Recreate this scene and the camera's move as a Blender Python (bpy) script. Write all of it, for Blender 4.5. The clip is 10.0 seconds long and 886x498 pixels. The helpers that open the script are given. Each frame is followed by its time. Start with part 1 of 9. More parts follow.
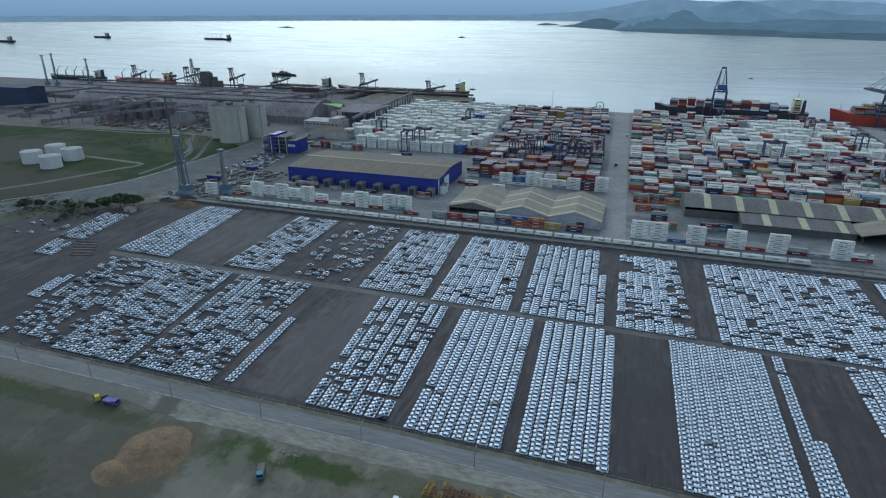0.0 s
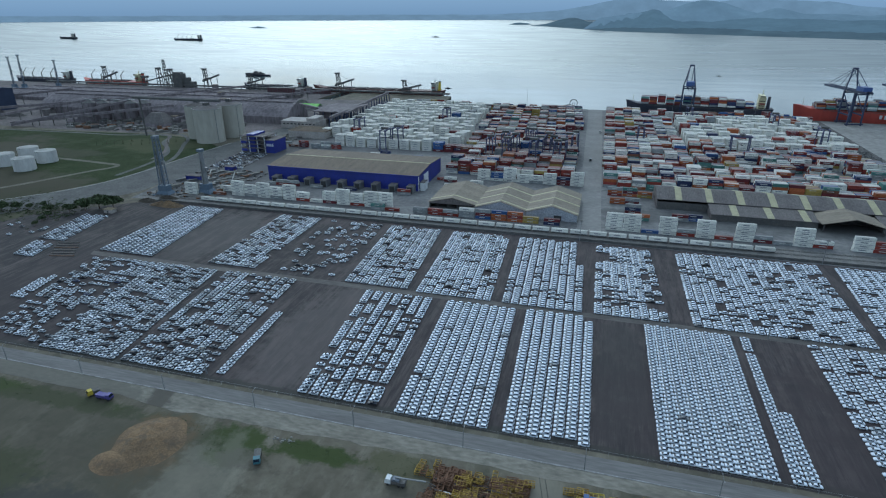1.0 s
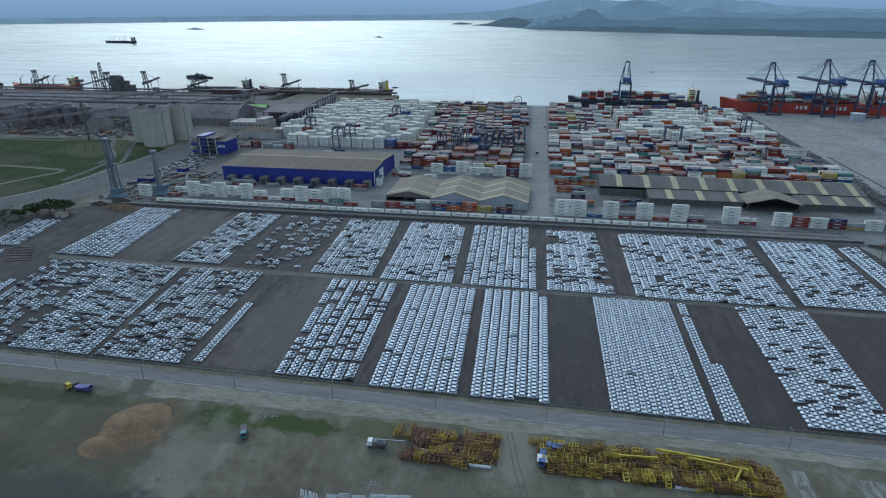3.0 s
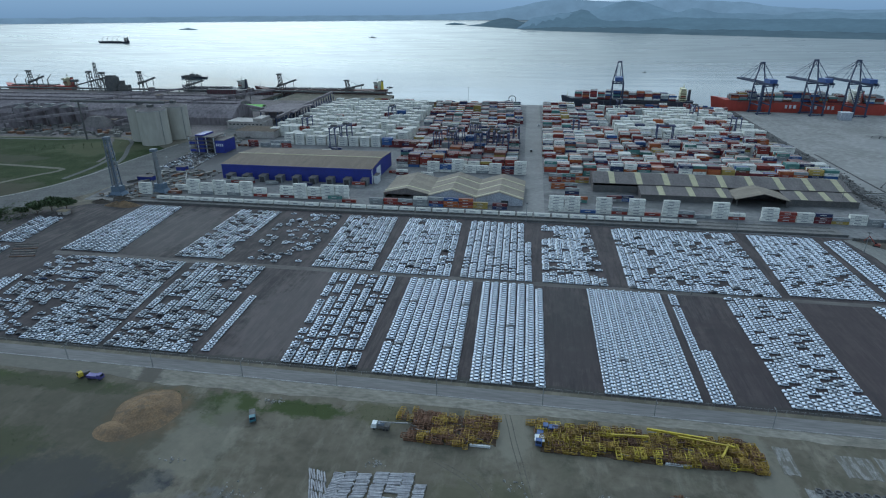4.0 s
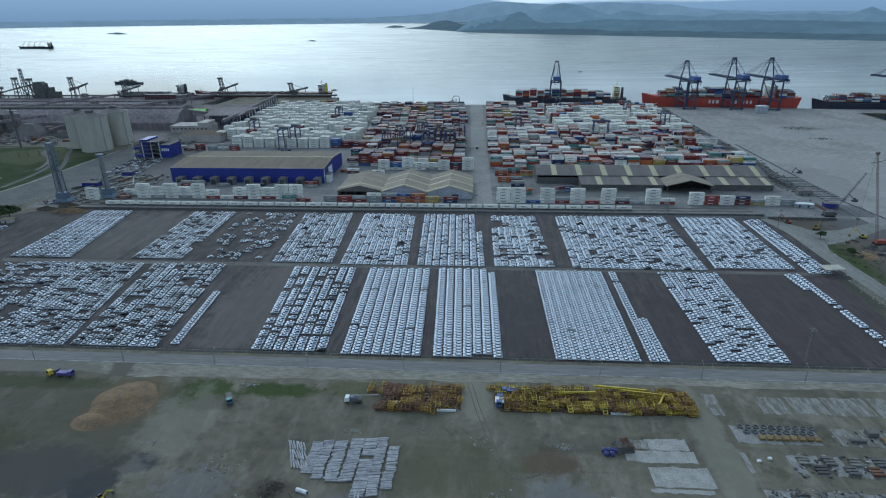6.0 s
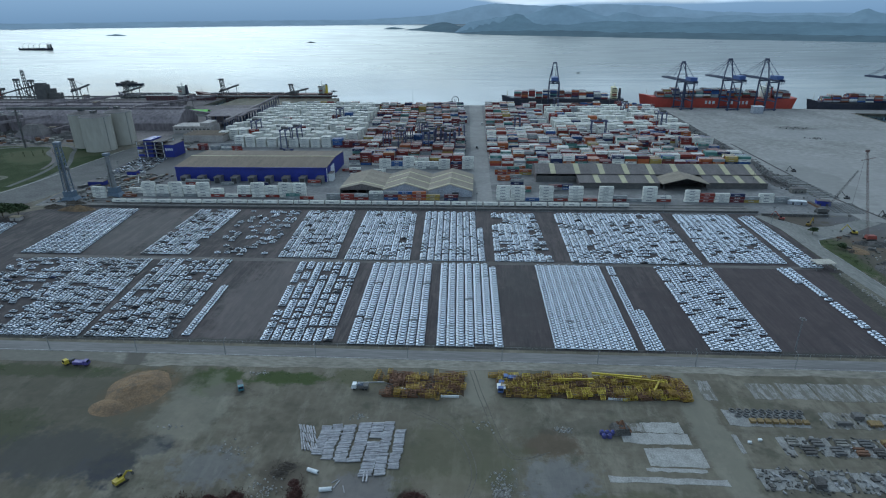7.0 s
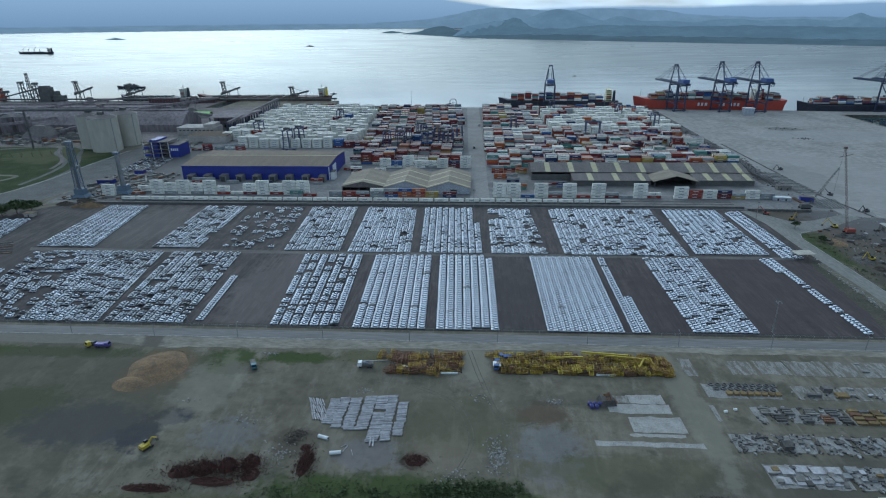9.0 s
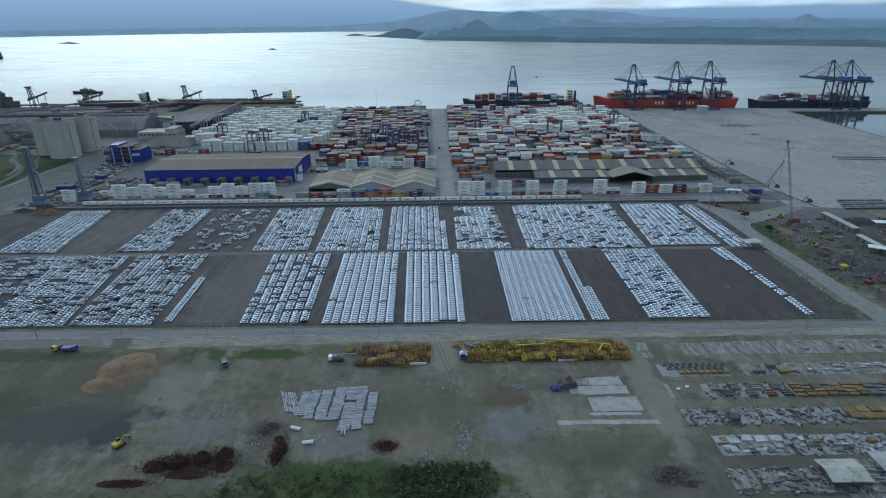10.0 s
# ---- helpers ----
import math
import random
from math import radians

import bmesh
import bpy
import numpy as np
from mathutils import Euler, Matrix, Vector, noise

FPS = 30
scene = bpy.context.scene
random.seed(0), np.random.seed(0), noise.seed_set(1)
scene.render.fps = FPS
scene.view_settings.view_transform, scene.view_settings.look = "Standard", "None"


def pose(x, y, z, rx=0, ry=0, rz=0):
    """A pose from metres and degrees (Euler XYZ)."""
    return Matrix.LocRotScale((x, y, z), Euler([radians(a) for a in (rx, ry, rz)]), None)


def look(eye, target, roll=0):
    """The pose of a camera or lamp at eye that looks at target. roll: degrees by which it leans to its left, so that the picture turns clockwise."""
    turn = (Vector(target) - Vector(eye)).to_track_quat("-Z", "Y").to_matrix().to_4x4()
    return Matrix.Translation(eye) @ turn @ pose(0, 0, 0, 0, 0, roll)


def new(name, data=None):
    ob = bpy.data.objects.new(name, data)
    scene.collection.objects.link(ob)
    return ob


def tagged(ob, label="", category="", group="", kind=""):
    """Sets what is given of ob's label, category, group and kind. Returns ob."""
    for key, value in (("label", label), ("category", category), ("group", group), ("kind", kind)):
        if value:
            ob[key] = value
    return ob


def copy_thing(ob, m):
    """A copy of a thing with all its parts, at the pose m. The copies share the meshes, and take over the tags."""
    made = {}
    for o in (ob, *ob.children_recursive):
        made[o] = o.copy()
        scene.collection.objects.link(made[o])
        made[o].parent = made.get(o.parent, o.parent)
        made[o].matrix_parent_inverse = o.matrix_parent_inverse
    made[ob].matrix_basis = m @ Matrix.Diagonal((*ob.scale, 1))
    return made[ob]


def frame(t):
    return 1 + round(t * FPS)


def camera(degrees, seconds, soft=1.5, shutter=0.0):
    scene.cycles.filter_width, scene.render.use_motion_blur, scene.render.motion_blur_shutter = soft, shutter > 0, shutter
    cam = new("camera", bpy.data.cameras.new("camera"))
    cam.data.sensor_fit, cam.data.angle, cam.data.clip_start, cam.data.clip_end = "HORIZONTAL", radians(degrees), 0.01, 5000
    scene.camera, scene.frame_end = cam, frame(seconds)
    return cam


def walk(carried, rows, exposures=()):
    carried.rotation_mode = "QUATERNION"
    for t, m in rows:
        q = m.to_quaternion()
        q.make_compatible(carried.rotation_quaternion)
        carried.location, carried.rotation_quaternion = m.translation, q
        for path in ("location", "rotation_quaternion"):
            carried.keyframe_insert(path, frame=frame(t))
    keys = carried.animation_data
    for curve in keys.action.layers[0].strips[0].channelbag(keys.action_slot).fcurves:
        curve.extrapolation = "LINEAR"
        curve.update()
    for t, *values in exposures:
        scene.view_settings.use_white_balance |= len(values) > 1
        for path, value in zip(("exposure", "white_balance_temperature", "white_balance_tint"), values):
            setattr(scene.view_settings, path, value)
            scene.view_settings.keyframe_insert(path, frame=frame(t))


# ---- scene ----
cam = camera(76.2, 10.0, soft=1.15)
PATH = [
    (0, (72.258, -167.458, 154.214), (71.684, -165.703, 153.445), -0.1),
    (0.5, (72.205, -172.844, 154.209), (71.66, -171.08, 153.44), -0.1),
    (1, (72.094, -178.358, 154.199), (71.597, -176.58, 153.429), -0.2),
    (1.5, (71.899, -183.936, 154.195), (71.458, -182.144, 153.425), -0.3),
    (2, (71.562, -189.452, 154.18), (71.172, -187.648, 153.409), -0.3),
    (2.5, (71.156, -195.0, 154.176), (70.806, -193.188, 153.405), -0.4),
    (4, (69.939, -211.393, 154.182), (69.633, -209.573, 153.413), -0.4),
    (4.5, (69.472, -216.925, 154.171), (69.182, -215.101, 153.403), -0.4),
    (5, (68.909, -222.53, 154.169), (68.657, -220.699, 153.403), -0.5),
    (5.5, (68.245, -228.146, 154.146), (68.068, -226.307, 153.381), -0.6),
    (6, (67.46, -233.568, 154.097), (67.335, -231.724, 153.334), -0.6),
    (7.5, (65.225, -249.136, 153.85), (65.106, -247.288, 153.094), -0.6),
    (8, (65.021, -254.204, 153.803), (64.859, -252.359, 153.05), -0.6),
    (8.5, (65.424, -259.215, 153.755), (65.26, -257.368, 153.005), -0.6),
    (9, (66.269, -264.154, 153.711), (66.157, -262.302, 152.964), -0.6),
    (9.5, (67.385, -269.085, 153.671), (67.331, -267.23, 152.927), -0.7),
    (10, (68.586, -274.098, 153.654), (68.582, -272.24, 152.912), -0.8),
]
walk(cam, [(t, look(eye, target, roll)) for t, eye, target, roll in PATH], exposures=((0.0, -0.56, 5240, 4), (10.0, -0.56, 5240, 4)))


# ---- light ----
SUN_AZ, SUN_EL = 28.0, 36.0          # degrees left of the y axis, degrees up
world = bpy.data.worlds.new("sky")
scene.world = world
world.use_nodes = True
wt = world.node_tree
wt.nodes.clear()
w_out = wt.nodes.new("ShaderNodeOutputWorld")
w_bg = wt.nodes.new("ShaderNodeBackground")
w_bg.inputs["Strength"].default_value = 0.1
w_sky = wt.nodes.new("ShaderNodeTexSky")
w_sky.sky_type, w_sky.sun_disc = "NISHITA", False
w_sky.sun_elevation, w_sky.sun_rotation = radians(SUN_EL), radians(-SUN_AZ)
w_sky.dust_density, w_sky.air_density = 2.0, 1.2
w_co = wt.nodes.new("ShaderNodeTexCoord")
w_map = wt.nodes.new("ShaderNodeMapping")
w_map.inputs["Scale"].default_value = (1.0, 1.0, 5.0)
w_noise = wt.nodes.new("ShaderNodeTexNoise")
w_noise.inputs["Scale"].default_value, w_noise.inputs["Detail"].default_value = 2.6, 7.0
w_ramp = wt.nodes.new("ShaderNodeValToRGB")
w_ramp.color_ramp.elements[0].position, w_ramp.color_ramp.elements[1].position = 0.22, 0.55
w_mix = wt.nodes.new("ShaderNodeMixRGB")
# cloud deck, brightest round the veiled sun
w_cloud = wt.nodes.new("ShaderNodeMixRGB")
w_cloud.inputs["Color1"].default_value = (9.6, 10.8, 11.6, 1)
w_cloud.inputs["Color2"].default_value = (14.6, 15.6, 15.4, 1)
w_veil = wt.nodes.new("ShaderNodeMixRGB")
w_veil.inputs["Color2"].default_value = (34.0, 35.5, 35.0, 1)
for elevation, power, layer in ((22.0, 3.0, w_cloud), (34.0, 22.0, w_veil)):
    w_dot, w_pos, w_pow = wt.nodes.new("ShaderNodeVectorMath"), wt.nodes.new("ShaderNodeMath"), wt.nodes.new("ShaderNodeMath")
    w_dot.operation, w_pos.operation, w_pow.operation = "DOT_PRODUCT", "MAXIMUM", "POWER"
    e = radians(elevation)
    w_dot.inputs[1].default_value = (-math.sin(radians(SUN_AZ)) * math.cos(e), math.cos(radians(SUN_AZ)) * math.cos(e), math.sin(e))
    w_pos.inputs[1].default_value, w_pow.inputs[1].default_value = 0.0, power
    wt.links.new(w_co.outputs["Generated"], w_dot.inputs[0])
    wt.links.new(w_dot.outputs["Value"], w_pos.inputs[0])
    wt.links.new(w_pos.outputs[0], w_pow.inputs[0])
    wt.links.new(w_pow.outputs[0], layer.inputs[0])
wt.links.new(w_cloud.outputs[0], w_veil.inputs["Color1"])
w_puff = wt.nodes.new("ShaderNodeTexNoise")
w_puff.inputs["Scale"].default_value, w_puff.inputs["Detail"].default_value = 7.0, 8.0
w_tone = wt.nodes.new("ShaderNodeMapRange")
w_tone.inputs["From Min"].default_value, w_tone.inputs["From Max"].default_value = 0.35, 0.65
w_tone.inputs["To Min"].default_value, w_tone.inputs["To Max"].default_value = 0.72, 1.2
w_mul = wt.nodes.new("ShaderNodeMixRGB")
w_mul.blend_type = "MULTIPLY"
w_mul.inputs[0].default_value = 1.0
wt.links.new(w_map.outputs[0], w_puff.inputs["Vector"])
wt.links.new(w_puff.outputs["Fac"], w_tone.inputs["Value"])
wt.links.new(w_veil.outputs[0], w_mul.inputs["Color1"])
wt.links.new(w_tone.outputs[0], w_mul.inputs["Color2"])
wt.links.new(w_mul.outputs[0], w_mix.inputs["Color2"])
# unseen broad bright field over the range, added as veiled sun so far water gleams
w_xyz = wt.nodes.new("ShaderNodeSeparateXYZ")
w_az = wt.nodes.new("ShaderNodeMath")
w_az.operation = "ARCTAN2"
wt.links.new(w_co.outputs["Generated"], w_xyz.inputs[0])
wt.links.new(w_xyz.outputs["X"], w_az.inputs[0]), wt.links.new(w_xyz.outputs["Y"], w_az.inputs[1])
w_sum = wt.nodes.new("ShaderNodeMath")
for k, (socket, centre, width) in enumerate(((w_az.outputs[0], -radians(SUN_AZ - 5), radians(21)), (w_xyz.outputs["Z"], 0.29, 0.072))):
    w_off, w_sq = wt.nodes.new("ShaderNodeMath"), wt.nodes.new("ShaderNodeMath")
    w_off.operation, w_sq.operation = "MULTIPLY_ADD", "POWER"
    w_off.inputs[1].default_value, w_off.inputs[2].default_value, w_sq.inputs[1].default_value = 1 / width, -centre / width, 2.0
    wt.links.new(socket, w_off.inputs[0]), wt.links.new(w_off.outputs[0], w_sq.inputs[0]), wt.links.new(w_sq.outputs[0], w_sum.inputs[k])
w_fall = wt.nodes.new("ShaderNodeMath")
w_fall.operation = "POWER"
w_fall.inputs[0].default_value = 0.5
w_gleam = wt.nodes.new("ShaderNodeMixRGB")
w_gleam.inputs["Color2"].default_value = (72.0, 74.6, 66.0, 1)
wt.links.new(w_sum.outputs[0], w_fall.inputs[1]), wt.links.new(w_fall.outputs[0], w_gleam.inputs[0])
wt.links.new(w_mix.outputs[0], w_gleam.inputs["Color1"])
# the high range far beyond the bay, its haze put into its colour: a skyline by bearing, under the clouds
w_line = wt.nodes.new("ShaderNodeMapRange")
w_line.inputs["From Min"].default_value, w_line.inputs["From Max"].default_value = radians(-10), radians(3)
w_line.inputs["To Min"].default_value, w_line.inputs["To Max"].default_value = 0.040, 0.0052
w_rough = wt.nodes.new("ShaderNodeTexNoise")
w_rough.inputs["Scale"].default_value, w_rough.inputs["Detail"].default_value = 9.0, 6.0
w_edge = wt.nodes.new("ShaderNodeMath")
w_edge.operation = "MULTIPLY_ADD"
w_edge.inputs[1].default_value = 0.012
w_gap = wt.nodes.new("ShaderNodeMath")
w_gap.operation = "SUBTRACT"
w_mask = wt.nodes.new("ShaderNodeMapRange")
w_mask.inputs["From Min"].default_value, w_mask.inputs["From Max"].default_value = 0.0095, 0.0045
w_haze = wt.nodes.new("ShaderNodeMapRange")
w_haze.inputs["From Min"].default_value, w_haze.inputs["From Max"].default_value = -0.01, 0.06
w_tint = wt.nodes.new("ShaderNodeMixRGB")
w_tint.inputs["Color1"].default_value, w_tint.inputs["Color2"].default_value = (2.9, 4.15, 5.6, 1), (5.4, 7.0, 8.6, 1)
w_far = wt.nodes.new("ShaderNodeMixRGB")
for a, b in ((w_az.outputs[0], w_line.inputs["Value"]),
             (w_co.outputs["Generated"], w_rough.inputs["Vector"]), (w_rough.outputs["Fac"], w_edge.inputs[0]), (w_line.outputs[0], w_edge.inputs[2]),
             (w_xyz.outputs["Z"], w_gap.inputs[0]), (w_edge.outputs[0], w_gap.inputs[1]), (w_gap.outputs[0], w_mask.inputs["Value"]), (w_mask.outputs[0], w_far.inputs[0]),
             (w_xyz.outputs["Z"], w_haze.inputs["Value"]), (w_haze.outputs[0], w_tint.inputs[0]), (w_tint.outputs[0], w_far.inputs["Color2"])):
    wt.links.new(a, b)
for a, b in ((w_co.outputs["Generated"], w_map.inputs["Vector"]), (w_map.outputs[0], w_noise.inputs["Vector"]),
             (w_noise.outputs["Fac"], w_ramp.inputs[0]), (w_ramp.outputs[0], w_mix.inputs[0]),
             (w_sky.outputs[0], w_mix.inputs["Color1"]), (w_gleam.outputs[0], w_far.inputs["Color1"]), (w_far.outputs[0], w_bg.inputs[0]), (w_bg.outputs[0], w_out.inputs[0])):
    wt.links.new(a, b)
sun = new("sun", bpy.data.lights.new("sun", "SUN"))
sun.data.energy, sun.data.angle, sun.data.color = 0.8, radians(34), (1.0, 0.95, 0.87)
s_az, s_el = radians(SUN_AZ), radians(SUN_EL)
sun.matrix_world = look((-math.sin(s_az) * math.cos(s_el) * 900, math.cos(s_az) * math.cos(s_el) * 900, math.sin(s_el) * 900), (0, 0, 0))


# ---- materials ----
def mat(name, c1, c2=None, scale=0.3, rough=0.8, metal=0.0, fine=0.25, bump=0.0, stretch=(1, 1, 1), vary=0.0, fine_scale=9.0, spec=0.4):
    """A surface with stains (scale, per metre), fine grain, bump and, where asked, a tint of its own for each object."""
    m = bpy.data.materials.new(name)
    m.use_nodes = True
    t = m.node_tree
    n, ln = t.nodes, t.links.new
    b = n["Principled BSDF"]
    c2 = c2 or tuple(v * 0.75 for v in c1)
    geo_n = n.new("ShaderNodeNewGeometry")
    mp = n.new("ShaderNodeMapping")
    mp.inputs["Scale"].default_value = stretch
    ln(geo_n.outputs["Position"], mp.inputs["Vector"])
    big = n.new("ShaderNodeTexNoise")
    big.inputs["Scale"].default_value, big.inputs["Detail"].default_value, big.inputs["Roughness"].default_value = scale, 6, 0.62
    small = n.new("ShaderNodeTexNoise")
    small.inputs["Scale"].default_value, small.inputs["Detail"].default_value = scale * fine_scale, 4
    ln(mp.outputs[0], big.inputs["Vector"]), ln(mp.outputs[0], small.inputs["Vector"])
    ramp = n.new("ShaderNodeValToRGB")
    ramp.color_ramp.elements[0].position, ramp.color_ramp.elements[1].position = 0.34, 0.66
    ramp.color_ramp.elements[0].color, ramp.color_ramp.elements[1].color = (*c1, 1), (*c2, 1)
    ln(big.outputs["Fac"], ramp.inputs[0])
    hsv = n.new("ShaderNodeHueSaturation")
    rng = n.new("ShaderNodeMapRange")
    rng.inputs["From Min"].default_value, rng.inputs["From Max"].default_value = 0.3, 0.7
    rng.inputs["To Min"].default_value, rng.inputs["To Max"].default_value = 1 - fine, 1 + fine
    ln(small.outputs["Fac"], rng.inputs["Value"])
    val = rng.outputs[0]
    if vary:
        info = n.new("ShaderNodeObjectInfo")
        r2 = n.new("ShaderNodeMapRange")
        r2.inputs["To Min"].default_value, r2.inputs["To Max"].default_value = 1 - vary, 1 + vary
        ln(info.outputs["Random"], r2.inputs["Value"])
        mul = n.new("ShaderNodeMath")
        mul.operation = "MULTIPLY"
        ln(val, mul.inputs[0]), ln(r2.outputs[0], mul.inputs[1])
        val = mul.outputs[0]
    ln(val, hsv.inputs["Value"]), ln(ramp.outputs[0], hsv.inputs["Color"])
    ln(hsv.outputs[0], b.inputs["Base Color"])
    b.inputs["Roughness"].default_value, b.inputs["Metallic"].default_value = rough, metal
    b.inputs["Specular IOR Level"].default_value = spec
    if bump:
        bp = n.new("ShaderNodeBump")
        bp.inputs["Strength"].default_value, bp.inputs["Distance"].default_value = bump, 0.05
        ln(small.outputs["Fac"], bp.inputs["Height"]), ln(bp.outputs[0], b.inputs["Normal"])
    return m


def island_tint(m, amount):
    """Adds a brightness of its own to each joined piece."""
    t = m.node_tree
    hsv = next(k for k in t.nodes if k.type == "HUE_SAT")
    old = hsv.inputs["Value"].links[0].from_socket
    g = t.nodes.new("ShaderNodeNewGeometry")
    r = t.nodes.new("ShaderNodeMapRange")
    r.inputs["To Min"].default_value, r.inputs["To Max"].default_value = 1 - amount, 1 + amount
    mul = t.nodes.new("ShaderNodeMath")
    mul.operation = "MULTIPLY"
    t.links.new(g.outputs["Random Per Island"], r.inputs["Value"])
    t.links.new(r.outputs[0], mul.inputs[0]), t.links.new(old, mul.inputs[1]), t.links.new(mul.outputs[0], hsv.inputs["Value"])
    return m


def corrugate(m, axis="X", per_metre=3.6, depth=0.03, strength=0.5):
    """Pressed ribs of steel sheet along one axis, as relief."""
    t = m.node_tree
    b = t.nodes["Principled BSDF"]
    w = t.nodes.new("ShaderNodeTexWave")
    w.wave_type, w.bands_direction, w.wave_profile = "BANDS", axis, "SIN"
    w.inputs["Scale"].default_value = per_metre / 3.14
    g = t.nodes.new("ShaderNodeNewGeometry")
    bp = t.nodes.new("ShaderNodeBump")
    bp.inputs["Strength"].default_value, bp.inputs["Distance"].default_value = strength, depth
    t.links.new(g.outputs["Position"], w.inputs["Vector"]), t.links.new(w.outputs["Fac"], bp.inputs["Height"])
    t.links.new(bp.outputs[0], b.inputs["Normal"])
    return m


M_DIRT = mat("dirt", (0.096, 0.086, 0.065), (0.148, 0.134, 0.104), 0.022, 0.95, fine=0.16, bump=0.0, fine_scale=11, spec=0.15)
M_YARD = mat("yard_asphalt", (0.032, 0.0258, 0.0268), (0.054, 0.0436, 0.0450), 0.05, 0.9, fine=0.32, bump=0.2, stretch=(2.2, 0.22, 1), fine_scale=12)
M_LANE = mat("lane_asphalt", (0.062, 0.057, 0.053), (0.115, 0.106, 0.098), 0.08, 0.9, fine=0.25, stretch=(0.3, 1.6, 1))
M_ROAD = mat("road_asphalt", (0.112, 0.108, 0.106), (0.158, 0.154, 0.150), 0.09, 0.85, fine=0.2, stretch=(0.15, 1.4, 1))
M_VERGE = mat("sandy_verge", (0.142, 0.132, 0.108), (0.225, 0.212, 0.178), 0.06, 0.95, fine=0.25, stretch=(0.5, 1.3, 1))
M_TRACK = mat("worn_earth", (0.085, 0.080, 0.060), (0.125, 0.118, 0.092), 0.08, 0.95, fine=0.3)
M_EROAD = mat("compacted_dirt", (0.135, 0.135, 0.125), (0.185, 0.184, 0.17), 0.07, 0.95, fine=0.2, stretch=(1.2, 0.4, 1))
M_WROAD = mat("worn_grey_road", (0.088, 0.088, 0.086), (0.130, 0.129, 0.124), 0.06, 0.95, fine=0.25, spec=0.1)
M_PORT = mat("port_concrete", (0.11, 0.11, 0.112), (0.185, 0.184, 0.18), 0.03, 0.9, fine=0.25, fine_scale=10)
M_FILL = mat("pale_fill", (0.185, 0.180, 0.170), (0.25, 0.244, 0.232), 0.02, 0.95, fine=0.2, fine_scale=8)
# terminal ground colour is lifted to stand for the haze over it
M_TERM = mat("terminal_ground", (0.105, 0.094, 0.094), (0.165, 0.148, 0.145), 0.03, 0.95, fine=0.3, spec=0.1)
M_GRASS = mat("grass", (0.026, 0.040, 0.016), (0.044, 0.056, 0.026), 0.05, 0.95, fine=0.4, bump=0.5, fine_scale=16, spec=0.05)
M_GRAVEL = mat("gravel", (0.12, 0.115, 0.108), (0.19, 0.183, 0.172), 0.2, 0.95, fine=0.3)
M_SLAB = mat("concrete_slab", (0.30, 0.30, 0.30), (0.13, 0.13, 0.125), 0.16, 0.85, fine=0.25)
M_CONC = mat("aged_concrete", (0.36, 0.36, 0.34), (0.24, 0.24, 0.225), 0.06, 0.9, fine=0.15, stretch=(1, 1, 0.25))
M_ROOFB = mat("brown_roof_sheet", (0.150, 0.120, 0.090), (0.105, 0.086, 0.068), 0.06, 0.75, fine=0.2, stretch=(2.5, 0.3, 1), spec=0.1)
M_ROOFG = mat("grey_fibre_roof", (0.155, 0.142, 0.138), (0.115, 0.105, 0.102), 0.09, 0.85, fine=0.25, stretch=(1.6, 0.4, 1), spec=0.1)
M_ROOFT = mat("tan_roof", (0.245, 0.215, 0.170), (0.185, 0.162, 0.132), 0.09, 0.85, fine=0.2, stretch=(0.4, 1.5, 1), spec=0.1)
M_STRIP = mat("translucent_roof_sheet", (0.37, 0.345, 0.21), (0.29, 0.27, 0.165), 0.25, 0.6, fine=0.15)
M_BLUE = corrugate(mat("blue_cladding", (0.022, 0.032, 0.24), (0.018, 0.026, 0.17), 0.06, 0.5, fine=0.1), "X", 2.0)
M_WHITE = mat("white_paint", (0.62, 0.64, 0.65), (0.50, 0.52, 0.53), 0.2, 0.5, fine=0.08)
# near-black for doors and openings; the shade inside is put into the colour
M_DARK = mat("dark_opening", (0.035, 0.035, 0.037), (0.055, 0.055, 0.057), 0.2, 0.8)
M_STEELB = mat("blue_crane_steel", (0.028, 0.040, 0.085), (0.04, 0.050, 0.09), 0.2, 0.55, fine=0.2)
# slightly lifted colour stands for haze on the far steelwork
M_STEELD = mat("dark_weathered_steel", (0.068, 0.071, 0.073), (0.112, 0.105, 0.098), 0.15, 0.7, fine=0.3)
M_STEELG = mat("grey_steel", (0.24, 0.25, 0.255), (0.17, 0.175, 0.18), 0.3, 0.55, 0.3, fine=0.15)
# dust, with its colour also lifted and tinted as distant haze
M_BULK = mat("dusty_warehouse_sheet", (0.20, 0.178, 0.184), (0.140, 0.124, 0.131), 0.025, 0.9, fine=0.3, stretch=(1, 1, 0.4), spec=0.15)
M_TANK = mat("white_tank", (0.55, 0.55, 0.54), (0.42, 0.42, 0.41), 0.08, 0.6, fine=0.1, stretch=(1, 1, 0.3))
M_YEL = mat("yellow_paint_rusty", (0.27, 0.185, 0.022), (0.13, 0.075, 0.022), 0.5, 0.7, fine=0.35, vary=0.25)
M_YEL2 = mat("bright_yellow_paint", (0.44, 0.36, 0.03), (0.30, 0.22, 0.03), 0.5, 0.6, fine=0.2, vary=0.15)
M_RUST = mat("rusty_steel", (0.080, 0.044, 0.028), (0.13, 0.070, 0.040), 0.5, 0.9, fine=0.4, vary=0.3)
M_REDW = mat("rusty_scrap", (0.032, 0.014, 0.011), (0.056, 0.023, 0.017), 0.4, 0.95, fine=0.5)
M_SAND = mat("ochre_sand", (0.175, 0.116, 0.062), (0.108, 0.078, 0.049), 0.10, 0.97, fine=0.25, bump=0.4, fine_scale=14)
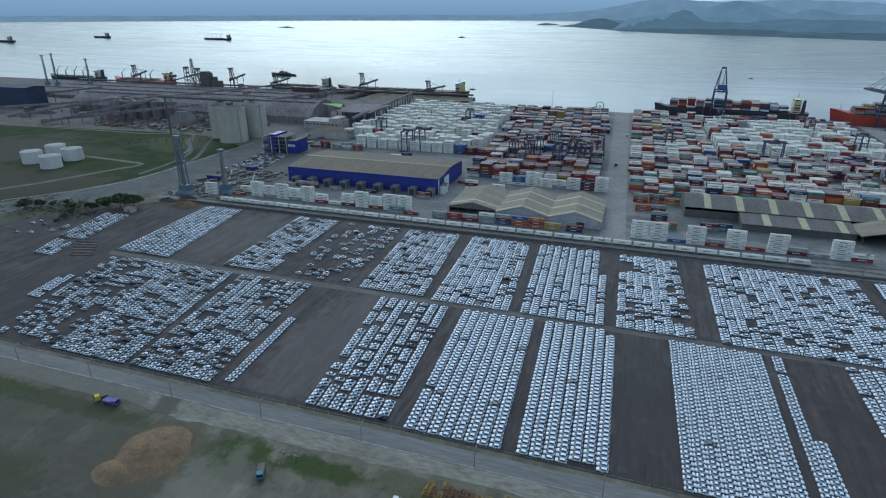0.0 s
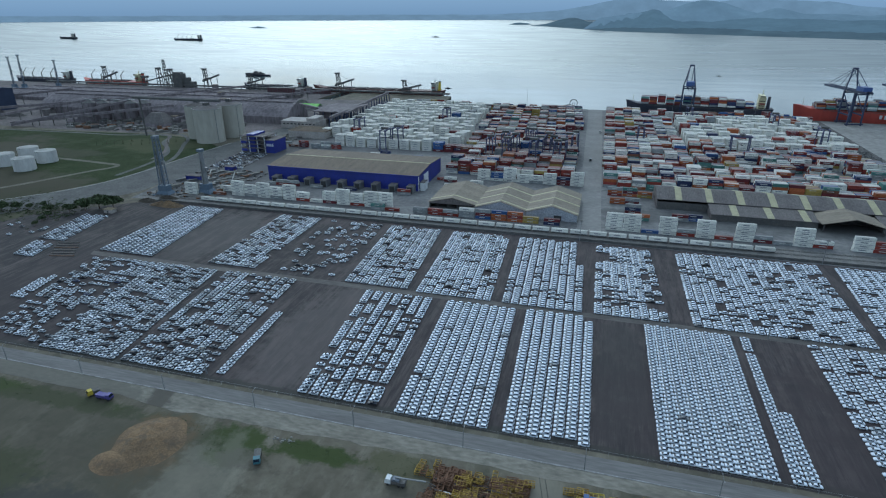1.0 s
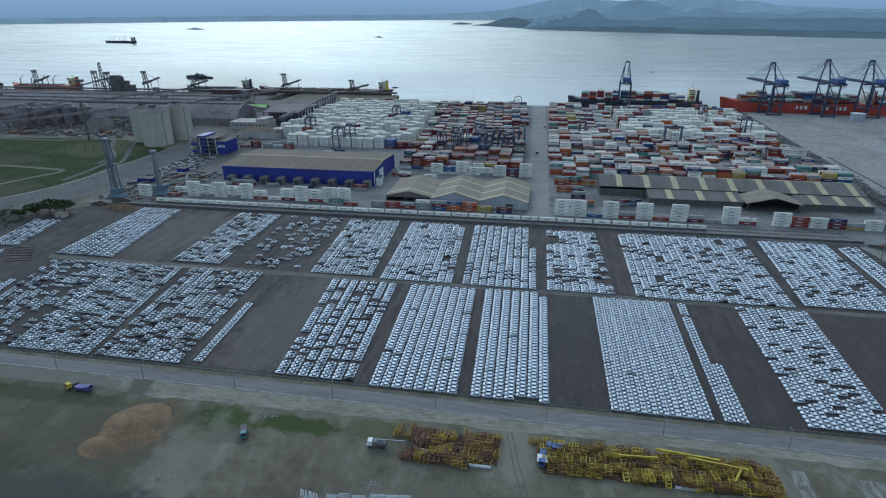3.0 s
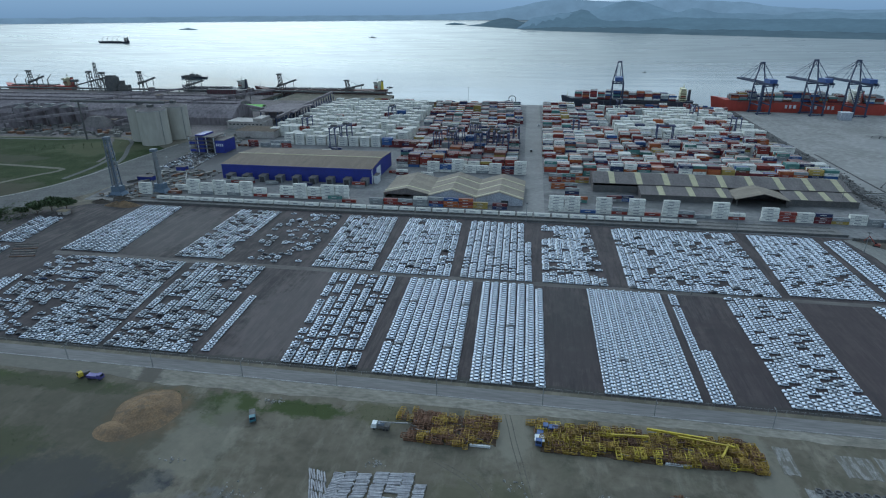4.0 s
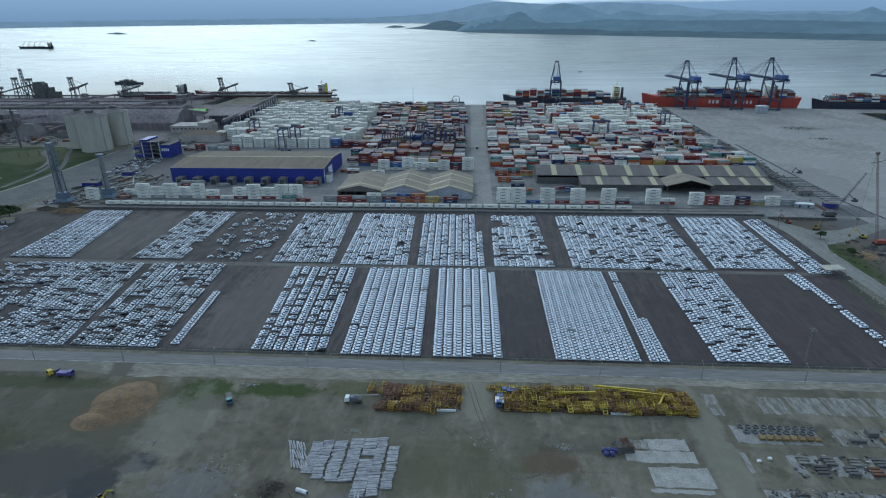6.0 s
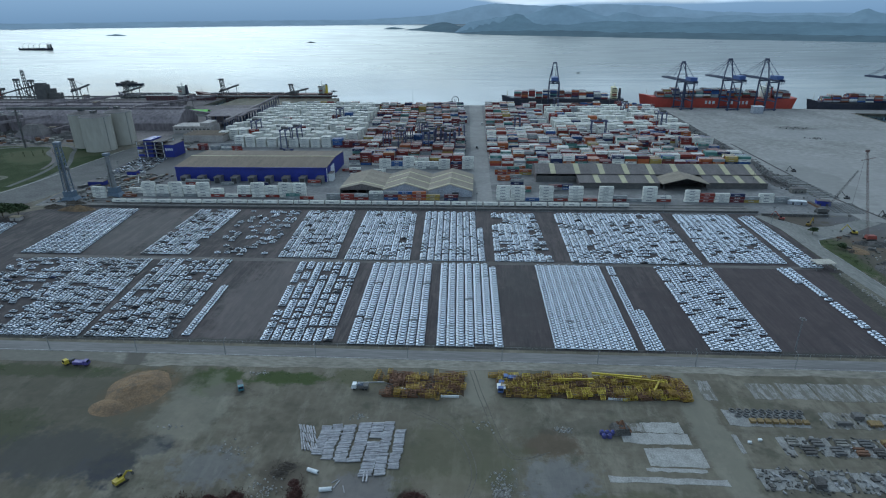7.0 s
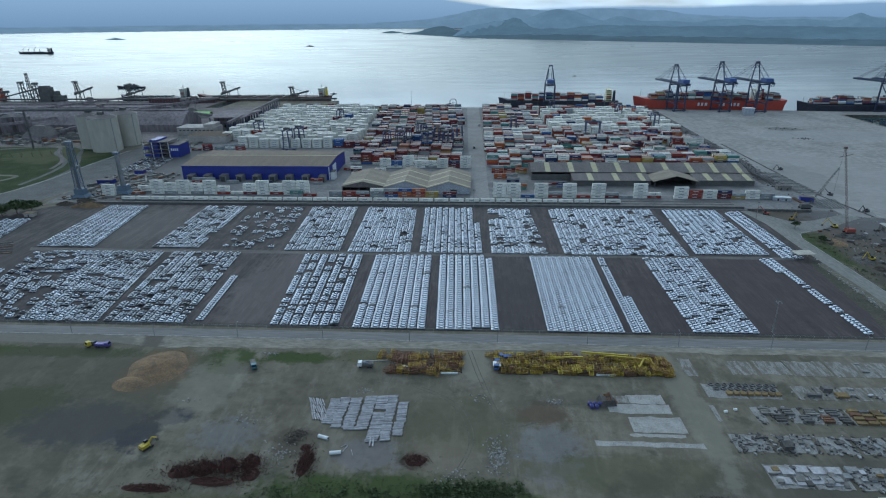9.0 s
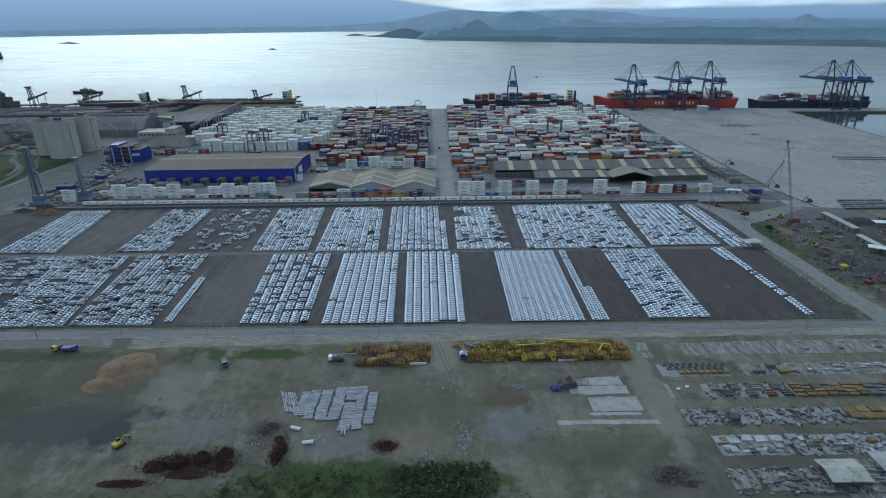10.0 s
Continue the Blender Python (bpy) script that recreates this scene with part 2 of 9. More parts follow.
M_PIPE = mat("pale_concrete_pipe", (0.38, 0.38, 0.395), (0.24, 0.235, 0.245), 0.6, 0.8, fine=0.2, vary=0.15)
M_LEAF = island_tint(mat("leaves", (0.034, 0.054, 0.020), (0.056, 0.074, 0.030), 0.15, 0.85, fine=0.4), 0.4)
M_BARK = mat("bark", (0.09, 0.07, 0.05), (0.13, 0.10, 0.08), 1.5, 0.95, fine=0.3)
M_TYRE = mat("black_rubber", (0.02, 0.02, 0.021), (0.035, 0.034, 0.033), 1.0, 0.85)
M_GLASS = mat("dark_car_glass", (0.006, 0.010, 0.020), (0.010, 0.015, 0.028), 1.0, 0.2, spec=0.2)
M_LINER = mat("dark_load_bed", (0.020, 0.026, 0.036), (0.034, 0.042, 0.055), 1.0, 0.85, spec=0.1)
M_LAMP = mat("clear_lamp", (0.5, 0.5, 0.5), (0.4, 0.4, 0.4), 2.0, 0.15)


def paint(name, c):
    return mat(name, c, tuple(v * 0.92 for v in c), 0.4, 0.4, fine=0.06, vary=0.05, spec=0.35)


P_WHITE = island_tint(paint("white_car_paint", (0.66, 0.71, 0.785)), 0.07)
P_SILVER = island_tint(paint("silver_car_paint", (0.43, 0.465, 0.505)), 0.08)
P_GREY = island_tint(paint("grey_car_paint", (0.16, 0.17, 0.18)), 0.2)
P_BLACK = island_tint(paint("black_car_paint", (0.025, 0.026, 0.03)), 0.2)
P_BLUE = paint("dark_blue_car_paint", (0.03, 0.05, 0.12))
CAR_PAINTS = [P_WHITE, P_SILVER, P_GREY, P_BLACK, P_BLUE]


def dusty_toned_top(m, dust, amount):
    """Pale dust on the faces that look up; its colour also tones down their light against the fronts."""
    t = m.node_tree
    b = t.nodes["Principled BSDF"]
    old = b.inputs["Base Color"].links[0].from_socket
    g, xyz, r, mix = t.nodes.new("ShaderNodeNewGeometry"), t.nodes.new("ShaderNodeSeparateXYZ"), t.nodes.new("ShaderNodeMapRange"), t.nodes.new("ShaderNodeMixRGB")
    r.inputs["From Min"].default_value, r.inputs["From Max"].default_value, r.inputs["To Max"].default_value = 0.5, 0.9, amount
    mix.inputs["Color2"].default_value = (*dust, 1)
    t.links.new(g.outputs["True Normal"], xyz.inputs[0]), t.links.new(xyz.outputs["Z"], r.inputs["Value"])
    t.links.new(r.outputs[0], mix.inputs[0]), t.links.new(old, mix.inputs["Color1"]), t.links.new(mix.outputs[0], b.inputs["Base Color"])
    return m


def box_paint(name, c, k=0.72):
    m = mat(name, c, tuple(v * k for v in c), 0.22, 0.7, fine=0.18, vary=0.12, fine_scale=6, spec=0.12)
    return corrugate(dusty_toned_top(island_tint(m, 0.15), (0.26, 0.245, 0.23), 0.42), "X", 3.6, 0.035, 0.6)


C_WHITE = box_paint("white_reefer_steel", (0.66, 0.655, 0.60), 0.88)
C_RED = box_paint("dark_red_container_steel", (0.23, 0.050, 0.040))
C_MAROON = box_paint("maroon_container_steel", (0.13, 0.035, 0.040))
C_ORANGE = box_paint("orange_container_steel", (0.34, 0.11, 0.045))
C_BLUE = box_paint("blue_container_steel", (0.05, 0.10, 0.25))
C_NAVY = box_paint("navy_container_steel", (0.035, 0.045, 0.10))
C_GREY = box_paint("grey_container_steel", (0.27, 0.285, 0.29))
C_GREEN = box_paint("sea_green_container_steel", (0.10, 0.21, 0.19))
C_YELLOW = box_paint("ochre_container_steel", (0.36, 0.27, 0.08))
C_BROWN = box_paint("brown_container_steel", (0.17, 0.075, 0.05))
BOXES = [C_WHITE, C_RED, C_MAROON, C_ORANGE, C_BLUE, C_NAVY, C_GREY, C_GREEN, C_YELLOW, C_BROWN]
COLOUR_WORDS = ["white", "dark red", "maroon", "orange", "blue", "navy", "grey", "sea-green", "ochre", "brown"]

M_SEA = mat("harbour_water", (0.035, 0.055, 0.060), (0.045, 0.065, 0.068), 0.002, 0.24, fine=0.03, spec=0.5)


def sea_relief():
    t = M_SEA.node_tree
    n, ln = t.nodes, t.links.new
    g = n.new("ShaderNodeNewGeometry")
    hs = []
    for sc, st in ((0.10, (0.5, 1.6, 1)), (0.010, (0.35, 1.8, 1))):
        mp = n.new("ShaderNodeMapping")
        mp.inputs["Scale"].default_value = st
        ns = n.new("ShaderNodeTexNoise")
        ns.inputs["Scale"].default_value, ns.inputs["Detail"].default_value = sc, 6
        ln(g.outputs["Position"], mp.inputs["Vector"]), ln(mp.outputs[0], ns.inputs["Vector"])
        hs.append(ns)
    bp = n.new("ShaderNodeBump")
    bp.inputs["Strength"].default_value, bp.inputs["Distance"].default_value = 0.045, 1.0
    ln(hs[0].outputs["Fac"], bp.inputs["Height"]), ln(bp.outputs[0], n["Principled BSDF"].inputs["Normal"])
    r = n.new("ShaderNodeMapRange")   # calm and ruffled streaks
    r.inputs["From Min"].default_value, r.inputs["From Max"].default_value = 0.35, 0.65
    r.inputs["To Min"].default_value, r.inputs["To Max"].default_value = -0.035, 0.06
    ln(hs[1].outputs["Fac"], r.inputs["Value"])
    xyz = n.new("ShaderNodeSeparateXYZ")
    out = n.new("ShaderNodeMapRange")   # sheltered water by the quays, open bay beyond
    out.inputs["From Min"].default_value, out.inputs["From Max"].default_value = 950.0, 1900.0
    out.inputs["To Min"].default_value, out.inputs["To Max"].default_value = 0.045, 0.30
    add = n.new("ShaderNodeMath")
    ln(g.outputs["Position"], xyz.inputs[0]), ln(xyz.outputs["Y"], out.inputs["Value"])
    ln(out.outputs[0], add.inputs[0]), ln(r.outputs[0], add.inputs[1]), ln(add.outputs[0], n["Principled BSDF"].inputs["Roughness"])


sea_relief()


def ground_patch(m, colour, cx, cy, rx, ry, strength=0.9, ragged=0.55, grain=0.09):
    """A soft, ragged stain or growth of another colour on the earth, at one place in the plan."""
    t = m.node_tree
    n, ln = t.nodes, t.links.new
    b = n["Principled BSDF"]
    old = b.inputs["Base Color"].links[0].from_socket
    g = n.new("ShaderNodeNewGeometry")
    mp = n.new("ShaderNodeMapping")
    mp.inputs["Location"].default_value = (-cx / rx, -cy / ry, 0)
    mp.inputs["Scale"].default_value = (1 / rx, 1 / ry, 0)
    ln(g.outputs["Position"], mp.inputs["Vector"])
    le = n.new("ShaderNodeVectorMath")
    le.operation = "LENGTH"
    ln(mp.outputs[0], le.inputs[0])
    ns = n.new("ShaderNodeTexNoise")
    ns.inputs["Scale"].default_value, ns.inputs["Detail"].default_value, ns.inputs["Roughness"].default_value = grain, 7, 0.68
    ln(g.outputs["Position"], ns.inputs["Vector"])
    sc = n.new("ShaderNodeMath")
    sc.operation = "MULTIPLY_ADD"
    sc.inputs[1].default_value, sc.inputs[2].default_value = ragged * 4, -ragged * 2
    ln(ns.outputs["Fac"], sc.inputs[0])
    ad = n.new("ShaderNodeMath")
    ln(le.outputs["Value"], ad.inputs[0]), ln(sc.outputs[0], ad.inputs[1])
    r = n.new("ShaderNodeMapRange")
    r.interpolation_type = "SMOOTHSTEP"
    r.inputs["From Min"].default_value, r.inputs["From Max"].default_value = 1.25, 0.75
    r.inputs["To Min"].default_value, r.inputs["To Max"].default_value = 0.0, strength
    ln(ad.outputs[0], r.inputs["Value"])
    mix = n.new("ShaderNodeMixRGB")
    mix.inputs["Color2"].default_value = (*colour, 1)
    ln(r.outputs[0], mix.inputs[0]), ln(old, mix.inputs["Color1"]), ln(mix.outputs[0], b.inputs["Base Color"])


def mottle(m, colour, scale, lo, hi, strength, stretch=(1, 1, 1), turn=0.0):
    """Blotches or streaks of another colour all over a surface."""
    t = m.node_tree
    n, ln = t.nodes, t.links.new
    b = n["Principled BSDF"]
    old = b.inputs["Base Color"].links[0].from_socket
    g = n.new("ShaderNodeNewGeometry")
    mp = n.new("ShaderNodeMapping")
    mp.inputs["Scale"].default_value, mp.inputs["Rotation"].default_value = stretch, (0, 0, radians(turn))
    ns = n.new("ShaderNodeTexNoise")
    ns.inputs["Scale"].default_value, ns.inputs["Detail"].default_value, ns.inputs["Roughness"].default_value = scale, 8, 0.7
    r = n.new("ShaderNodeMapRange")
    r.interpolation_type = "SMOOTHSTEP"
    r.inputs["From Min"].default_value, r.inputs["From Max"].default_value, r.inputs["To Max"].default_value = lo, hi, strength
    mix = n.new("ShaderNodeMixRGB")
    mix.inputs["Color2"].default_value = (*colour, 1)
    ln(g.outputs["Position"], mp.inputs["Vector"]), ln(mp.outputs[0], ns.inputs["Vector"]), ln(ns.outputs["Fac"], r.inputs["Value"])
    ln(r.outputs[0], mix.inputs[0]), ln(old, mix.inputs["Color1"]), ln(mix.outputs[0], b.inputs["Base Color"])


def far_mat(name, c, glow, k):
    """Distant hills as a plain backdrop: the haze before them is put into a faint glow."""
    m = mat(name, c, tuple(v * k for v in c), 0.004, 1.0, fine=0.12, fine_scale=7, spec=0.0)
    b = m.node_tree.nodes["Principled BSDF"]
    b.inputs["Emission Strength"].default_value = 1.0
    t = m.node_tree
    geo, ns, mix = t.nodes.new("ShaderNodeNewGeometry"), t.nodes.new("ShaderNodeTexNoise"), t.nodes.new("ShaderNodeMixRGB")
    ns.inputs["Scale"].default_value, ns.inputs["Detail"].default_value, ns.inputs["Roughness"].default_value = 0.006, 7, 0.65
    rp = t.nodes.new("ShaderNodeMapRange")     # shading of valleys and slopes, put into the glow
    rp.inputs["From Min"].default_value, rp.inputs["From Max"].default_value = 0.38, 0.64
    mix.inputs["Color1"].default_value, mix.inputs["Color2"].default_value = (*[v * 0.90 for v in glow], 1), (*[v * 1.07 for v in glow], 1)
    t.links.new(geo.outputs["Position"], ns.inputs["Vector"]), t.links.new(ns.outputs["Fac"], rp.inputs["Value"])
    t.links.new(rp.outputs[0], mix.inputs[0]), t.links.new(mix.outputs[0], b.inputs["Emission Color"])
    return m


# haze painted as colour: paler and bluer with distance
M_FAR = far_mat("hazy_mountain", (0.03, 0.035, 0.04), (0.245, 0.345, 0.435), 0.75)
M_NEARH = far_mat("haze_dark_headland", (0.05, 0.07, 0.07), (0.082, 0.117, 0.150), 0.55)
M_LOWH = far_mat("haze_grey_lowland", (0.06, 0.09, 0.10), (0.108, 0.158, 0.202), 0.65)
M_MIDH = far_mat("haze_blue_hills", (0.08, 0.11, 0.13), (0.150, 0.216, 0.272), 0.7)


M_PAD = mat("worn_streaked_slab", (0.24, 0.236, 0.222), (0.15, 0.147, 0.137), 0.3, 0.9, fine=0.3)
mottle(M_PAD, (0.112, 0.104, 0.084), 0.36, 0.45, 0.56, 0.95, (1.5, 0.30, 1))
M_PADL = mat("pale_plain_slab", (0.30, 0.296, 0.28), (0.21, 0.206, 0.194), 0.2, 0.9, fine=0.25)
mottle(M_PADL, (0.14, 0.135, 0.118), 0.30, 0.58, 0.68, 0.7, (1.2, 0.4, 1))
M_PADW = mat("pale_broken_slab", (0.25, 0.248, 0.238), (0.15, 0.148, 0.14), 0.3, 0.9, fine=0.3)
ground_patch(M_YARD, (0.016, 0.0150, 0.0165), -270, 110, 160, 160, 0.8, 0.7, 0.03)
mottle(M_YARD, (0.078, 0.064, 0.061), 0.24, 0.50, 0.61, 0.65, (1.5, 0.07, 1))
mottle(M_YARD, (0.084, 0.067, 0.064), 0.11, 0.47, 0.62, 0.65, (1.0, 0.45, 1))
mottle(M_YARD, (0.018, 0.0165, 0.018), 0.30, 0.50, 0.62, 0.65, (1.5, 0.09, 1), 3)
mottle(M_YARD, (0.024, 0.023, 0.026), 0.12, 0.52, 0.68, 0.7, (1.2, 0.25, 1))
mottle(M_PADW, (0.105, 0.102, 0.088), 0.36, 0.56, 0.63, 0.95, (1.3, 0.45, 1))
mottle(M_DIRT, (0.086, 0.084, 0.060), 0.030, 0.48, 0.62, 0.6)
mottle(M_DIRT, (0.200, 0.182, 0.145), 0.085, 0.50, 0.66, 0.65, (1, 0.45, 1), 25)
mottle(M_DIRT, (0.060, 0.058, 0.050), 0.16, 0.56, 0.70, 0.55)
mottle(M_DIRT, (0.190, 0.176, 0.142), 0.14, 0.54, 0.66, 0.35, (1.4, 0.10, 1), 62)
mottle(M_DIRT, (0.070, 0.064, 0.050), 0.10, 0.54, 0.68, 0.4, (0.12, 1.2, 1), 8)
mottle(M_DIRT, (0.052, 0.054, 0.040), 0.055, 0.54, 0.66, 0.6)
mottle(M_VERGE, (0.105, 0.100, 0.082), 0.10, 0.50, 0.66, 0.7, (0.6, 1.2, 1))
mottle(M_YARD, (0.080, 0.068, 0.065), 0.16, 0.53, 0.66, 0.55, (2.0, 0.12, 1))
mottle(M_YARD, (0.020, 0.019, 0.020), 0.05, 0.52, 0.68, 0.65)
mottle(M_ROAD, (0.085, 0.085, 0.085), 0.2, 0.55, 0.70, 0.6, (0.12, 1.6, 1))
mottle(M_FILL, (0.135, 0.130, 0.120), 0.02, 0.48, 0.64, 0.45, (1, 0.5, 1), 20)
mottle(M_FILL, (0.10, 0.096, 0.09), 0.09, 0.58, 0.68, 0.6, (0.3, 1, 1), 35)
mottle(M_FILL, (0.33, 0.32, 0.30), 0.05, 0.60, 0.72, 0.6, (0.5, 1, 1), 10)
mottle(M_PORT, (0.075, 0.075, 0.075), 0.05, 0.52, 0.68, 0.6)
mottle(M_SAND, (0.085, 0.070, 0.050), 0.22, 0.50, 0.64, 0.7)
mottle(M_GRASS, (0.065, 0.065, 0.042), 0.05, 0.55, 0.68, 0.5)
mottle(M_TERM, (0.17, 0.15, 0.14), 0.06, 0.58, 0.70, 0.5)


# ---- mesh building ----
class Geo:
    """Points, faces and material slots of one mesh."""

    def __init__(self):
        self.v, self.f, self.m = [], [], []

    def add(self, pts, faces, slot=0):
        o = len(self.v)
        self.v += [tuple(p) for p in pts]
        self.f += [tuple(o + i for i in fc) for fc in faces]
        self.m += [slot] * len(faces)
        return self

    def box(self, x0, y0, z0, x1, y1, z1, slot=0):
        return self.add([(x0, y0, z0), (x1, y0, z0), (x1, y1, z0), (x0, y1, z0), (x0, y0, z1), (x1, y0, z1), (x1, y1, z1), (x0, y1, z1)],
                        [(0, 3, 2, 1), (4, 5, 6, 7), (0, 1, 5, 4), (1, 2, 6, 5), (2, 3, 7, 6), (3, 0, 4, 7)], slot)

    def frustum(self, lo, z0, hi, z1, slot=0, top=None):
        """Two rectangles (x0, y0, x1, y1) at two heights."""
        a, b, c, d = lo
        e, f, g, h = hi
        self.add([(a, b, z0), (c, b, z0), (c, d, z0), (a, d, z0), (e, f, z1), (g, f, z1), (g, h, z1), (e, h, z1)],
                 [(0, 3, 2, 1), (0, 1, 5, 4), (1, 2, 6, 5), (2, 3, 7, 6), (3, 0, 4, 7)], slot)
        o = len(self.v) - 8
        self.f.append((o + 4, o + 5, o + 6, o + 7))
        self.m.append(slot if top is None else top)
        return self

    def side(self, prof, y0, y1, slot=0):
        """A profile of (x, z) drawn across from y0 to y1."""
        n = len(prof)
        pts = [(x, y0, z) for x, z in prof] + [(x, y1, z) for x, z in prof]
        return self.add(pts, [tuple(range(n)), tuple(range(2 * n - 1, n - 1, -1))] + [(i, i + n, (i + 1) % n + n, (i + 1) % n) for i in range(n)], slot)

    def front(self, prof, x0, x1, slot=0):
        """A profile of (y, z) drawn along x."""
        n = len(prof)
        pts = [(x0, y, z) for y, z in prof] + [(x1, y, z) for y, z in prof]
        return self.add(pts, [tuple(range(n - 1, -1, -1)), tuple(range(n, 2 * n))] + [(i, (i + 1) % n, (i + 1) % n + n, i + n) for i in range(n)], slot)

    def rod(self, p0, p1, r0, r1=None, n=6, slot=0):
        p0, p1 = Vector(p0), Vector(p1)
        r1 = r0 if r1 is None else r1
        d = (p1 - p0).normalized()
        u = d.cross(Vector((0, 0, 1)) if abs(d.z) < 0.9 else Vector((1, 0, 0))).normalized()
        w = d.cross(u)
        turn = math.pi / n if n == 4 else 0
        ring = [(math.cos(2 * math.pi * i / n + turn), math.sin(2 * math.pi * i / n + turn)) for i in range(n)]
        pts = [p0 + r0 * (c * u + s * w) for c, s in ring] + [p1 + r1 * (c * u + s * w) for c, s in ring]
        return self.add(pts, [(i, (i + 1) % n, (i + 1) % n + n, i + n) for i in range(n)] + [tuple(range(n - 1, -1, -1)), tuple(range(n, 2 * n))], slot)

    def beam(self, p0, p1, w, slot=0):
        return self.rod(p0, p1, w * 0.7, None, 4, slot)

    def lattice(self, p0, p1, w0, w1, panels, t=0.25, slot=0):
        """A four-sided lattice mast or boom from p0 to p1."""
        p0, p1 = Vector(p0), Vector(p1)
        d = (p1 - p0).normalized()
        u = d.cross(Vector((0, 1, 0)) if abs(d.y) < 0.9 else Vector((1, 0, 0))).normalized()
        w = d.cross(u)
        rings = []
        for i in range(panels + 1):
            s = i / panels
            h = (w0 + (w1 - w0) * s) / 2
            c = p0.lerp(p1, s)
            rings.append([c + h * (a * u + b * w) for a, b in ((1, 1), (-1, 1), (-1, -1), (1, -1))])
        for k in range(4):
            self.beam(rings[0][k], rings[-1][k], t, slot)
            for i in range(panels):
                self.beam(rings[i][k], rings[i + 1][(k + 1) % 4], t * 0.6, slot)
        return self

    def stamp(self, src, x, y, z=0.0, turn=0.0, slots=None):
        c, s = math.cos(turn), math.sin(turn)
        return self.merge(((x + c * a - s * b, y + s * a + c * b, z + d) for a, b, d in src.v), src, slots)

    def merge(self, pts, src, slots=None):
        o = len(self.v)
        self.v += list(pts)
        self.f += [tuple(o + i for i in fc) for fc in src.f]
        self.m += [slots[i] for i in src.m] if slots else src.m
        return self

    def data(self, name, mats, smooth=False):
        me = bpy.data.meshes.new(name)
        me.from_pydata(self.v, [], self.f)
        for m in mats:
            me.materials.append(m)
        me.polygons.foreach_set("material_index", self.m)
        if smooth:
            me.polygons.foreach_set("use_smooth", [True] * len(self.f))
        me.update()
        return me


def thing(name, x, y, z, label, category, group="", kind="", turn=0.0):
    ob = new(name)
    ob.empty_display_size = 0.5
    ob.matrix_basis = pose(x, y, z, 0, 0, turn)
    return tagged(ob, label, category, group, kind)


def part(name, geo, mats, parent, label="", smooth=False, at=None):
    ob = new(name, geo.data(name, mats if isinstance(mats, list) else [mats], smooth))
    ob.parent = parent
    if at:
        ob.matrix_basis = at
    return tagged(ob, label)


def solid(name, geo, mats, label, category, group="", kind="", at=None, smooth=False):
    ob = new(name, geo.data(name, mats if isinstance(mats, list) else [mats], smooth))
    if at:
        ob.matrix_basis = at
    return tagged(ob, label, category, group, kind)


def sheet(name, pts, z, m, label, depth=0.3, category="ground", kind="structure"):
    """A flat slab of ground with this outline, its top at z."""
    n = len(pts)
    g = Geo().add([(x, y, z) for x, y in pts] + [(x, y, z - depth) for x, y in pts],
                  [tuple(range(n)), tuple(range(2 * n - 1, n - 1, -1))] + [(i, i + n, (i + 1) % n + n, (i + 1) % n) for i in range(n)])
    return solid(name, g, m, label, category, kind=kind)


# ---- ground, water, far shore ----
EYE_X, EYE_Y, EYE_Z = 69.0, -217.0, 154.0


def sea_level(x, y):
    """The bay, which lifts towards the far shore as a shortened stand-in for its true width."""
    r = math.hypot(x - 70, y)
    return -3.0 + (110.0 * ((r - 1500) / 3070) ** 2 if r > 1500 else 0.0)


LAND = [(-3500, -2500), (3500, -2500), (3500, 150), (1500, 300), (760, 420), (680, 500), (688, 752), (1150, 712), (1150, 745), (640, 797), (352, 824),
        (75, 845), (-215, 860), (-225, 950), (-440, 955), (-440, 850), (-470, 850), (-470, 955), (-1500, 960), (-3500, 1000)]
sheet("ground", LAND, 0.0, M_DIRT, "bare grey-brown earth around the car yard", 6.0)

g = Geo()
az_n, r_list = 90, [200 + 40 * i for i in range(33)] + [1520 + 90 * i for i in range(39)]
for r in r_list:
    for i in range(az_n + 1):
        a = radians(-95 + 190 * i / az_n)
        x, y = 70 + r * math.sin(a), r * math.cos(a)
        g.v.append((x, y, sea_level(x, y)))
for j in range(len(r_list) - 1):
    for i in range(az_n):
        o = j * (az_n + 1) + i
        g.f.append((o, o + 1, o + az_n + 2, o + az_n + 1))
        g.m.append(0)
solid("water", g, M_SEA, "calm grey-blue harbour water with a bright sheen", "water", kind="structure", smooth=True)


def table(rows, a):
    return float(np.interp(a, [p[0] for p in rows], [p[1] for p in rows]))


def shore_distance(a, dip):
    """How far along this bearing the water lies at that dip below eye level (degrees)."""
    r = 1200.0
    while r < 4760:
        x, y = EYE_X + r * math.sin(a), EYE_Y + r * math.cos(a)
        if (EYE_Z - sea_level(x, y)) / r < math.tan(radians(dip)):
            break
        r += 10
    return r


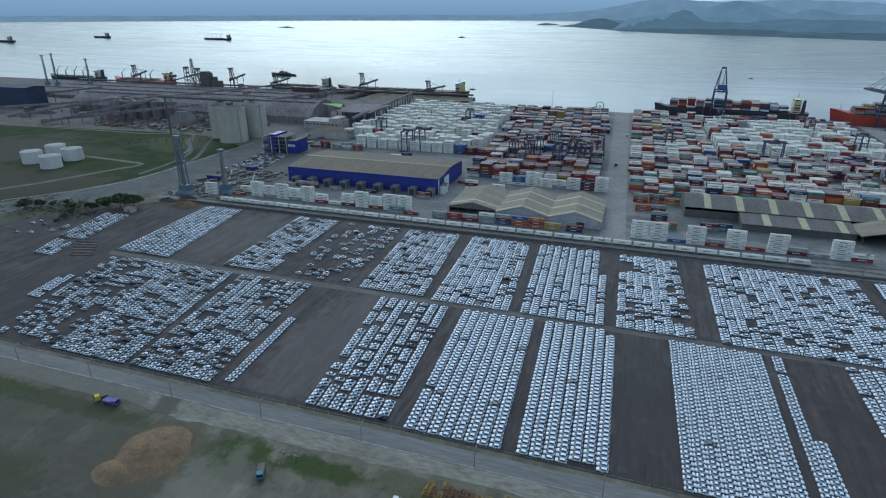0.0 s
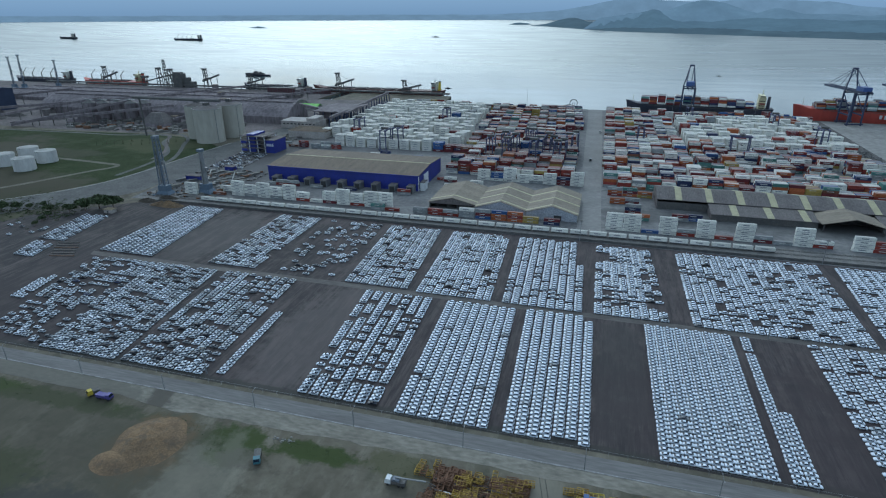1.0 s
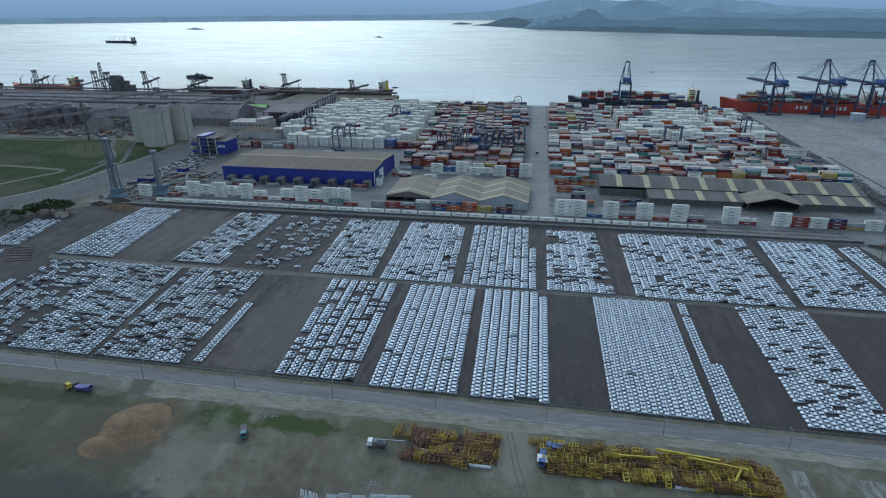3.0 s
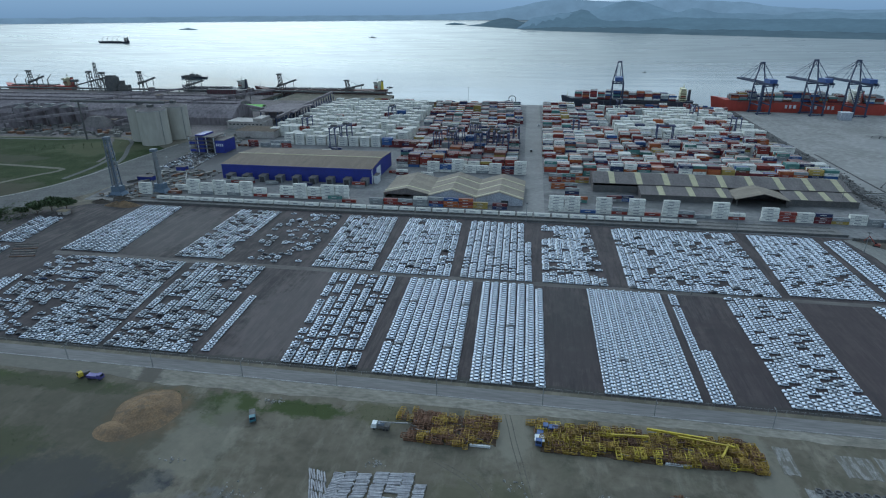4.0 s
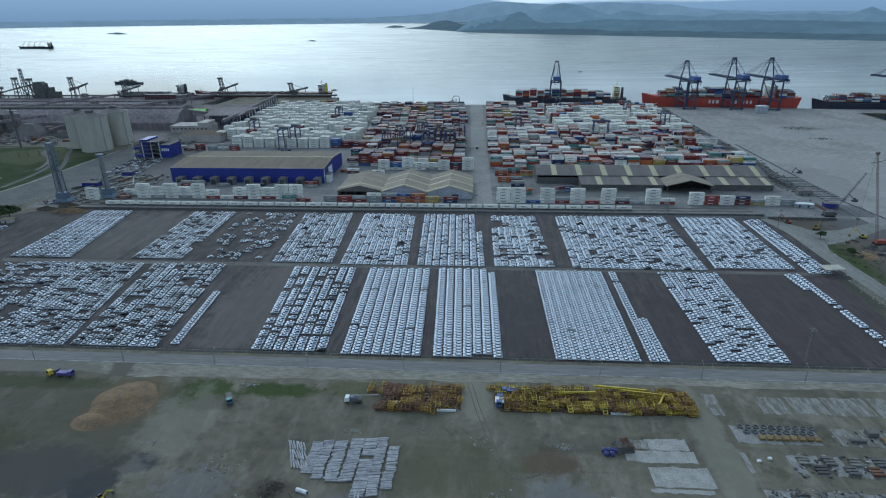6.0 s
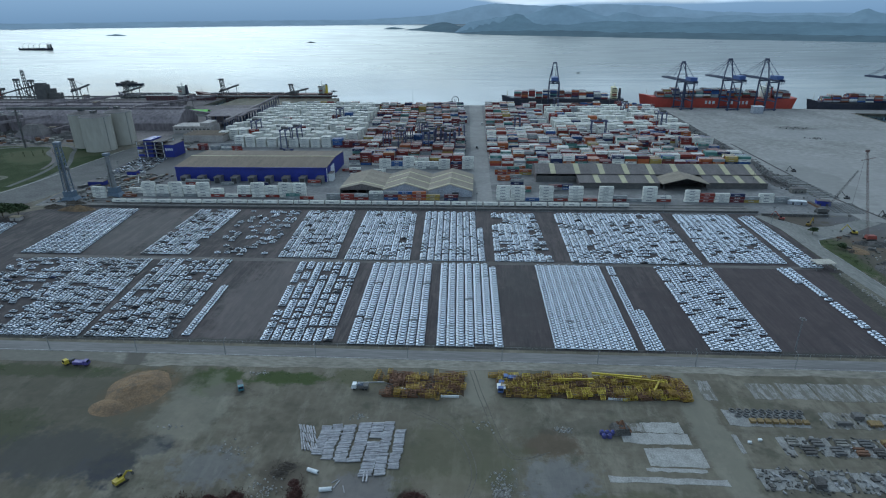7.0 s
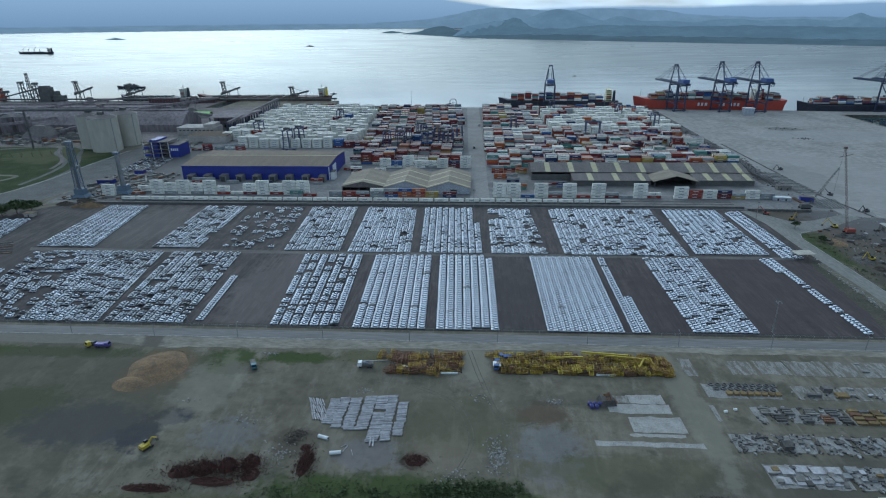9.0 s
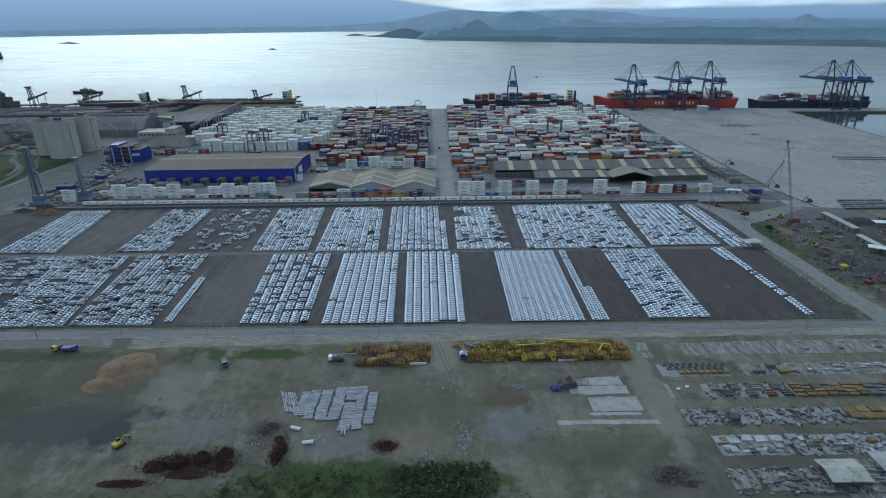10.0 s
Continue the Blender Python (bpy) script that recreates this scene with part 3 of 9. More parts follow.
def ridge(name, a0, a1, dips, crests, depth, m, label, bumps, seed, n=260, rows=9):
    """A range of hills between two bearings, from its shore up to its skyline."""
    g = Geo()
    for i in range(n + 1):
        deg = a0 + (a1 - a0) * i / n
        a = radians(deg)
        r0 = shore_distance(a, table(dips, deg))
        crest = table(crests, deg) + bumps * (noise.noise((deg * 0.55, seed, 0)) + 0.6 * noise.noise((deg * 1.9, seed, 5)) + 0.3 * noise.noise((deg * 6, seed, 9)))
        r1 = min(r0 + depth * min(1.0, 0.03 + (deg - a0) / 4), 4925)
        z1 = EYE_Z + r1 * math.tan(radians(crest))
        for j in range(rows + 1):
            s = j / rows
            r = r0 + (r1 - r0) * s
            x, y = EYE_X + r * math.sin(a), EYE_Y + r * math.cos(a)
            z0 = sea_level(x, y) - 1
            k = s ** 0.8 * (1 + 0.22 * noise.noise((deg * 1.2, s * 4, seed)) * (1 - s))
            g.v.append((x, y, (z0 if j == 0 else max(z0 + 2, z0 + (z1 - z0) * k))))
    for i in range(n):
        for j in range(rows):
            o = i * (rows + 1) + j
            g.f.append((o, o + rows + 1, o + rows + 2, o + 1))
            g.m.append(0)
    return solid(name, g, m, label, "hills", kind="structure", smooth=True)


FAR_DIP = [(-60, 0.52), (-40, 0.56), (-6, 0.58), (60, 0.6)]
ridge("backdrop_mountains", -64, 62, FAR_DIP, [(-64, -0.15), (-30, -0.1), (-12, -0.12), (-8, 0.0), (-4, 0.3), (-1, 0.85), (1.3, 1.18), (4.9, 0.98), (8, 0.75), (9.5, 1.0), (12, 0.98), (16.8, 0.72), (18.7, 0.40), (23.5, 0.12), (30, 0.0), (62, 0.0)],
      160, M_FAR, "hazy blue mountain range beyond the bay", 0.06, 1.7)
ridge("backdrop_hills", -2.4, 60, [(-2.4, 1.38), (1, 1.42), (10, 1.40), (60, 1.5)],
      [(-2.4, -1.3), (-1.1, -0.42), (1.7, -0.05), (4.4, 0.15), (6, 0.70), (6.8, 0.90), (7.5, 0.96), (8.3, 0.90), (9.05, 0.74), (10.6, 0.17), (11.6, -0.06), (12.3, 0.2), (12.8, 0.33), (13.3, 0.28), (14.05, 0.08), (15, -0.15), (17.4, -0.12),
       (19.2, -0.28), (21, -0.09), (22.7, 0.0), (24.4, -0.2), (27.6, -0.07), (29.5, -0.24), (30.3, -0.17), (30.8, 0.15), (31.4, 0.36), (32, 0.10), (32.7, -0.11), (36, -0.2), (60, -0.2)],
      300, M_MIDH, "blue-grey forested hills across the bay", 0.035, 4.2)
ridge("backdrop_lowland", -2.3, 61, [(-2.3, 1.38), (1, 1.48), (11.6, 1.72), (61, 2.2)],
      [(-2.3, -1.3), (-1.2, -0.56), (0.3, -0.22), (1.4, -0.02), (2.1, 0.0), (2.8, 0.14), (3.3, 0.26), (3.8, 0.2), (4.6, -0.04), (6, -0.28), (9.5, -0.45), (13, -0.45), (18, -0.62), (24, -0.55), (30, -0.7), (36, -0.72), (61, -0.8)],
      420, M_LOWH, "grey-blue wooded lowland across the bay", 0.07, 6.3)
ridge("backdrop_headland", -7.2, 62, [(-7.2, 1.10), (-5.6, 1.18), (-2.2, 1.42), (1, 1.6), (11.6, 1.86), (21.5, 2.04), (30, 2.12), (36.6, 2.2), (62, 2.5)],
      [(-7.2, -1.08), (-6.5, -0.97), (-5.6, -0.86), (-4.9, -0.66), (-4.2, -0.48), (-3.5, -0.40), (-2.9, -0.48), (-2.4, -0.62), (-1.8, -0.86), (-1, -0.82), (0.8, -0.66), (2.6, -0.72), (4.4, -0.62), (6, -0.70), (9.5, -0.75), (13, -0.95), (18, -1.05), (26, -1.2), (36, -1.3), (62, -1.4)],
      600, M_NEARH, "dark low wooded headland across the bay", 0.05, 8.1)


def islet(x, y, w, h, seed):
    g = Geo()
    n, rows = 22, 4
    for j in range(rows + 1):
        s = j / rows
        for i in range(n):
            a = 2 * math.pi * i / n
            k = (1 - s ** 1.4) * (1 + 0.35 * noise.noise((math.cos(a) * 2, math.sin(a) * 2, seed)))
            g.v.append((w / 2 * k * math.cos(a), w / 5 * k * math.sin(a), -2 + (h + 2) * s * (1 + 0.4 * noise.noise((math.cos(a), s * 3, seed + 4)))))
    for j in range(rows):
        for i in range(n):
            o = j * n
            g.f.append((o + i, o + (i + 1) % n, o + n + (i + 1) % n, o + n + i))
            g.m.append(0)
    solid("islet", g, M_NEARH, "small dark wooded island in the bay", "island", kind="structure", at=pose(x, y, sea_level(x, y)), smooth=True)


islet(-2165, 3330, 150, 8, 1.0)
islet(-560, 4130, 170, 12, 2.0)

# paved areas, each a thin slab on the earth
sheet("ground_yard", [(-440, -0.5), (297, -0.5), (298, 110), (300, 216), (-305, 221), (-345, 190), (-378, 160), (-404, 110)], 0.05, M_YARD, "dark stained asphalt of the vehicle storage yard")
sheet("road_cross_lane", [(-262, 104.2), (290, 104.2), (292, 108.6), (-265, 110.2)], 0.08, M_LANE, "worn gravelly lane between the car blocks", 0.1)
sheet("road_front", [(-700, -11.0), (520, -11.0), (520, -3.2), (-700, -3.2)], 0.06, M_ROAD, "grey asphalt road along the car yard")
sheet("road_kerb", [(-700, -11.6), (520, -11.6), (520, -11.0), (-700, -11.0)], 0.16, M_SLAB, "low concrete kerb beside the road", 0.2)
verge_edge = [(-700 + 5 * i, table([(-700, -22.5), (-300, -22.5), (-150, -20.5), (-60, -22), (0, -19.5), (160, -17), (520, -18)], -700 + 5 * i) + 2.2 * noise.noise((i * 0.16, 1, 0)) + 1.3 * noise.noise((i * 0.6, 5, 0))) for i in range(245)]
sheet("ground_verge", verge_edge + [(520, -11.6), (-700, -11.6)], 0.04, M_VERGE, "pale sandy verge along the road", 0.2)
sheet("road_east", [(303, -11.6), (322, -11.6), (314, 30), (313.2, 63), (311, 145), (316, 157), (330, 163), (352, 176), (384, 196), (376, 206), (340, 188), (322, 186), (312, 200), (300, 214), (294, 212), (300, 180), (300, 130), (301, 100), (303, 60)], 0.09, M_EROAD, "pale dirt road beside the yard fence", 0.2)
sheet("road_edge_kerb", [(314.6, 5), (313.9, 63), (311.6, 146), (316, 157.8), (330, 164), (330, 164.7), (315.4, 158.4), (311, 146.2), (313.2, 63), (313.9, 5)], 0.24, M_SLAB, "low pale concrete kerb along the dirt road", 0.25)
sheet("ground_strip", [(297.5, 20), (303, 10), (303, 60), (301, 100), (296, 98), (297.6, 55)], 0.075, M_TRACK, "sandy strip with old slabs along the dirt road", 0.2)
weed_w = [(284 + 0.075 * y + 2.2 * noise.noise((y * 0.09, 1, 0)) + 1.2 * noise.noise((y * 0.4, 4, 0)), y) for y in range(4, 101, 2)]
sheet("ground_weeds", [(298.5, 4), (297.8, 100)] + weed_w[::-1], 0.065, mat("weedy_earth", (0.034, 0.036, 0.022), (0.064, 0.058, 0.042), 0.10, 0.95, fine=0.4), "dark weedy earth along the yard edge", 0.1)
sheet("ground_port", [(-335, 221), (372, 215), (372, 828), (75, 844), (-215, 858), (-330, 858), (-330, 480), (-350, 380)], 0.035, M_PORT, "grey concrete paving of the container terminal")
sheet("road_port", [(62, 221), (80, 221), (71, 838), (48, 838)], 0.09, mat("worn_concrete_lane", (0.165, 0.162, 0.156), (0.22, 0.216, 0.208), 0.03, 0.9, fine=0.12), "wide pale concrete lane through the terminal", 0.1)
sheet("ground_track_bed", [(-330, 222), (300, 219), (300, 240), (-330, 246)], 0.10, M_GRAVEL, "grey ballast under the railway sidings", 0.12)
fill_edge = [(374 + 8 * i, 200 - i * 0.25 + 28 * noise.noise((i * 0.13, 2, 0)) + 7 * noise.noise((i * 0.5, 7, 0))) for i in range(90)]
sheet("ground_fill", fill_edge + [(1100, 240), (760, 415), (676, 500), (682, 750), (1148, 714), (1148, 743), (640, 794), (372, 820)], 0.05, M_FILL, "wide pale concrete apron behind the quay")
sheet("road_drain", [(366, 820), (360, 560), (352, 300), (370, 296), (381, 440), (383, 560), (392, 818)], 0.12, mat("dark_drain_earth", (0.052, 0.048, 0.046), (0.10, 0.094, 0.09), 0.06, 0.95, fine=0.4), "dark drainage strip beside the container stacks", 0.15)
sheet("road_gutter", [(388.8, 500), (387.4, 400), (386.6, 330), (385, 261), (395, 198), (397.4, 198), (387.6, 261), (389, 330), (389.8, 400), (391.2, 500)], 0.14, mat("dark_wet_gutter", (0.035, 0.033, 0.033), (0.07, 0.066, 0.064), 0.2, 0.9, fine=0.4), "dark drainage gutter along the apron", 0.1)
sheet("ground_terminal", [(-1500, 480), (-640, 470), (-440, 500), (-330, 560), (-330, 856), (-470, 848), (-470, 953), (-1500, 958)], 0.05, M_TERM, "dark dusty ground of the bulk terminal")
sheet("road_west", [(-700, -20), (-452, 164), (-416, 218), (-398, 256), (-391, 305), (-390, 385), (-387, 450), (-376, 578), (-346, 576), (-352, 455), (-345, 380), (-338, 300), (-342, 240), (-362, 196), (-424, 138), (-680, -80)], 0.07, M_WROAD, "grey worn access road beside the grass")
sheet("ground_grass", [(-900, 60), (-600, 70), (-460, 150), (-420, 218), (-401, 257), (-394, 306), (-393, 385), (-390, 425), (-440, 462), (-520, 474), (-650, 462), (-900, 440)], 0.055, M_GRASS, "green grass field inside the loop road")


def strip(name, line, w, z, m, label):
    """A road of even width along a line of points, bent smoothly."""
    pts = []
    for i in range(len(line) - 1):
        p = [Vector((*line[max(0, min(len(line) - 1, i + k))], 0)) for k in (-1, 0, 1, 2)]
        for q in range(6):
            u = q / 6
            pts.append(0.5 * ((2 * p[1]) + (p[2] - p[0]) * u + (2 * p[0] - 5 * p[1] + 4 * p[2] - p[3]) * u * u + (3 * p[1] - p[0] - 3 * p[2] + p[3]) * u ** 3))
    pts.append(Vector((*line[-1], 0)))
    lft, rgt = [], []
    for i, p in enumerate(pts):
        d = (pts[min(i + 1, len(pts) - 1)] - pts[max(i - 1, 0)]).normalized()
        k = w / 2 * (1 + 0.18 * noise.noise((p.x * 0.05, p.y * 0.05, 2.0)))
        lft.append((p.x - d.y * k, p.y + d.x * k)), rgt.append((p.x + d.y * k, p.y - d.x * k))
    sheet(name, rgt + lft[::-1], z, m, label, 0.12)


strip("road_loop", [(-900, 440), (-650, 455), (-575, 456), (-527, 470), (-495, 465), (-477, 432), (-447, 403), (-424, 372), (-412, 330), (-408, 280)], 5, 0.10, M_WROAD, "pale curved loop road round the field")
strip("road_ramp", [(-560, 486), (-500, 484), (-462, 460), (-440, 424), (-415, 384), (-399, 350), (-393, 315), (-392, 270)], 5, 0.13, M_WROAD, "pale curved ramp beside the loop road")
strip("road_track", [(-640, 330), (-522, 325), (-464, 320), (-440, 316), (-440, 302), (-449, 287), (-478, 220), (-520, 160)], 6, 0.09, M_TRACK, "worn earth track across the grass field")
strip("kerb_west", [(-455, 170), (-417, 218), (-399, 256), (-392, 305), (-391, 385), (-388, 450)], 1.1, 0.22, M_CONC, "pale concrete kerb between the grass and the access road")
strip("road_rail_curve", [(-700, 474), (-560, 476), (-505, 474), (-484, 448), (-458, 415), (-436, 384), (-424, 350)], 4, 0.12, M_TERM, "dark ballast of a curved siding round the field")
M_RUT = mat("dark_wheel_rut", (0.075, 0.070, 0.056), (0.105, 0.098, 0.078), 0.12, 0.95, fine=0.3)
for line, m in (([(64, -18), (65.6, -25), (69.7, -43), (79.4, -74), (94, -72.5)], M_RUT), ([(40, -50), (58, -62), (66, -84), (60, -104)], M_RUT)):
    for off in (-0.9, 0.9):
        strip("wheel_track", [(x + off, y + off * 0.6) for x, y in line], 0.4, 0.03, m, "worn wheel track across bare earth")
ground_patch(M_VERGE, (0.100, 0.095, 0.080), -170, -17, 68, 9, 0.75)
ground_patch(M_VERGE, (0.072, 0.066, 0.054), -101, -17, 6, 9, 0.9)
OLIVE, GREEN, DAMP, ASH, RUDDY, PALE = (0.085, 0.085, 0.048), (0.044, 0.060, 0.020), (0.042, 0.046, 0.060), (0.150, 0.156, 0.178), (0.13, 0.085, 0.050), (0.20, 0.19, 0.155)
SLATE, LILAC, BURNT = (0.036, 0.039, 0.048), (0.145, 0.138, 0.152), (0.034, 0.024, 0.018)
for c, cx, cy, rx, ry, st in ((GREEN, -190, -29, 100, 5.5, 0.9), (GREEN, -54, -33, 15, 10, 0.95), (GREEN, -20, -29, 17, 5, 0.95), (OLIVE, 12, -27, 13, 7, 0.8), (GREEN, -135, -72, 24, 15, 0.85),
                              (DAMP, -94, -82, 30, 14, 0.8), (SLATE, -60, -75, 10, 5, 0.95), (SLATE, -69, -86, 8, 10, 0.9), (ASH, -33, -86, 13, 9, 0.35), (LILAC, 26, -95, 12, 9, 0.5), (BURNT, 45, -97, 5.5, 4.5, 0.95),
                              ((0.092, 0.088, 0.062), -84, -42, 21, 21, 0.7), ((0.125, 0.090, 0.055), -85, -43, 16, 17, 0.75), ((0.082, 0.062, 0.043), 96, -67, 11, 7, 0.75), (ASH, 96, -86, 13, 11, 0.4), (LILAC, 96, -100, 10, 7, 0.45), (OLIVE, 60, -75, 22, 20, 0.5), (OLIVE, 128, -100, 40, 9, 0.6), ((0.062, 0.055, 0.044), -46, -39, 9, 5, 0.7),
                              ((0.060, 0.058, 0.046), 128, -58, 40, 6, 0.45), ((0.055, 0.045, 0.036), -4, -88, 9, 8, 0.6)):
    ground_patch(M_DIRT, c, cx, cy, rx, ry, st, *((0.8, 0.22) if c in (ASH, LILAC) else (0.55, 0.13)))
for c, cx, cy, rx, ry, st in (((0.045, 0.041, 0.036), 296, 100, 11, 110, 0.8), ((0.048, 0.045, 0.041), 352, 128, 26, 34, 0.75), ((0.050, 0.047, 0.042), 350, 88, 30, 20, 0.8), ((0.14, 0.075, 0.05), 333, 144, 6, 6, 0.75), ((0.13, 0.10, 0.045), 352, 136, 9, 7, 0.6), ((0.04, 0.037, 0.034), 385, 130, 20, 30, 0.6)):
    ground_patch(M_DIRT, c, cx, cy, rx, ry, st)
ground_patch(M_DIRT, (0.064, 0.054, 0.045), 325, 188, 44, 30, 0.75)
for c, cx, cy, rx, ry in ((GREEN, 352, 104, 16, 14), (OLIVE, 340, 92, 18, 16), ((0.13, 0.062, 0.036), 333, 141, 7, 7), ((0.125, 0.088, 0.036), 360, 140, 10, 8), (GREEN, 366, 122, 12, 5), (OLIVE, 335, 60, 20, 22)):
    ground_patch(M_DIRT, c, cx, cy, rx, ry, 0.75, 0.7, 0.16)
ground_patch(M_DIRT, (0.050, 0.048, 0.038), -372, 140, 60, 70, 0.9, grain=0.03)
ground_patch(M_DIRT, (0.045, 0.050, 0.030), -480, 60, 120, 70, 0.8, grain=0.03)
# darker earth at left; its colour partly stands for the lens's corner falloff
ground_patch(M_DIRT, (0.066, 0.062, 0.046), -135, -62, 75, 46, 0.6, grain=0.05)
ground_patch(M_DIRT, (0.075, 0.069, 0.053), 30, -62, 50, 26, 0.2, grain=0.06)
ground_patch(M_DIRT, (0.060, 0.056, 0.046), 215, -112, 90, 24, 0.5, grain=0.05)
for c, cx, cy, rx, ry, st in ((PALE, 66, -32, 8, 16, 0.6), (PALE, -55, -55, 14, 25, 0.4), (PALE, 160, -60, 7, 46, 0.55), (GREEN, 36, -119, 52, 14, 0.95), (OLIVE, -30, -122, 40, 6, 0.7), ((0.15, 0.13, 0.10), 55, -95, 14, 10, 0.5), (OLIVE, 325, 130, 14, 50, 0.7), (GREEN, 326, 140, 6, 26, 0.7),
                              ((0.062, 0.056, 0.048), 372, 100, 58, 120, 0.85), ((0.11, 0.10, 0.08), 345, 120, 14, 40, 0.5), (DAMP, 345, 70, 16, 26, 0.7), (RUDDY, 344, 150, 14, 14, 0.6), (GREEN, 318, 125, 6, 40, 0.9), (GREEN, 322, 152, 12, 6, 0.9), (OLIVE, -440, 120, 90, 60, 0.6), (DAMP, 395, 150, 18, 12, 0.8), (ASH, 380, 180, 40, 50, 0.4), ((0.085, 0.075, 0.06), 350, 130, 30, 60, 0.5), ((0.06, 0.054, 0.046), 420, 90, 50, 50, 0.5)):
    ground_patch(M_DIRT, c, cx, cy, rx, ry, st)
for c, cx, cy, rx, ry, st in (((0.070, 0.065, 0.048), -540, 235, 130, 40, 0.85), ((0.062, 0.058, 0.042), -470, 205, 90, 40, 0.8), ((0.075, 0.068, 0.055), -660, 300, 80, 110, 0.8), ((0.07, 0.065, 0.05), -560, 350, 60, 20, 0.6), ((0.10, 0.10, 0.06), -470, 420, 60, 40, 0.5)):
    ground_patch(M_GRASS, c, cx, cy, rx, ry, st, grain=0.03)
for c, cx, cy, rx, ry, st in (((0.044, 0.032, 0.033), 240, 60, 70, 55, 0.6), ((0.12, 0.105, 0.10), -60, 50, 22, 60, 0.4), ((0.04, 0.037, 0.036), 92, 55, 13, 50, 0.6), ((0.11, 0.10, 0.095), -200, 160, 30, 50, 0.4), ((0.030, 0.031, 0.026), 0, 0, 420, 3.5, 0.75), ((0.036, 0.028, 0.030), -230, 60, 60, 60, 0.5), ((0.037, 0.028, 0.030), 140, 30, 60, 40, 0.5)):
    ground_patch(M_YARD, c, cx, cy, rx, ry, st)
ground_patch(M_FILL, (0.24, 0.235, 0.225), 430, 330, 70, 120, 0.6, grain=0.02)
ground_patch(M_FILL, (0.10, 0.098, 0.092), 525, 610, 26, 16, 0.7, grain=0.05)
ground_patch(M_FILL, (0.12, 0.118, 0.11), 400, 330, 30, 70, 0.3, grain=0.04)
ground_patch(M_FILL, (0.22, 0.22, 0.215), 560, 560, 120, 40, 0.5, grain=0.02)
ground_patch(M_PORT, (0.06, 0.06, 0.06), 200, 290, 140, 22, 0.6, grain=0.03)
ground_patch(M_PORT, (0.055, 0.055, 0.058), -300, 320, 60, 110, 0.8, grain=0.04)
ground_patch(M_PORT, (0.055, 0.053, 0.055), -320, 410, 55, 60, 0.85, grain=0.04)
ground_patch(M_PORT, (0.07, 0.066, 0.064), -330, 560, 60, 120, 0.8, grain=0.03)


# ---- cars ----
def car_shell(stations):
    """A rounded body from stations (x, half width, sill, waist, belt, top) from nose to tail."""
    g = Geo()
    for x, w, sill, waist, belt, top in stations:
        half = [(0.92 * w, sill), (w, waist), (0.95 * w, belt), (0.58 * w, top)]
        g.v += [(x, -y, z) for y, z in half] + [(x, y, z) for y, z in half[::-1]]
    for k in range(len(stations) - 1):
        o = 8 * k
        for q in range(7):
            g.f.append((o + q, o + q + 1, o + q + 9, o + q + 8))
            g.m.append(0)
    g.f += [tuple(range(7, -1, -1)), tuple(range(len(g.v) - 8, len(g.v)))]
    g.m += [0, 0]
    return g


def cabin(x0, x1, w0, z0, x2, x3, w1, z1, crown):
    """The cabin over the waist with its rounded roof, and the four panes that lie on its slopes."""
    g = Geo().frustum((x0, -w0, x1, w0), z0, (x2, -w1, x3, w1), z1)
    mid = z1 + (crown - z1) * 0.7
    g.frustum((x2, -w1, x3, w1), z1, (x2 + 0.14, -w1 + 0.09, x3 - 0.12, w1 - 0.09), mid)
    g.frustum((x2 + 0.14, -w1 + 0.09, x3 - 0.12, w1 - 0.09), mid, (x2 + 0.42, -w1 + 0.30, x3 - 0.38, w1 - 0.30), crown)
    c = [Vector(p) for p in ((x0, -w0, z0), (x1, -w0, z0), (x1, w0, z0), (x0, w0, z0), (x2, -w1, z1), (x3, -w1, z1), (x3, w1, z1), (x2, w1, z1))]
    panes = []
    for a, b, e, f, u0 in ((3, 0, 4, 7, 0.05), (1, 2, 6, 5, 0.06), (0, 1, 5, 4, 0.10), (2, 3, 7, 6, 0.10)):
        n = (c[b] - c[a]).cross(c[f] - c[a]).normalized()
        ring = []
        for u, v in ((u0, 0.04), (1 - u0, 0.04), (1 - u0, 0.93), (u0, 0.93)):
            ring.append(c[a].lerp(c[b], u).lerp(c[f].lerp(c[e], u), v))
        panes.append(Geo().add([p - n * 0.01 for p in ring] + [p + n * 0.022 for p in ring], [(4, 5, 6, 7), (0, 1, 5, 4), (1, 2, 6, 5), (2, 3, 7, 6), (3, 0, 4, 7)]))
    return g, panes


def hatch_geo():
    """A compact hatchback; nose towards -x."""
    body = car_shell([(-2.20, 0.58, 0.38, 0.48, 0.56, 0.60), (-2.08, 0.76, 0.28, 0.52, 0.66, 0.73), (-1.72, 0.84, 0.24, 0.58, 0.78, 0.88), (-1.02, 0.87, 0.24, 0.64, 0.90, 1.0),
                      (0.6, 0.88, 0.24, 0.68, 0.93, 1.0), (1.86, 0.86, 0.26, 0.70, 0.95, 1.0), (2.18, 0.74, 0.36, 0.62, 0.88, 0.94)])
    return (body, *cabin(-1.14, 2.08, 0.81, 0.92, -0.26, 1.58, 0.58, 1.42, 1.53))


def pickup_geo():
    body = car_shell([(-2.20, 0.62, 0.42, 0.56, 0.66, 0.70), (-2.08, 0.78, 0.36, 0.60, 0.76, 0.84), (-1.72, 0.84, 0.32, 0.64, 0.86, 0.96), (-1.02, 0.86, 0.32, 0.68, 0.94, 1.02),
                      (0.5, 0.86, 0.32, 0.68, 0.90, 0.94), (2.2, 0.84, 0.42, 0.68, 0.88, 0.92)])
    return (body, *cabin(-1.04, 0.56, 0.78, 0.92, -0.48, 0.44, 0.61, 1.46, 1.56))


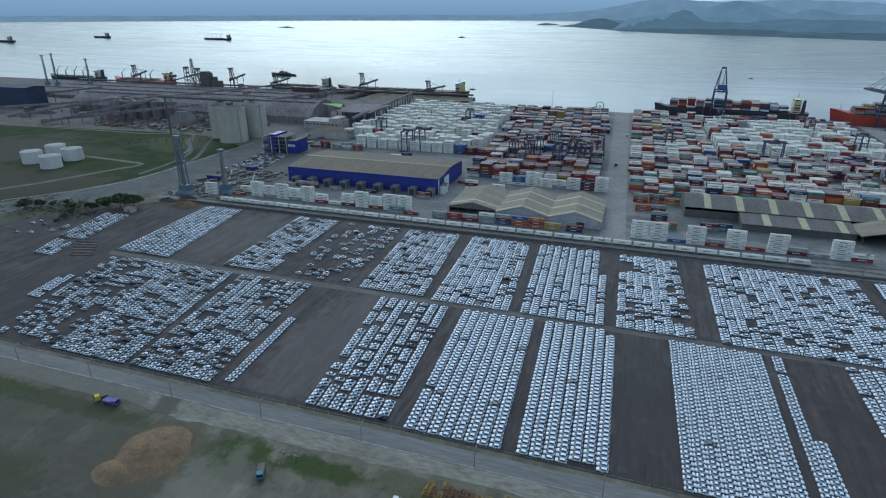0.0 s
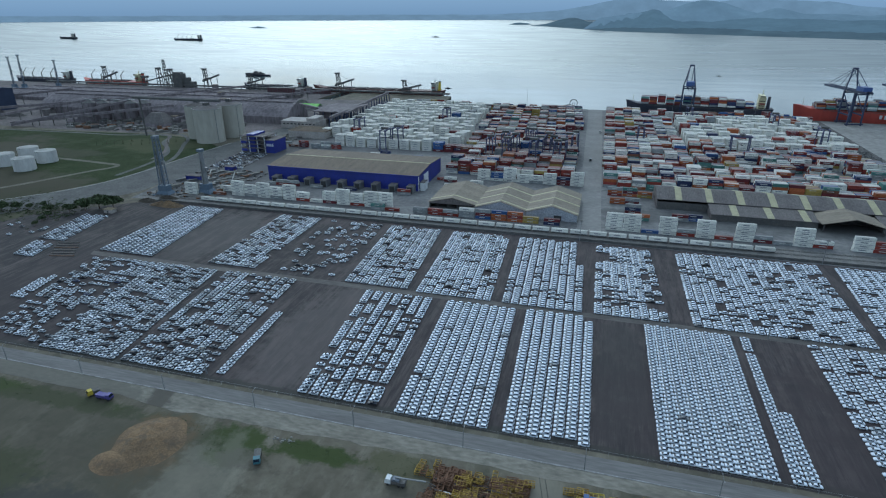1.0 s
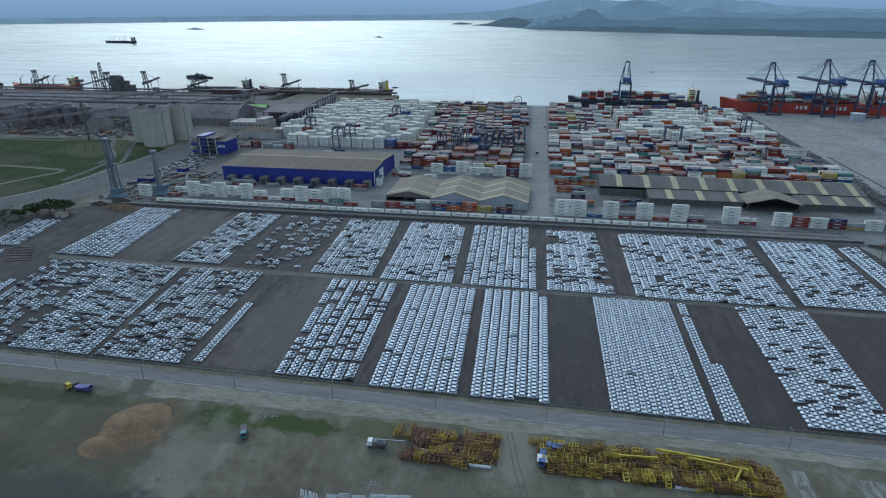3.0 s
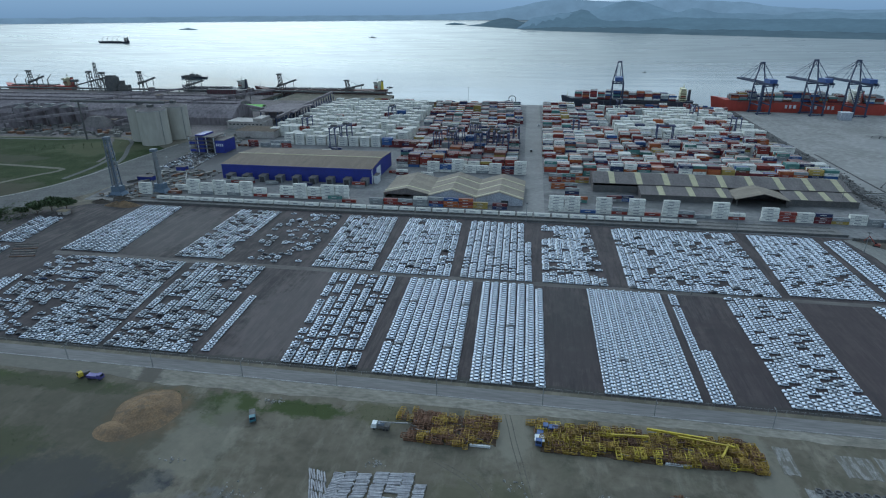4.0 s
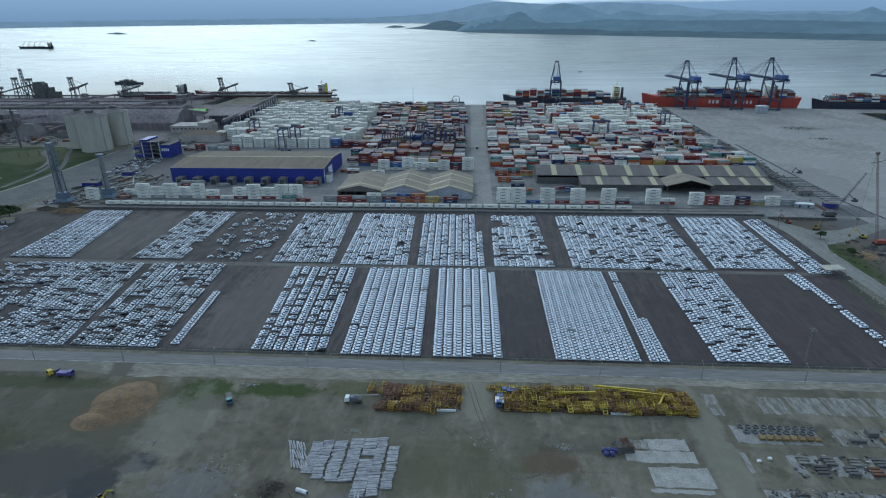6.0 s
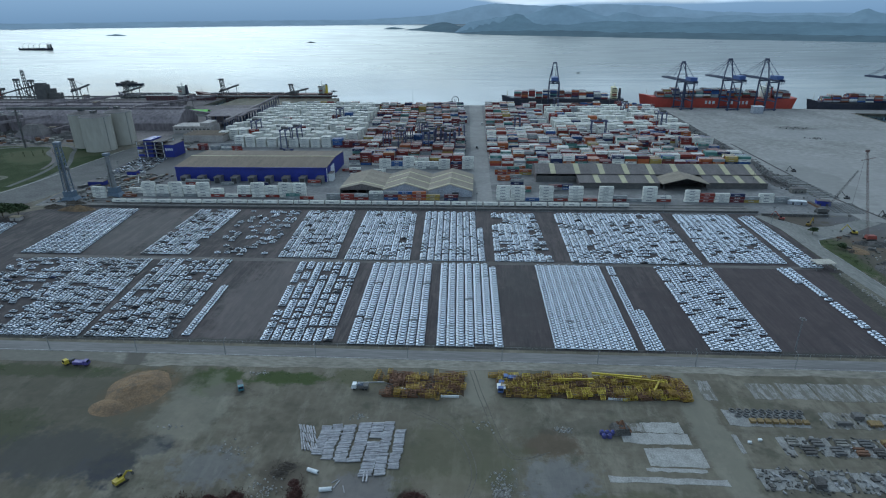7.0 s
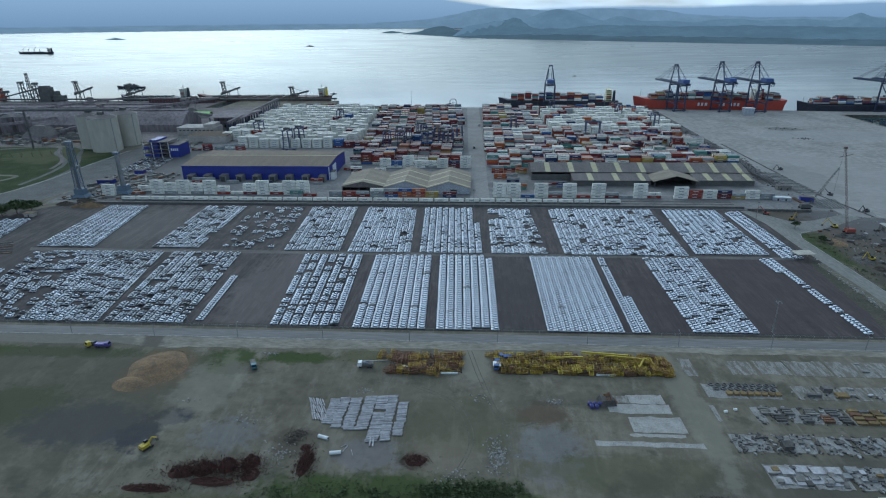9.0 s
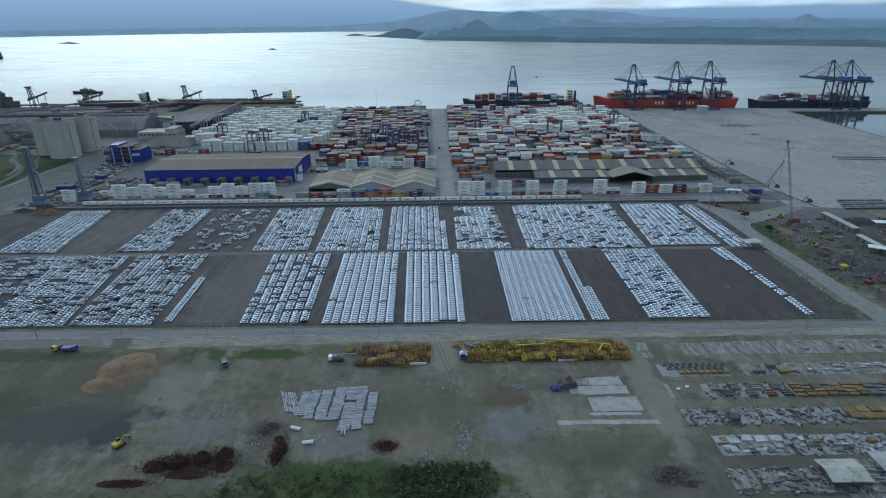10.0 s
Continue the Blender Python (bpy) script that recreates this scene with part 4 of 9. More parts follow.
def sedan_geo():
    body = car_shell([(-2.20, 0.56, 0.36, 0.48, 0.56, 0.60), (-2.06, 0.76, 0.27, 0.52, 0.66, 0.73), (-1.66, 0.84, 0.24, 0.58, 0.78, 0.88), (-0.98, 0.87, 0.24, 0.64, 0.89, 0.98),
                      (0.6, 0.88, 0.24, 0.68, 0.92, 0.98), (1.72, 0.85, 0.26, 0.68, 0.94, 1.01), (2.2, 0.68, 0.36, 0.60, 0.84, 0.90)])
    return (body, *cabin(-1.12, 1.72, 0.80, 0.91, -0.18, 0.80, 0.57, 1.37, 1.46))


BED = Geo().box(0.60, -0.75, 0.94, 1.97, 0.75, 1.0)


def bed_walls():
    g = Geo()
    g.box(0.51, -0.85, 0.9, 2.05, -0.77, 1.14), g.box(0.51, 0.77, 0.9, 2.05, 0.85, 1.14)
    g.box(1.98, -0.77, 0.9, 2.05, 0.77, 1.14)
    return g


def wheel_geo(x, y, n=8):
    s = 1 if y > 0 else -1
    return Geo().rod((x, y - s * 0.12, 0.30), (x, y + s * 0.06, 0.30), 0.30, 0.30, n)


WHEELS = [(-1.22, -0.80), (-1.22, 0.80), (1.16, -0.80), (1.16, 0.80)]


KINDS = {"hatchback": hatch_geo, "pickup": pickup_geo, "sedan": sedan_geo}


def joined_car(kind):
    """One light mesh in slots: 0 paint, 1 glass, 2 rubber, 3 load bed."""
    body, top, panes = KINDS[kind]()
    g = Geo()
    g.merge(body.v, body), g.merge(top.v, top)
    for p in panes:
        g.add(p.v[4:], [(0, 1, 2, 3)], 1)
    if kind == "pickup":
        g.merge(BED.v, BED, [3])
        w = bed_walls()
        g.merge(w.v, w, [0])
    for x, y in WHEELS:
        w = wheel_geo(x, y * 1.04, 6)
        g.merge(w.v, w, [2])
    return g


def car_thing(kind, p, words):
    car = thing("car", 0, 0, -50, f"{words} {kind} parked in a tight row", "car", "cars parked in the yard")
    body, top, panes = KINDS[kind]()
    part("body", body, p, car)
    part("cabin", top, p, car)
    for word, pane in zip(("windscreen", "rear_window", "side_window", "side_window"), panes):
        part(word, pane, M_GLASS, car, "dark tinted glass")
    if kind == "pickup":
        part("load_bed", BED, M_LINER, car, "dark open load bed")
        part("bed_rim", bed_walls(), p, car)
    for y in (-0.62, 0.62):
        part("headlight", Geo().frustum((-1.99, y - 0.16, -1.82, y + 0.16), 0.58, (-1.92, y - 0.13, -1.75, y + 0.13), 0.79), M_LAMP, car)
    for x, y in WHEELS:
        part("wheel", wheel_geo(x * 1.04, y * 1.04), M_TYRE, car)
    return car


JOINED = {k: joined_car(k) for k in KINDS}
PROTO = {}
PAINT_WORDS = ["white", "silver", "grey", "black", "dark blue"]
rnd = random.Random(7)


def near(x, y):
    """The stretch of yard in which every car is a thing of its own."""
    return 0 < x < 162 and y < 20.5


def place_car(stuff, kind, colour, x, y, turn):
    if near(x, y):
        key = (kind, colour)
        if key not in PROTO:
            PROTO[key] = car_thing(kind, CAR_PAINTS[colour], PAINT_WORDS[colour])
            PROTO[key].matrix_basis = pose(x, y, 0.05, 0, 0, math.degrees(turn))
        else:
            copy_thing(PROTO[key], pose(x, y, 0.05, 0, 0, math.degrees(turn)))
    else:
        stuff.stamp(JOINED[kind], x, y, 0.05, turn, [colour, 5, 6, 7])


def pick(mix):
    r, s = rnd.random(), 0.0
    for i, w in enumerate(mix):
        s += w
        if r < s:
            return i
    return 0


def car_block(name, label, bottom, top, y0, y1, cols, kind, mix, keep=1.0, nose=0.0, rows_pitch=2.62, jitter=0.12, skip=None, mixed_kinds=None):
    """Columns of cars side by side between a bottom and a top edge (x0, x1); keep: how full it is, in runs with gaps between."""
    stuff = Geo()
    n = int((y1 - y0) / rows_pitch)
    for c in range(cols):
        gap = 0
        run = rnd.randint(2, 9)
        for r in range(n):
            y = y0 + (r + 0.5) * (y1 - y0) / n
            s = (y - y0) / (y1 - y0)
            x = (bottom[0] + (bottom[1] - bottom[0]) * (c + 0.5) / cols) * (1 - s) + (top[0] + (top[1] - top[0]) * (c + 0.5) / cols) * s
            if keep < 0.5:
                if rnd.random() > keep * (1.1 + 0.9 * noise.noise((x * 0.05, y * 0.05, 3.0))):
                    continue
            elif keep < 1:
                if gap > 0:
                    gap -= 1
                    if gap == 0:
                        run = max(1, int(rnd.expovariate(1 / (keep * 9))))
                    continue
                run -= 1
                if run <= 0:
                    gap = 1 + int(rnd.expovariate(1 / ((1 - keep) * 4)))
            elif rnd.random() < 0.004:
                continue
            if skip and skip(c, r, n):
                continue
            kk = rnd.choice(mixed_kinds) if mixed_kinds else kind
            place_car(stuff, kk, pick(mix), x + rnd.uniform(-jitter, jitter), y + rnd.uniform(-0.06, 0.06), radians(nose + rnd.uniform(-1.2, 1.2)))
    if stuff.v:
        solid(name, stuff, CAR_PAINTS + [M_GLASS, M_TYRE, M_LINER], label, "cars", kind="stuff")


WHITE, SILVERY = (0.985, 0.01, 0.005), (0.34, 0.54, 0.08, 0.03, 0.01)
ALL = ["hatchback", "sedan", "sedan"]
B_LABEL = "dense block of white cars parked side by side"
G_LABEL = "loose block of white and silver cars with gaps"
car_block("parked_cars", G_LABEL, (-46, -7.5), (-55, -12), 2, 102.5, 7, "pickup", (0.86, 0.10, 0.02, 0.02), 0.84, mixed_kinds=["pickup", "sedan"])
car_block("parked_cars", B_LABEL, (0, 40.2), (-3.8, 36.4), 0.5, 102.5, 8, "hatchback", WHITE)
car_block("parked_cars", B_LABEL, (45.8, 80.2), (41.5, 78.8), 0.5, 103.8, 7, "hatchback", WHITE, skip=lambda c, r, n: (c == 6 and r > n - 3) or (c in (4, 5) and r < 1))
car_block("parked_cars", "dense block of white cars in straight columns", (105.6, 146.2), (104.4, 146.8), 0.5, 103.5, 9, "sedan", (0.96, 0.03, 0.01), nose=180)
car_block("parked_cars", "narrow column of white cars", (149.6, 155.2), (150.6, 155.6), 0.8, 103, 1, "sedan", WHITE, nose=180)
car_block("parked_cars", "short column of white cars", (154.6, 160.1), (154.6, 160.1), 0.8, 43, 1, "sedan", WHITE, nose=180)
car_block("parked_cars", B_LABEL, (182, 216.2), (181.6, 219.6), 2.6, 103.8, 7, "sedan", (0.93, 0.05, 0.01, 0.01), 0.955, mixed_kinds=["sedan", "hatchback"])
car_block("parked_cars", "single column of white cars at the yard edge", (269.8, 274.6), (265.2, 270), 4, 104, 1, "hatchback", WHITE, 0.96)
car_block("parked_cars", "short column of white cars at the yard edge", (262, 266.6), (260.4, 265), 82, 104, 1, "hatchback", WHITE)
# left blocks lean to silver; the darker paint partly stands for lens falloff
car_block("parked_cars", "scattered silver and white cars on dark asphalt", (-232, -170), (-256, -206), 4, 103, 10, "sedan", SILVERY, 0.49, jitter=0.7, mixed_kinds=ALL)
car_block("parked_cars", G_LABEL, (-190, -143.5), (-205.5, -158.5), 1.5, 104, 9, "sedan", (0.28, 0.60, 0.10, 0.02), 0.83, mixed_kinds=ALL)
car_block("parked_cars", G_LABEL, (-141, -94.8), (-152.5, -101.5), 2, 104.5, 9, "sedan", (0.30, 0.58, 0.10, 0.02), 0.80, mixed_kinds=ALL)
car_block("parked_cars", "single column of white cars on open asphalt", (-89.2, -84.4), (-93.4, -87.4), 5, 64.5, 1, "sedan", WHITE)
car_block("parked_cars", B_LABEL, (-262.6, -217), (-266, -231), 112, 212, 9, "hatchback", (0.46, 0.52, 0.02), rows_pitch=2.9)
car_block("parked_cars", G_LABEL, (-174, -137.4), (-176, -139), 113, 212.5, 7, "sedan", (0.34, 0.55, 0.08, 0.03), 0.76, mixed_kinds=ALL)
car_block("parked_cars", "scattered silver and white cars on dark asphalt", (-126, -82), (-131, -84), 113, 211, 8, "sedan", SILVERY, 0.27, jitter=1.0, mixed_kinds=ALL)
car_block("parked_cars", G_LABEL, (-73, -31), (-79, -38), 110.5, 212, 8, "sedan", (0.52, 0.42, 0.04, 0.02), 0.84, mixed_kinds=ALL)
car_block("parked_cars", G_LABEL, (-25.8, 20.5), (-28.5, 14.8), 108.5, 212, 9, "sedan", (0.80, 0.16, 0.02, 0.02), 0.84, mixed_kinds=ALL)
car_block("parked_cars", B_LABEL, (26.4, 72.2), (21.8, 69.4), 108.6, 212.3, 9, "hatchback", (0.97, 0.02, 0.01), 0.985, skip=lambda c, r, n: c == 8 and r > n * 0.62)
car_block("parked_cars", G_LABEL, (78, 118), (77, 113), 109, 210.5, 8, "sedan", (0.84, 0.12, 0.02, 0.02), 0.64, jitter=0.3, mixed_kinds=ALL)
car_block("parked_cars", G_LABEL, (129.6, 215.8), (129.2, 217.2), 108.5, 212, 17, "sedan", (0.86, 0.10, 0.02, 0.02), 0.78, mixed_kinds=["sedan", "hatchback"])
car_block("parked_cars", G_LABEL, (221, 272), (227, 272), 112, 211.5, 10, "sedan", (0.90, 0.07, 0.02, 0.01), 0.85, mixed_kinds=["sedan", "hatchback"])
car_block("parked_cars", "narrow block of white cars at the yard corner", (277.5, 292), (277.5, 290.5), 106, 208, 3, "hatchback", WHITE, 0.93)
car_block("parked_cars", "small block of white cars beside the yard road", (-325, -301), (-336, -312), 119, 172, 5, "hatchback", (0.5, 0.44, 0.06), 0.94)
car_block("parked_cars", "small block of white cars beside the yard road", (-314, -297), (-322, -303), 90, 114, 4, "hatchback", (0.5, 0.44, 0.06), 0.94)
car_block("parked_cars", "few white cars beside the yard road", (-256, -246), (-262, -252), 40, 70, 2, "sedan", WHITE, 0.8)


# ---- yard edge and railway ----
def lamp_post(x, y, h, arms=1, z=0.0):
    p = thing("street_lamp", x, y, z, "grey concrete lamp post beside the road", "lamp post", "lamp posts along the road")
    part("pole", Geo().rod((0, 0, 0), (0, 0, h), 0.2, 0.12, 8), M_STEELG, p)
    for k in range(arms):
        s = 1 if k == 0 else -1
        part("arm", Geo().rod((0, 0, h - 0.3), (0, s * 1.8, h + 0.2), 0.07, 0.05, 6), M_STEELG, p)
        part("lamp_head", Geo().frustum((-0.18, s * 1.6 - 0.15, 0.18, s * 2.4 + 0.15), h + 0.12, (-0.1, s * 1.6, 0.1, s * 2.4), h + 0.3), M_STEELG, p)
    part("base_block", Geo().frustum((-0.4, -0.4, 0.4, 0.4), 0, (-0.3, -0.3, 0.3, 0.3), 0.35), M_CONC, p)


for i in range(-8, 8):
    lamp_post(-12.4 + 45.5 * i, -11.3, 8.2, 2 if i % 3 == 0 else 1)


def flood_mast(x, y, h, z=0.05):
    p = thing("floodlight_mast", x, y, z, "tall slim steel floodlight mast", "light mast", "floodlight masts of the port")
    part("pole", Geo().rod((0, 0, 0), (0, 0, h), 0.32, 0.14, 8), M_STEELG, p)
    part("ring", Geo().rod((0, 0, h - 0.3), (0, 0, h), 1.0, 1.0, 10), M_STEELD, p)
    for k in range(4):
        a = math.pi / 4 + k * math.pi / 2
        c, s = 1.2 * math.cos(a), 1.2 * math.sin(a)
        part("floodlight", Geo().frustum((c - 0.35, s - 0.35, c + 0.35, s + 0.35), h - 0.7, (c - 0.2, s - 0.2, c + 0.2, s + 0.2), h - 0.2), M_STEELG, p)


for x, y, h in ((223.6, 5.5, 18), (165, 106, 17), (-93, 4, 14), (65, 218.5, 16), (222, 217.5, 17), (-90, 219.5, 15), (-57, 832, 32), (330, 300, 22), (120, 640, 28), (290, 700, 28),
                (-130, 700, 28), (250, 480, 26), (-300, 300, 22), (330, 60, 14), (297, 190, 15), (180, 818, 24), (300, 810, 24)):
    flood_mast(x, y, h, 0.0)

wall_g = Geo().box(-303, 218.9, 0, 300, 219.2, 1.9)
solid("wall_yard_back", wall_g, M_STEELD, "low dark concrete wall between yard and railway", "wall", kind="structure")
fence = thing("fence", -340, -1.6, 0, "thin grey wire fence along the car yard", "fence")
part("rail", Geo().box(0, -0.03, 2.0, 637, 0.03, 2.06), M_STEELG, fence)
post_me = Geo().rod((0, 0, 0), (0, 0, 2.1), 0.06, 0.06, 6).data("post", [M_STEELG])
for i in range(92):
    o = new("post", post_me)
    o.parent, o.location = fence, (i * 7.0, 0, 0)
for yy in (229.2, 230.8, 236.6, 238.2):
    solid("rail", Geo().box(-330, yy - 0.06, 0.1, 296, yy + 0.06, 0.32), M_STEELD, "dark steel railway rail on ballast", "rail", kind="structure")

# ---- containers ----
CW, CL, CH = 2.44, 12.19, 2.75
M_GREYBAR = mat("faded_grey_print", (0.12, 0.13, 0.15), (0.24, 0.25, 0.27), 0.8, 0.6)


def container_parts(colour, length=CL):
    c = thing("shipping_container", 0, 0, -80, f"{COLOUR_WORDS[colour]} steel shipping container, corrugated and weathered", "container", "shipping containers in the port")
    h = length / 2
    part("body", Geo().box(-h + 0.08, -CW / 2 + 0.05, 0.12, h - 0.08, CW / 2 - 0.05, CH - 0.06), BOXES[colour], c)
    fr = Geo()
    for y in (-1, 1):
        fr.box(-h, y * CW / 2 - 0.10, 0, h, y * CW / 2 + 0.10, 0.22, 1)
        fr.box(-h, y * CW / 2 - 0.06, CH - 0.14, h, y * CW / 2 + 0.06, CH)
        for x in (-1, 1):
            fr.box(x * h - 0.1, y * CW / 2 - 0.1, 0, x * h + 0.1, y * CW / 2 + 0.1, CH)
    part("frame", fr, [BOXES[colour], M_GREYBAR], c)
    for x, s in ((-h, -1), (h, 1)):
        part("door", Geo().box(min(x - s * 0.1, x + s * 0.02), -1.1, 0.18, max(x - s * 0.1, x + s * 0.02), 1.1, CH - 0.18), BOXES[colour], c)
    part("lettering_bar", Geo().box(-h * 0.45, -CW / 2 - 0.03, 1.2, h * 0.3, -CW / 2 + 0.03, 1.85), M_GREYBAR if colour == 0 else M_PALEBAR, c, "faded plain marking bar")
    return c


M_PALEBAR = mat("faded_pale_print", (0.50, 0.50, 0.48), (0.32, 0.31, 0.30), 0.8, 0.6)
BOX_PROTO = {}


def container(colour, x, y, z, turn=0.0, length=CL):
    key = (colour, length)
    m = pose(x, y, z, 0, 0, turn)
    if key not in BOX_PROTO:
        BOX_PROTO[key] = container_parts(colour, length)
        BOX_PROTO[key].matrix_basis = m
        return BOX_PROTO[key]
    return copy_thing(BOX_PROTO[key], m)


def stack(x, y, colours, jitter=0.12, length=CL):
    for i, c in enumerate(colours):
        container(c, x + rnd.uniform(-jitter, jitter) * 2.5, y + rnd.uniform(-jitter, jitter), 0.1 + i * (CH + 0.02), 0, length)


def wagon_thing():
    w = thing("flat_wagon", 0, 0, -90, "dark steel flat railway wagon carrying one container", "wagon", "wagons of the container train")
    part("deck", Geo().box(-6.4, -1.25, 0.85, 6.4, 1.25, 1.1), M_STEELD, w)
    part("coupler", Geo().box(6.4, -0.15, 0.75, 7.0, 0.15, 1.0), M_STEELD, w)
    for x in (-4.6, 4.6):
        bogie = part("bogie", Geo().box(x - 1.3, -0.95, 0.45, x + 1.3, 0.95, 0.84), M_STEELD, w)
        for dx in (-0.8, 0.8):
            for s in (-1, 1):
                part("wheel", Geo().rod((x + dx, s * 0.72, 0.42), (x + dx, s * 0.88, 0.42), 0.42, 0.42, 10), M_STEELD, bogie)
    return w


wagon = wagon_thing()
for i in range(33):
    x, y = 190 - 14.05 * i, 230.0 + 0.006 * (190 - (190 - 14.05 * i))
    m = pose(x, 230.0, 0.3)
    if i == 0:
        wagon.matrix_basis = m
    else:
        copy_thing(wagon, m)
    container(0, x, 230.0, 1.42)

# reefer stacks along the sidings
for i in range(12):
    x = -243 + 13.1 * i
    tiers = (5, 4, 5, 4, 5, 3, 1, 4, 5, 4, 5, 5)[i]
    low = (0, 6, 0, 6, 0, 1, 0, 2, 0, 1, 0, 0)[i]
    stack(x, 252.5, [low] + [0] * (tiers - 1))
for x, cols in ((-104, [6, 7]), (-91, [1]), (-66, [6, 6]), (-53, [1, 1]), (-40, [1, 6]), (-26.5, [6, 6, 0]), (-13, [4, 2, 6]), (0, [3, 3, 4]), (13, [3, 1, 3]), (25.5, [8, 8]), (42, [5, 2])):
    stack(x, 247.0, cols)
for x in (-250, -262):
    stack(x, 262, [0, 0, 0][: 2 if x < -255 else 3])
for x, cols in ((89, [0] * 5), (102, [0] * 5), (115, [4]), (127.5, [0] * 5), (140.5, [1, 6]), (153.6, [0] * 5), (166.5, [1]), (180, [0] * 5), (192.5, [2, 6]), (205.5, [6]), (218.5, [0] * 5), (231, [1, 0]),
                (255.4, [0] * 4), (268, [1, 1, 1]), (281, [0] * 3), (294, [2, 2, 5]), (306.5, [8, 6]), (319, [0] * 3), (332, [6, 6])):
    stack(x, 248.5, cols)
for x, y, cols in ((90, 278, [3]), (110, 276, [7, 3]), (104, 292, [2, 5, 6]), (92, 316, [3, 3]), (104, 318, [2, 6]), (90, 340, [1, 3, 6]), (103, 341, [3, 2, 7]), (116, 340, [8, 3]), (150, 285, [4, 5]), (140, 283, [6, 2])):
    stack(x, y, cols)
for i, cols in enumerate(([0] * 4, [0, 4, 4], [0] * 5, [0] * 3, [6, 0, 0], [0] * 4, [2, 2, 5], [0] * 5)):
    stack(-36 + 13 * i, 362, cols)
for x, y, cols in ((-66, 345, [2, 0]), (-50, 330, [0]), (-62, 330, [0]), (-75, 350, [1]), (-38, 338, [0, 0])):
    stack(x, y, cols)

FAR_BOX = Geo().box(-CL / 2, -CW / 2, 0, CL / 2, CW / 2, CH)
FAR_BOX.box(-CL * 0.28, -CW / 2 - 0.03, 1.3, CL * 0.2, -CW / 2 + 0.02, 1.9, 1)
LOW_SLOT, HIGH_SLOT = len(BOXES), len(BOXES) + 1
MIX_COLOUR = (0.22, 0.13, 0.15, 0.06, 0.07, 0.08, 0.15, 0.06, 0.03, 0.05)
MIX_WARM = (0.14, 0.17, 0.24, 0.06, 0.05, 0.07, 0.13, 0.03, 0.03, 0.08)
MIX_SHIP = (0.12, 0.10, 0.16, 0.05, 0.06, 0.12, 0.27, 0.04, 0.02, 0.06)
MIX_WHITE = (0.93, 0.02, 0.01, 0.01, 0.01, 0.0, 0.02)
MIX_HALF = (0.30, 0.15, 0.16, 0.09, 0.06, 0.06, 0.08, 0.05, 0.03, 0.02)


def container_field(label, x0, x1, y0, y1, mix, pitch=21.0, rows=5, tiers=(3, 5), holes=0.08, same=0.5, gap=12.75, even=False):
    """Blocks of stacks with lanes between them, all long sides facing the lanes."""
    g = Geo()
    y = y0
    while y + rows * 2.6 < y1:
        x = (x0(y) if callable(x0) else x0) + CL / 2
        xe = x1(y) if callable(x1) else x1
        while x + CL / 2 < xe:
            if rnd.random() > holes:
                base = rnd.randint(*tiers)
                c0 = pick(mix)
                for r in range(rows):
                    h = base if even else max(1, base + rnd.choice((-2, -1, 0, 0, 0, 0, 1)))
                    for k in range(h):
                        c = c0 if rnd.random() < same else pick(mix)
                        g.stamp(FAR_BOX, x + rnd.uniform(-0.15, 0.15), y + 1.3 + r * 2.6, 0.08 + k * (CH + 0.02), 0, [c, LOW_SLOT if c == 0 else (HIGH_SLOT if rnd.random() < 0.6 else c)])
            x += gap
        y += pitch
    solid("container_stacks", g, BOXES + [M_GREYBAR, M_PALEBAR], label, "containers", kind="stuff")


container_field("tall rows of white refrigerated containers", lambda y: -250 if y < 500 else -292, lambda y: -122 if y < 480 else -84 - (y - 445) * 0.08, 470, 800, MIX_WHITE, 24.5, 4, (4, 5), 0.03, 0.9, 14.3, True)
container_field("stacks of blue and maroon containers", -121, -82, 470, 482, (0.02, 0.10, 0.38, 0.0, 0.40, 0.10), 24.5, 4, (3, 4), 0.0, 0.85, 13.0, True)
container_field("stacks of red, orange and blue containers", lambda y: -80 - max(0, y - 445) * 0.075, lambda y: 57 - (y - 380) * 0.033, 378, 800, MIX_WARM, 21.0, 5, (3, 5), 0.06, 0.3, 13.1, True)
container_field("low rows of mixed containers beside the quay", -280, 40, 800, 838, MIX_COLOUR, 17, 4, (2, 3), 0.15)
container_field("front rows of mixed and white containers", 79, 362, 366, 440, MIX_HALF, 22.0, 5, (3, 5), 0.04, 0.4, 13.2, True)
container_field("stacks of containers in many colours", 77, 172, 446, 800, MIX_COLOUR, 21.0, 5, (3, 5), 0.05, 0.3, 13.0, True)
container_field("stacks of containers in many colours", 173, 366, 446, 560, MIX_COLOUR, 21.0, 5, (3, 5), 0.06, 0.3, 13.0, True)
container_field("tall rows of white refrigerated containers", 176, 366, 562, 770, (0.80, 0.05, 0.03, 0.03, 0.03, 0.02, 0.04), 23.5, 4, (4, 5), 0.04, 0.85, 14.0, True)
container_field("low rows of mixed containers beside the quay", 77, 372, 775, 806, MIX_COLOUR, 16, 4, (2, 4), 0.1)
container_field("row of containers behind the warehouse", -196, -84, 396, 432, MIX_COLOUR, 24, 2, (1, 2), 0.35)

# ---- port buildings ----


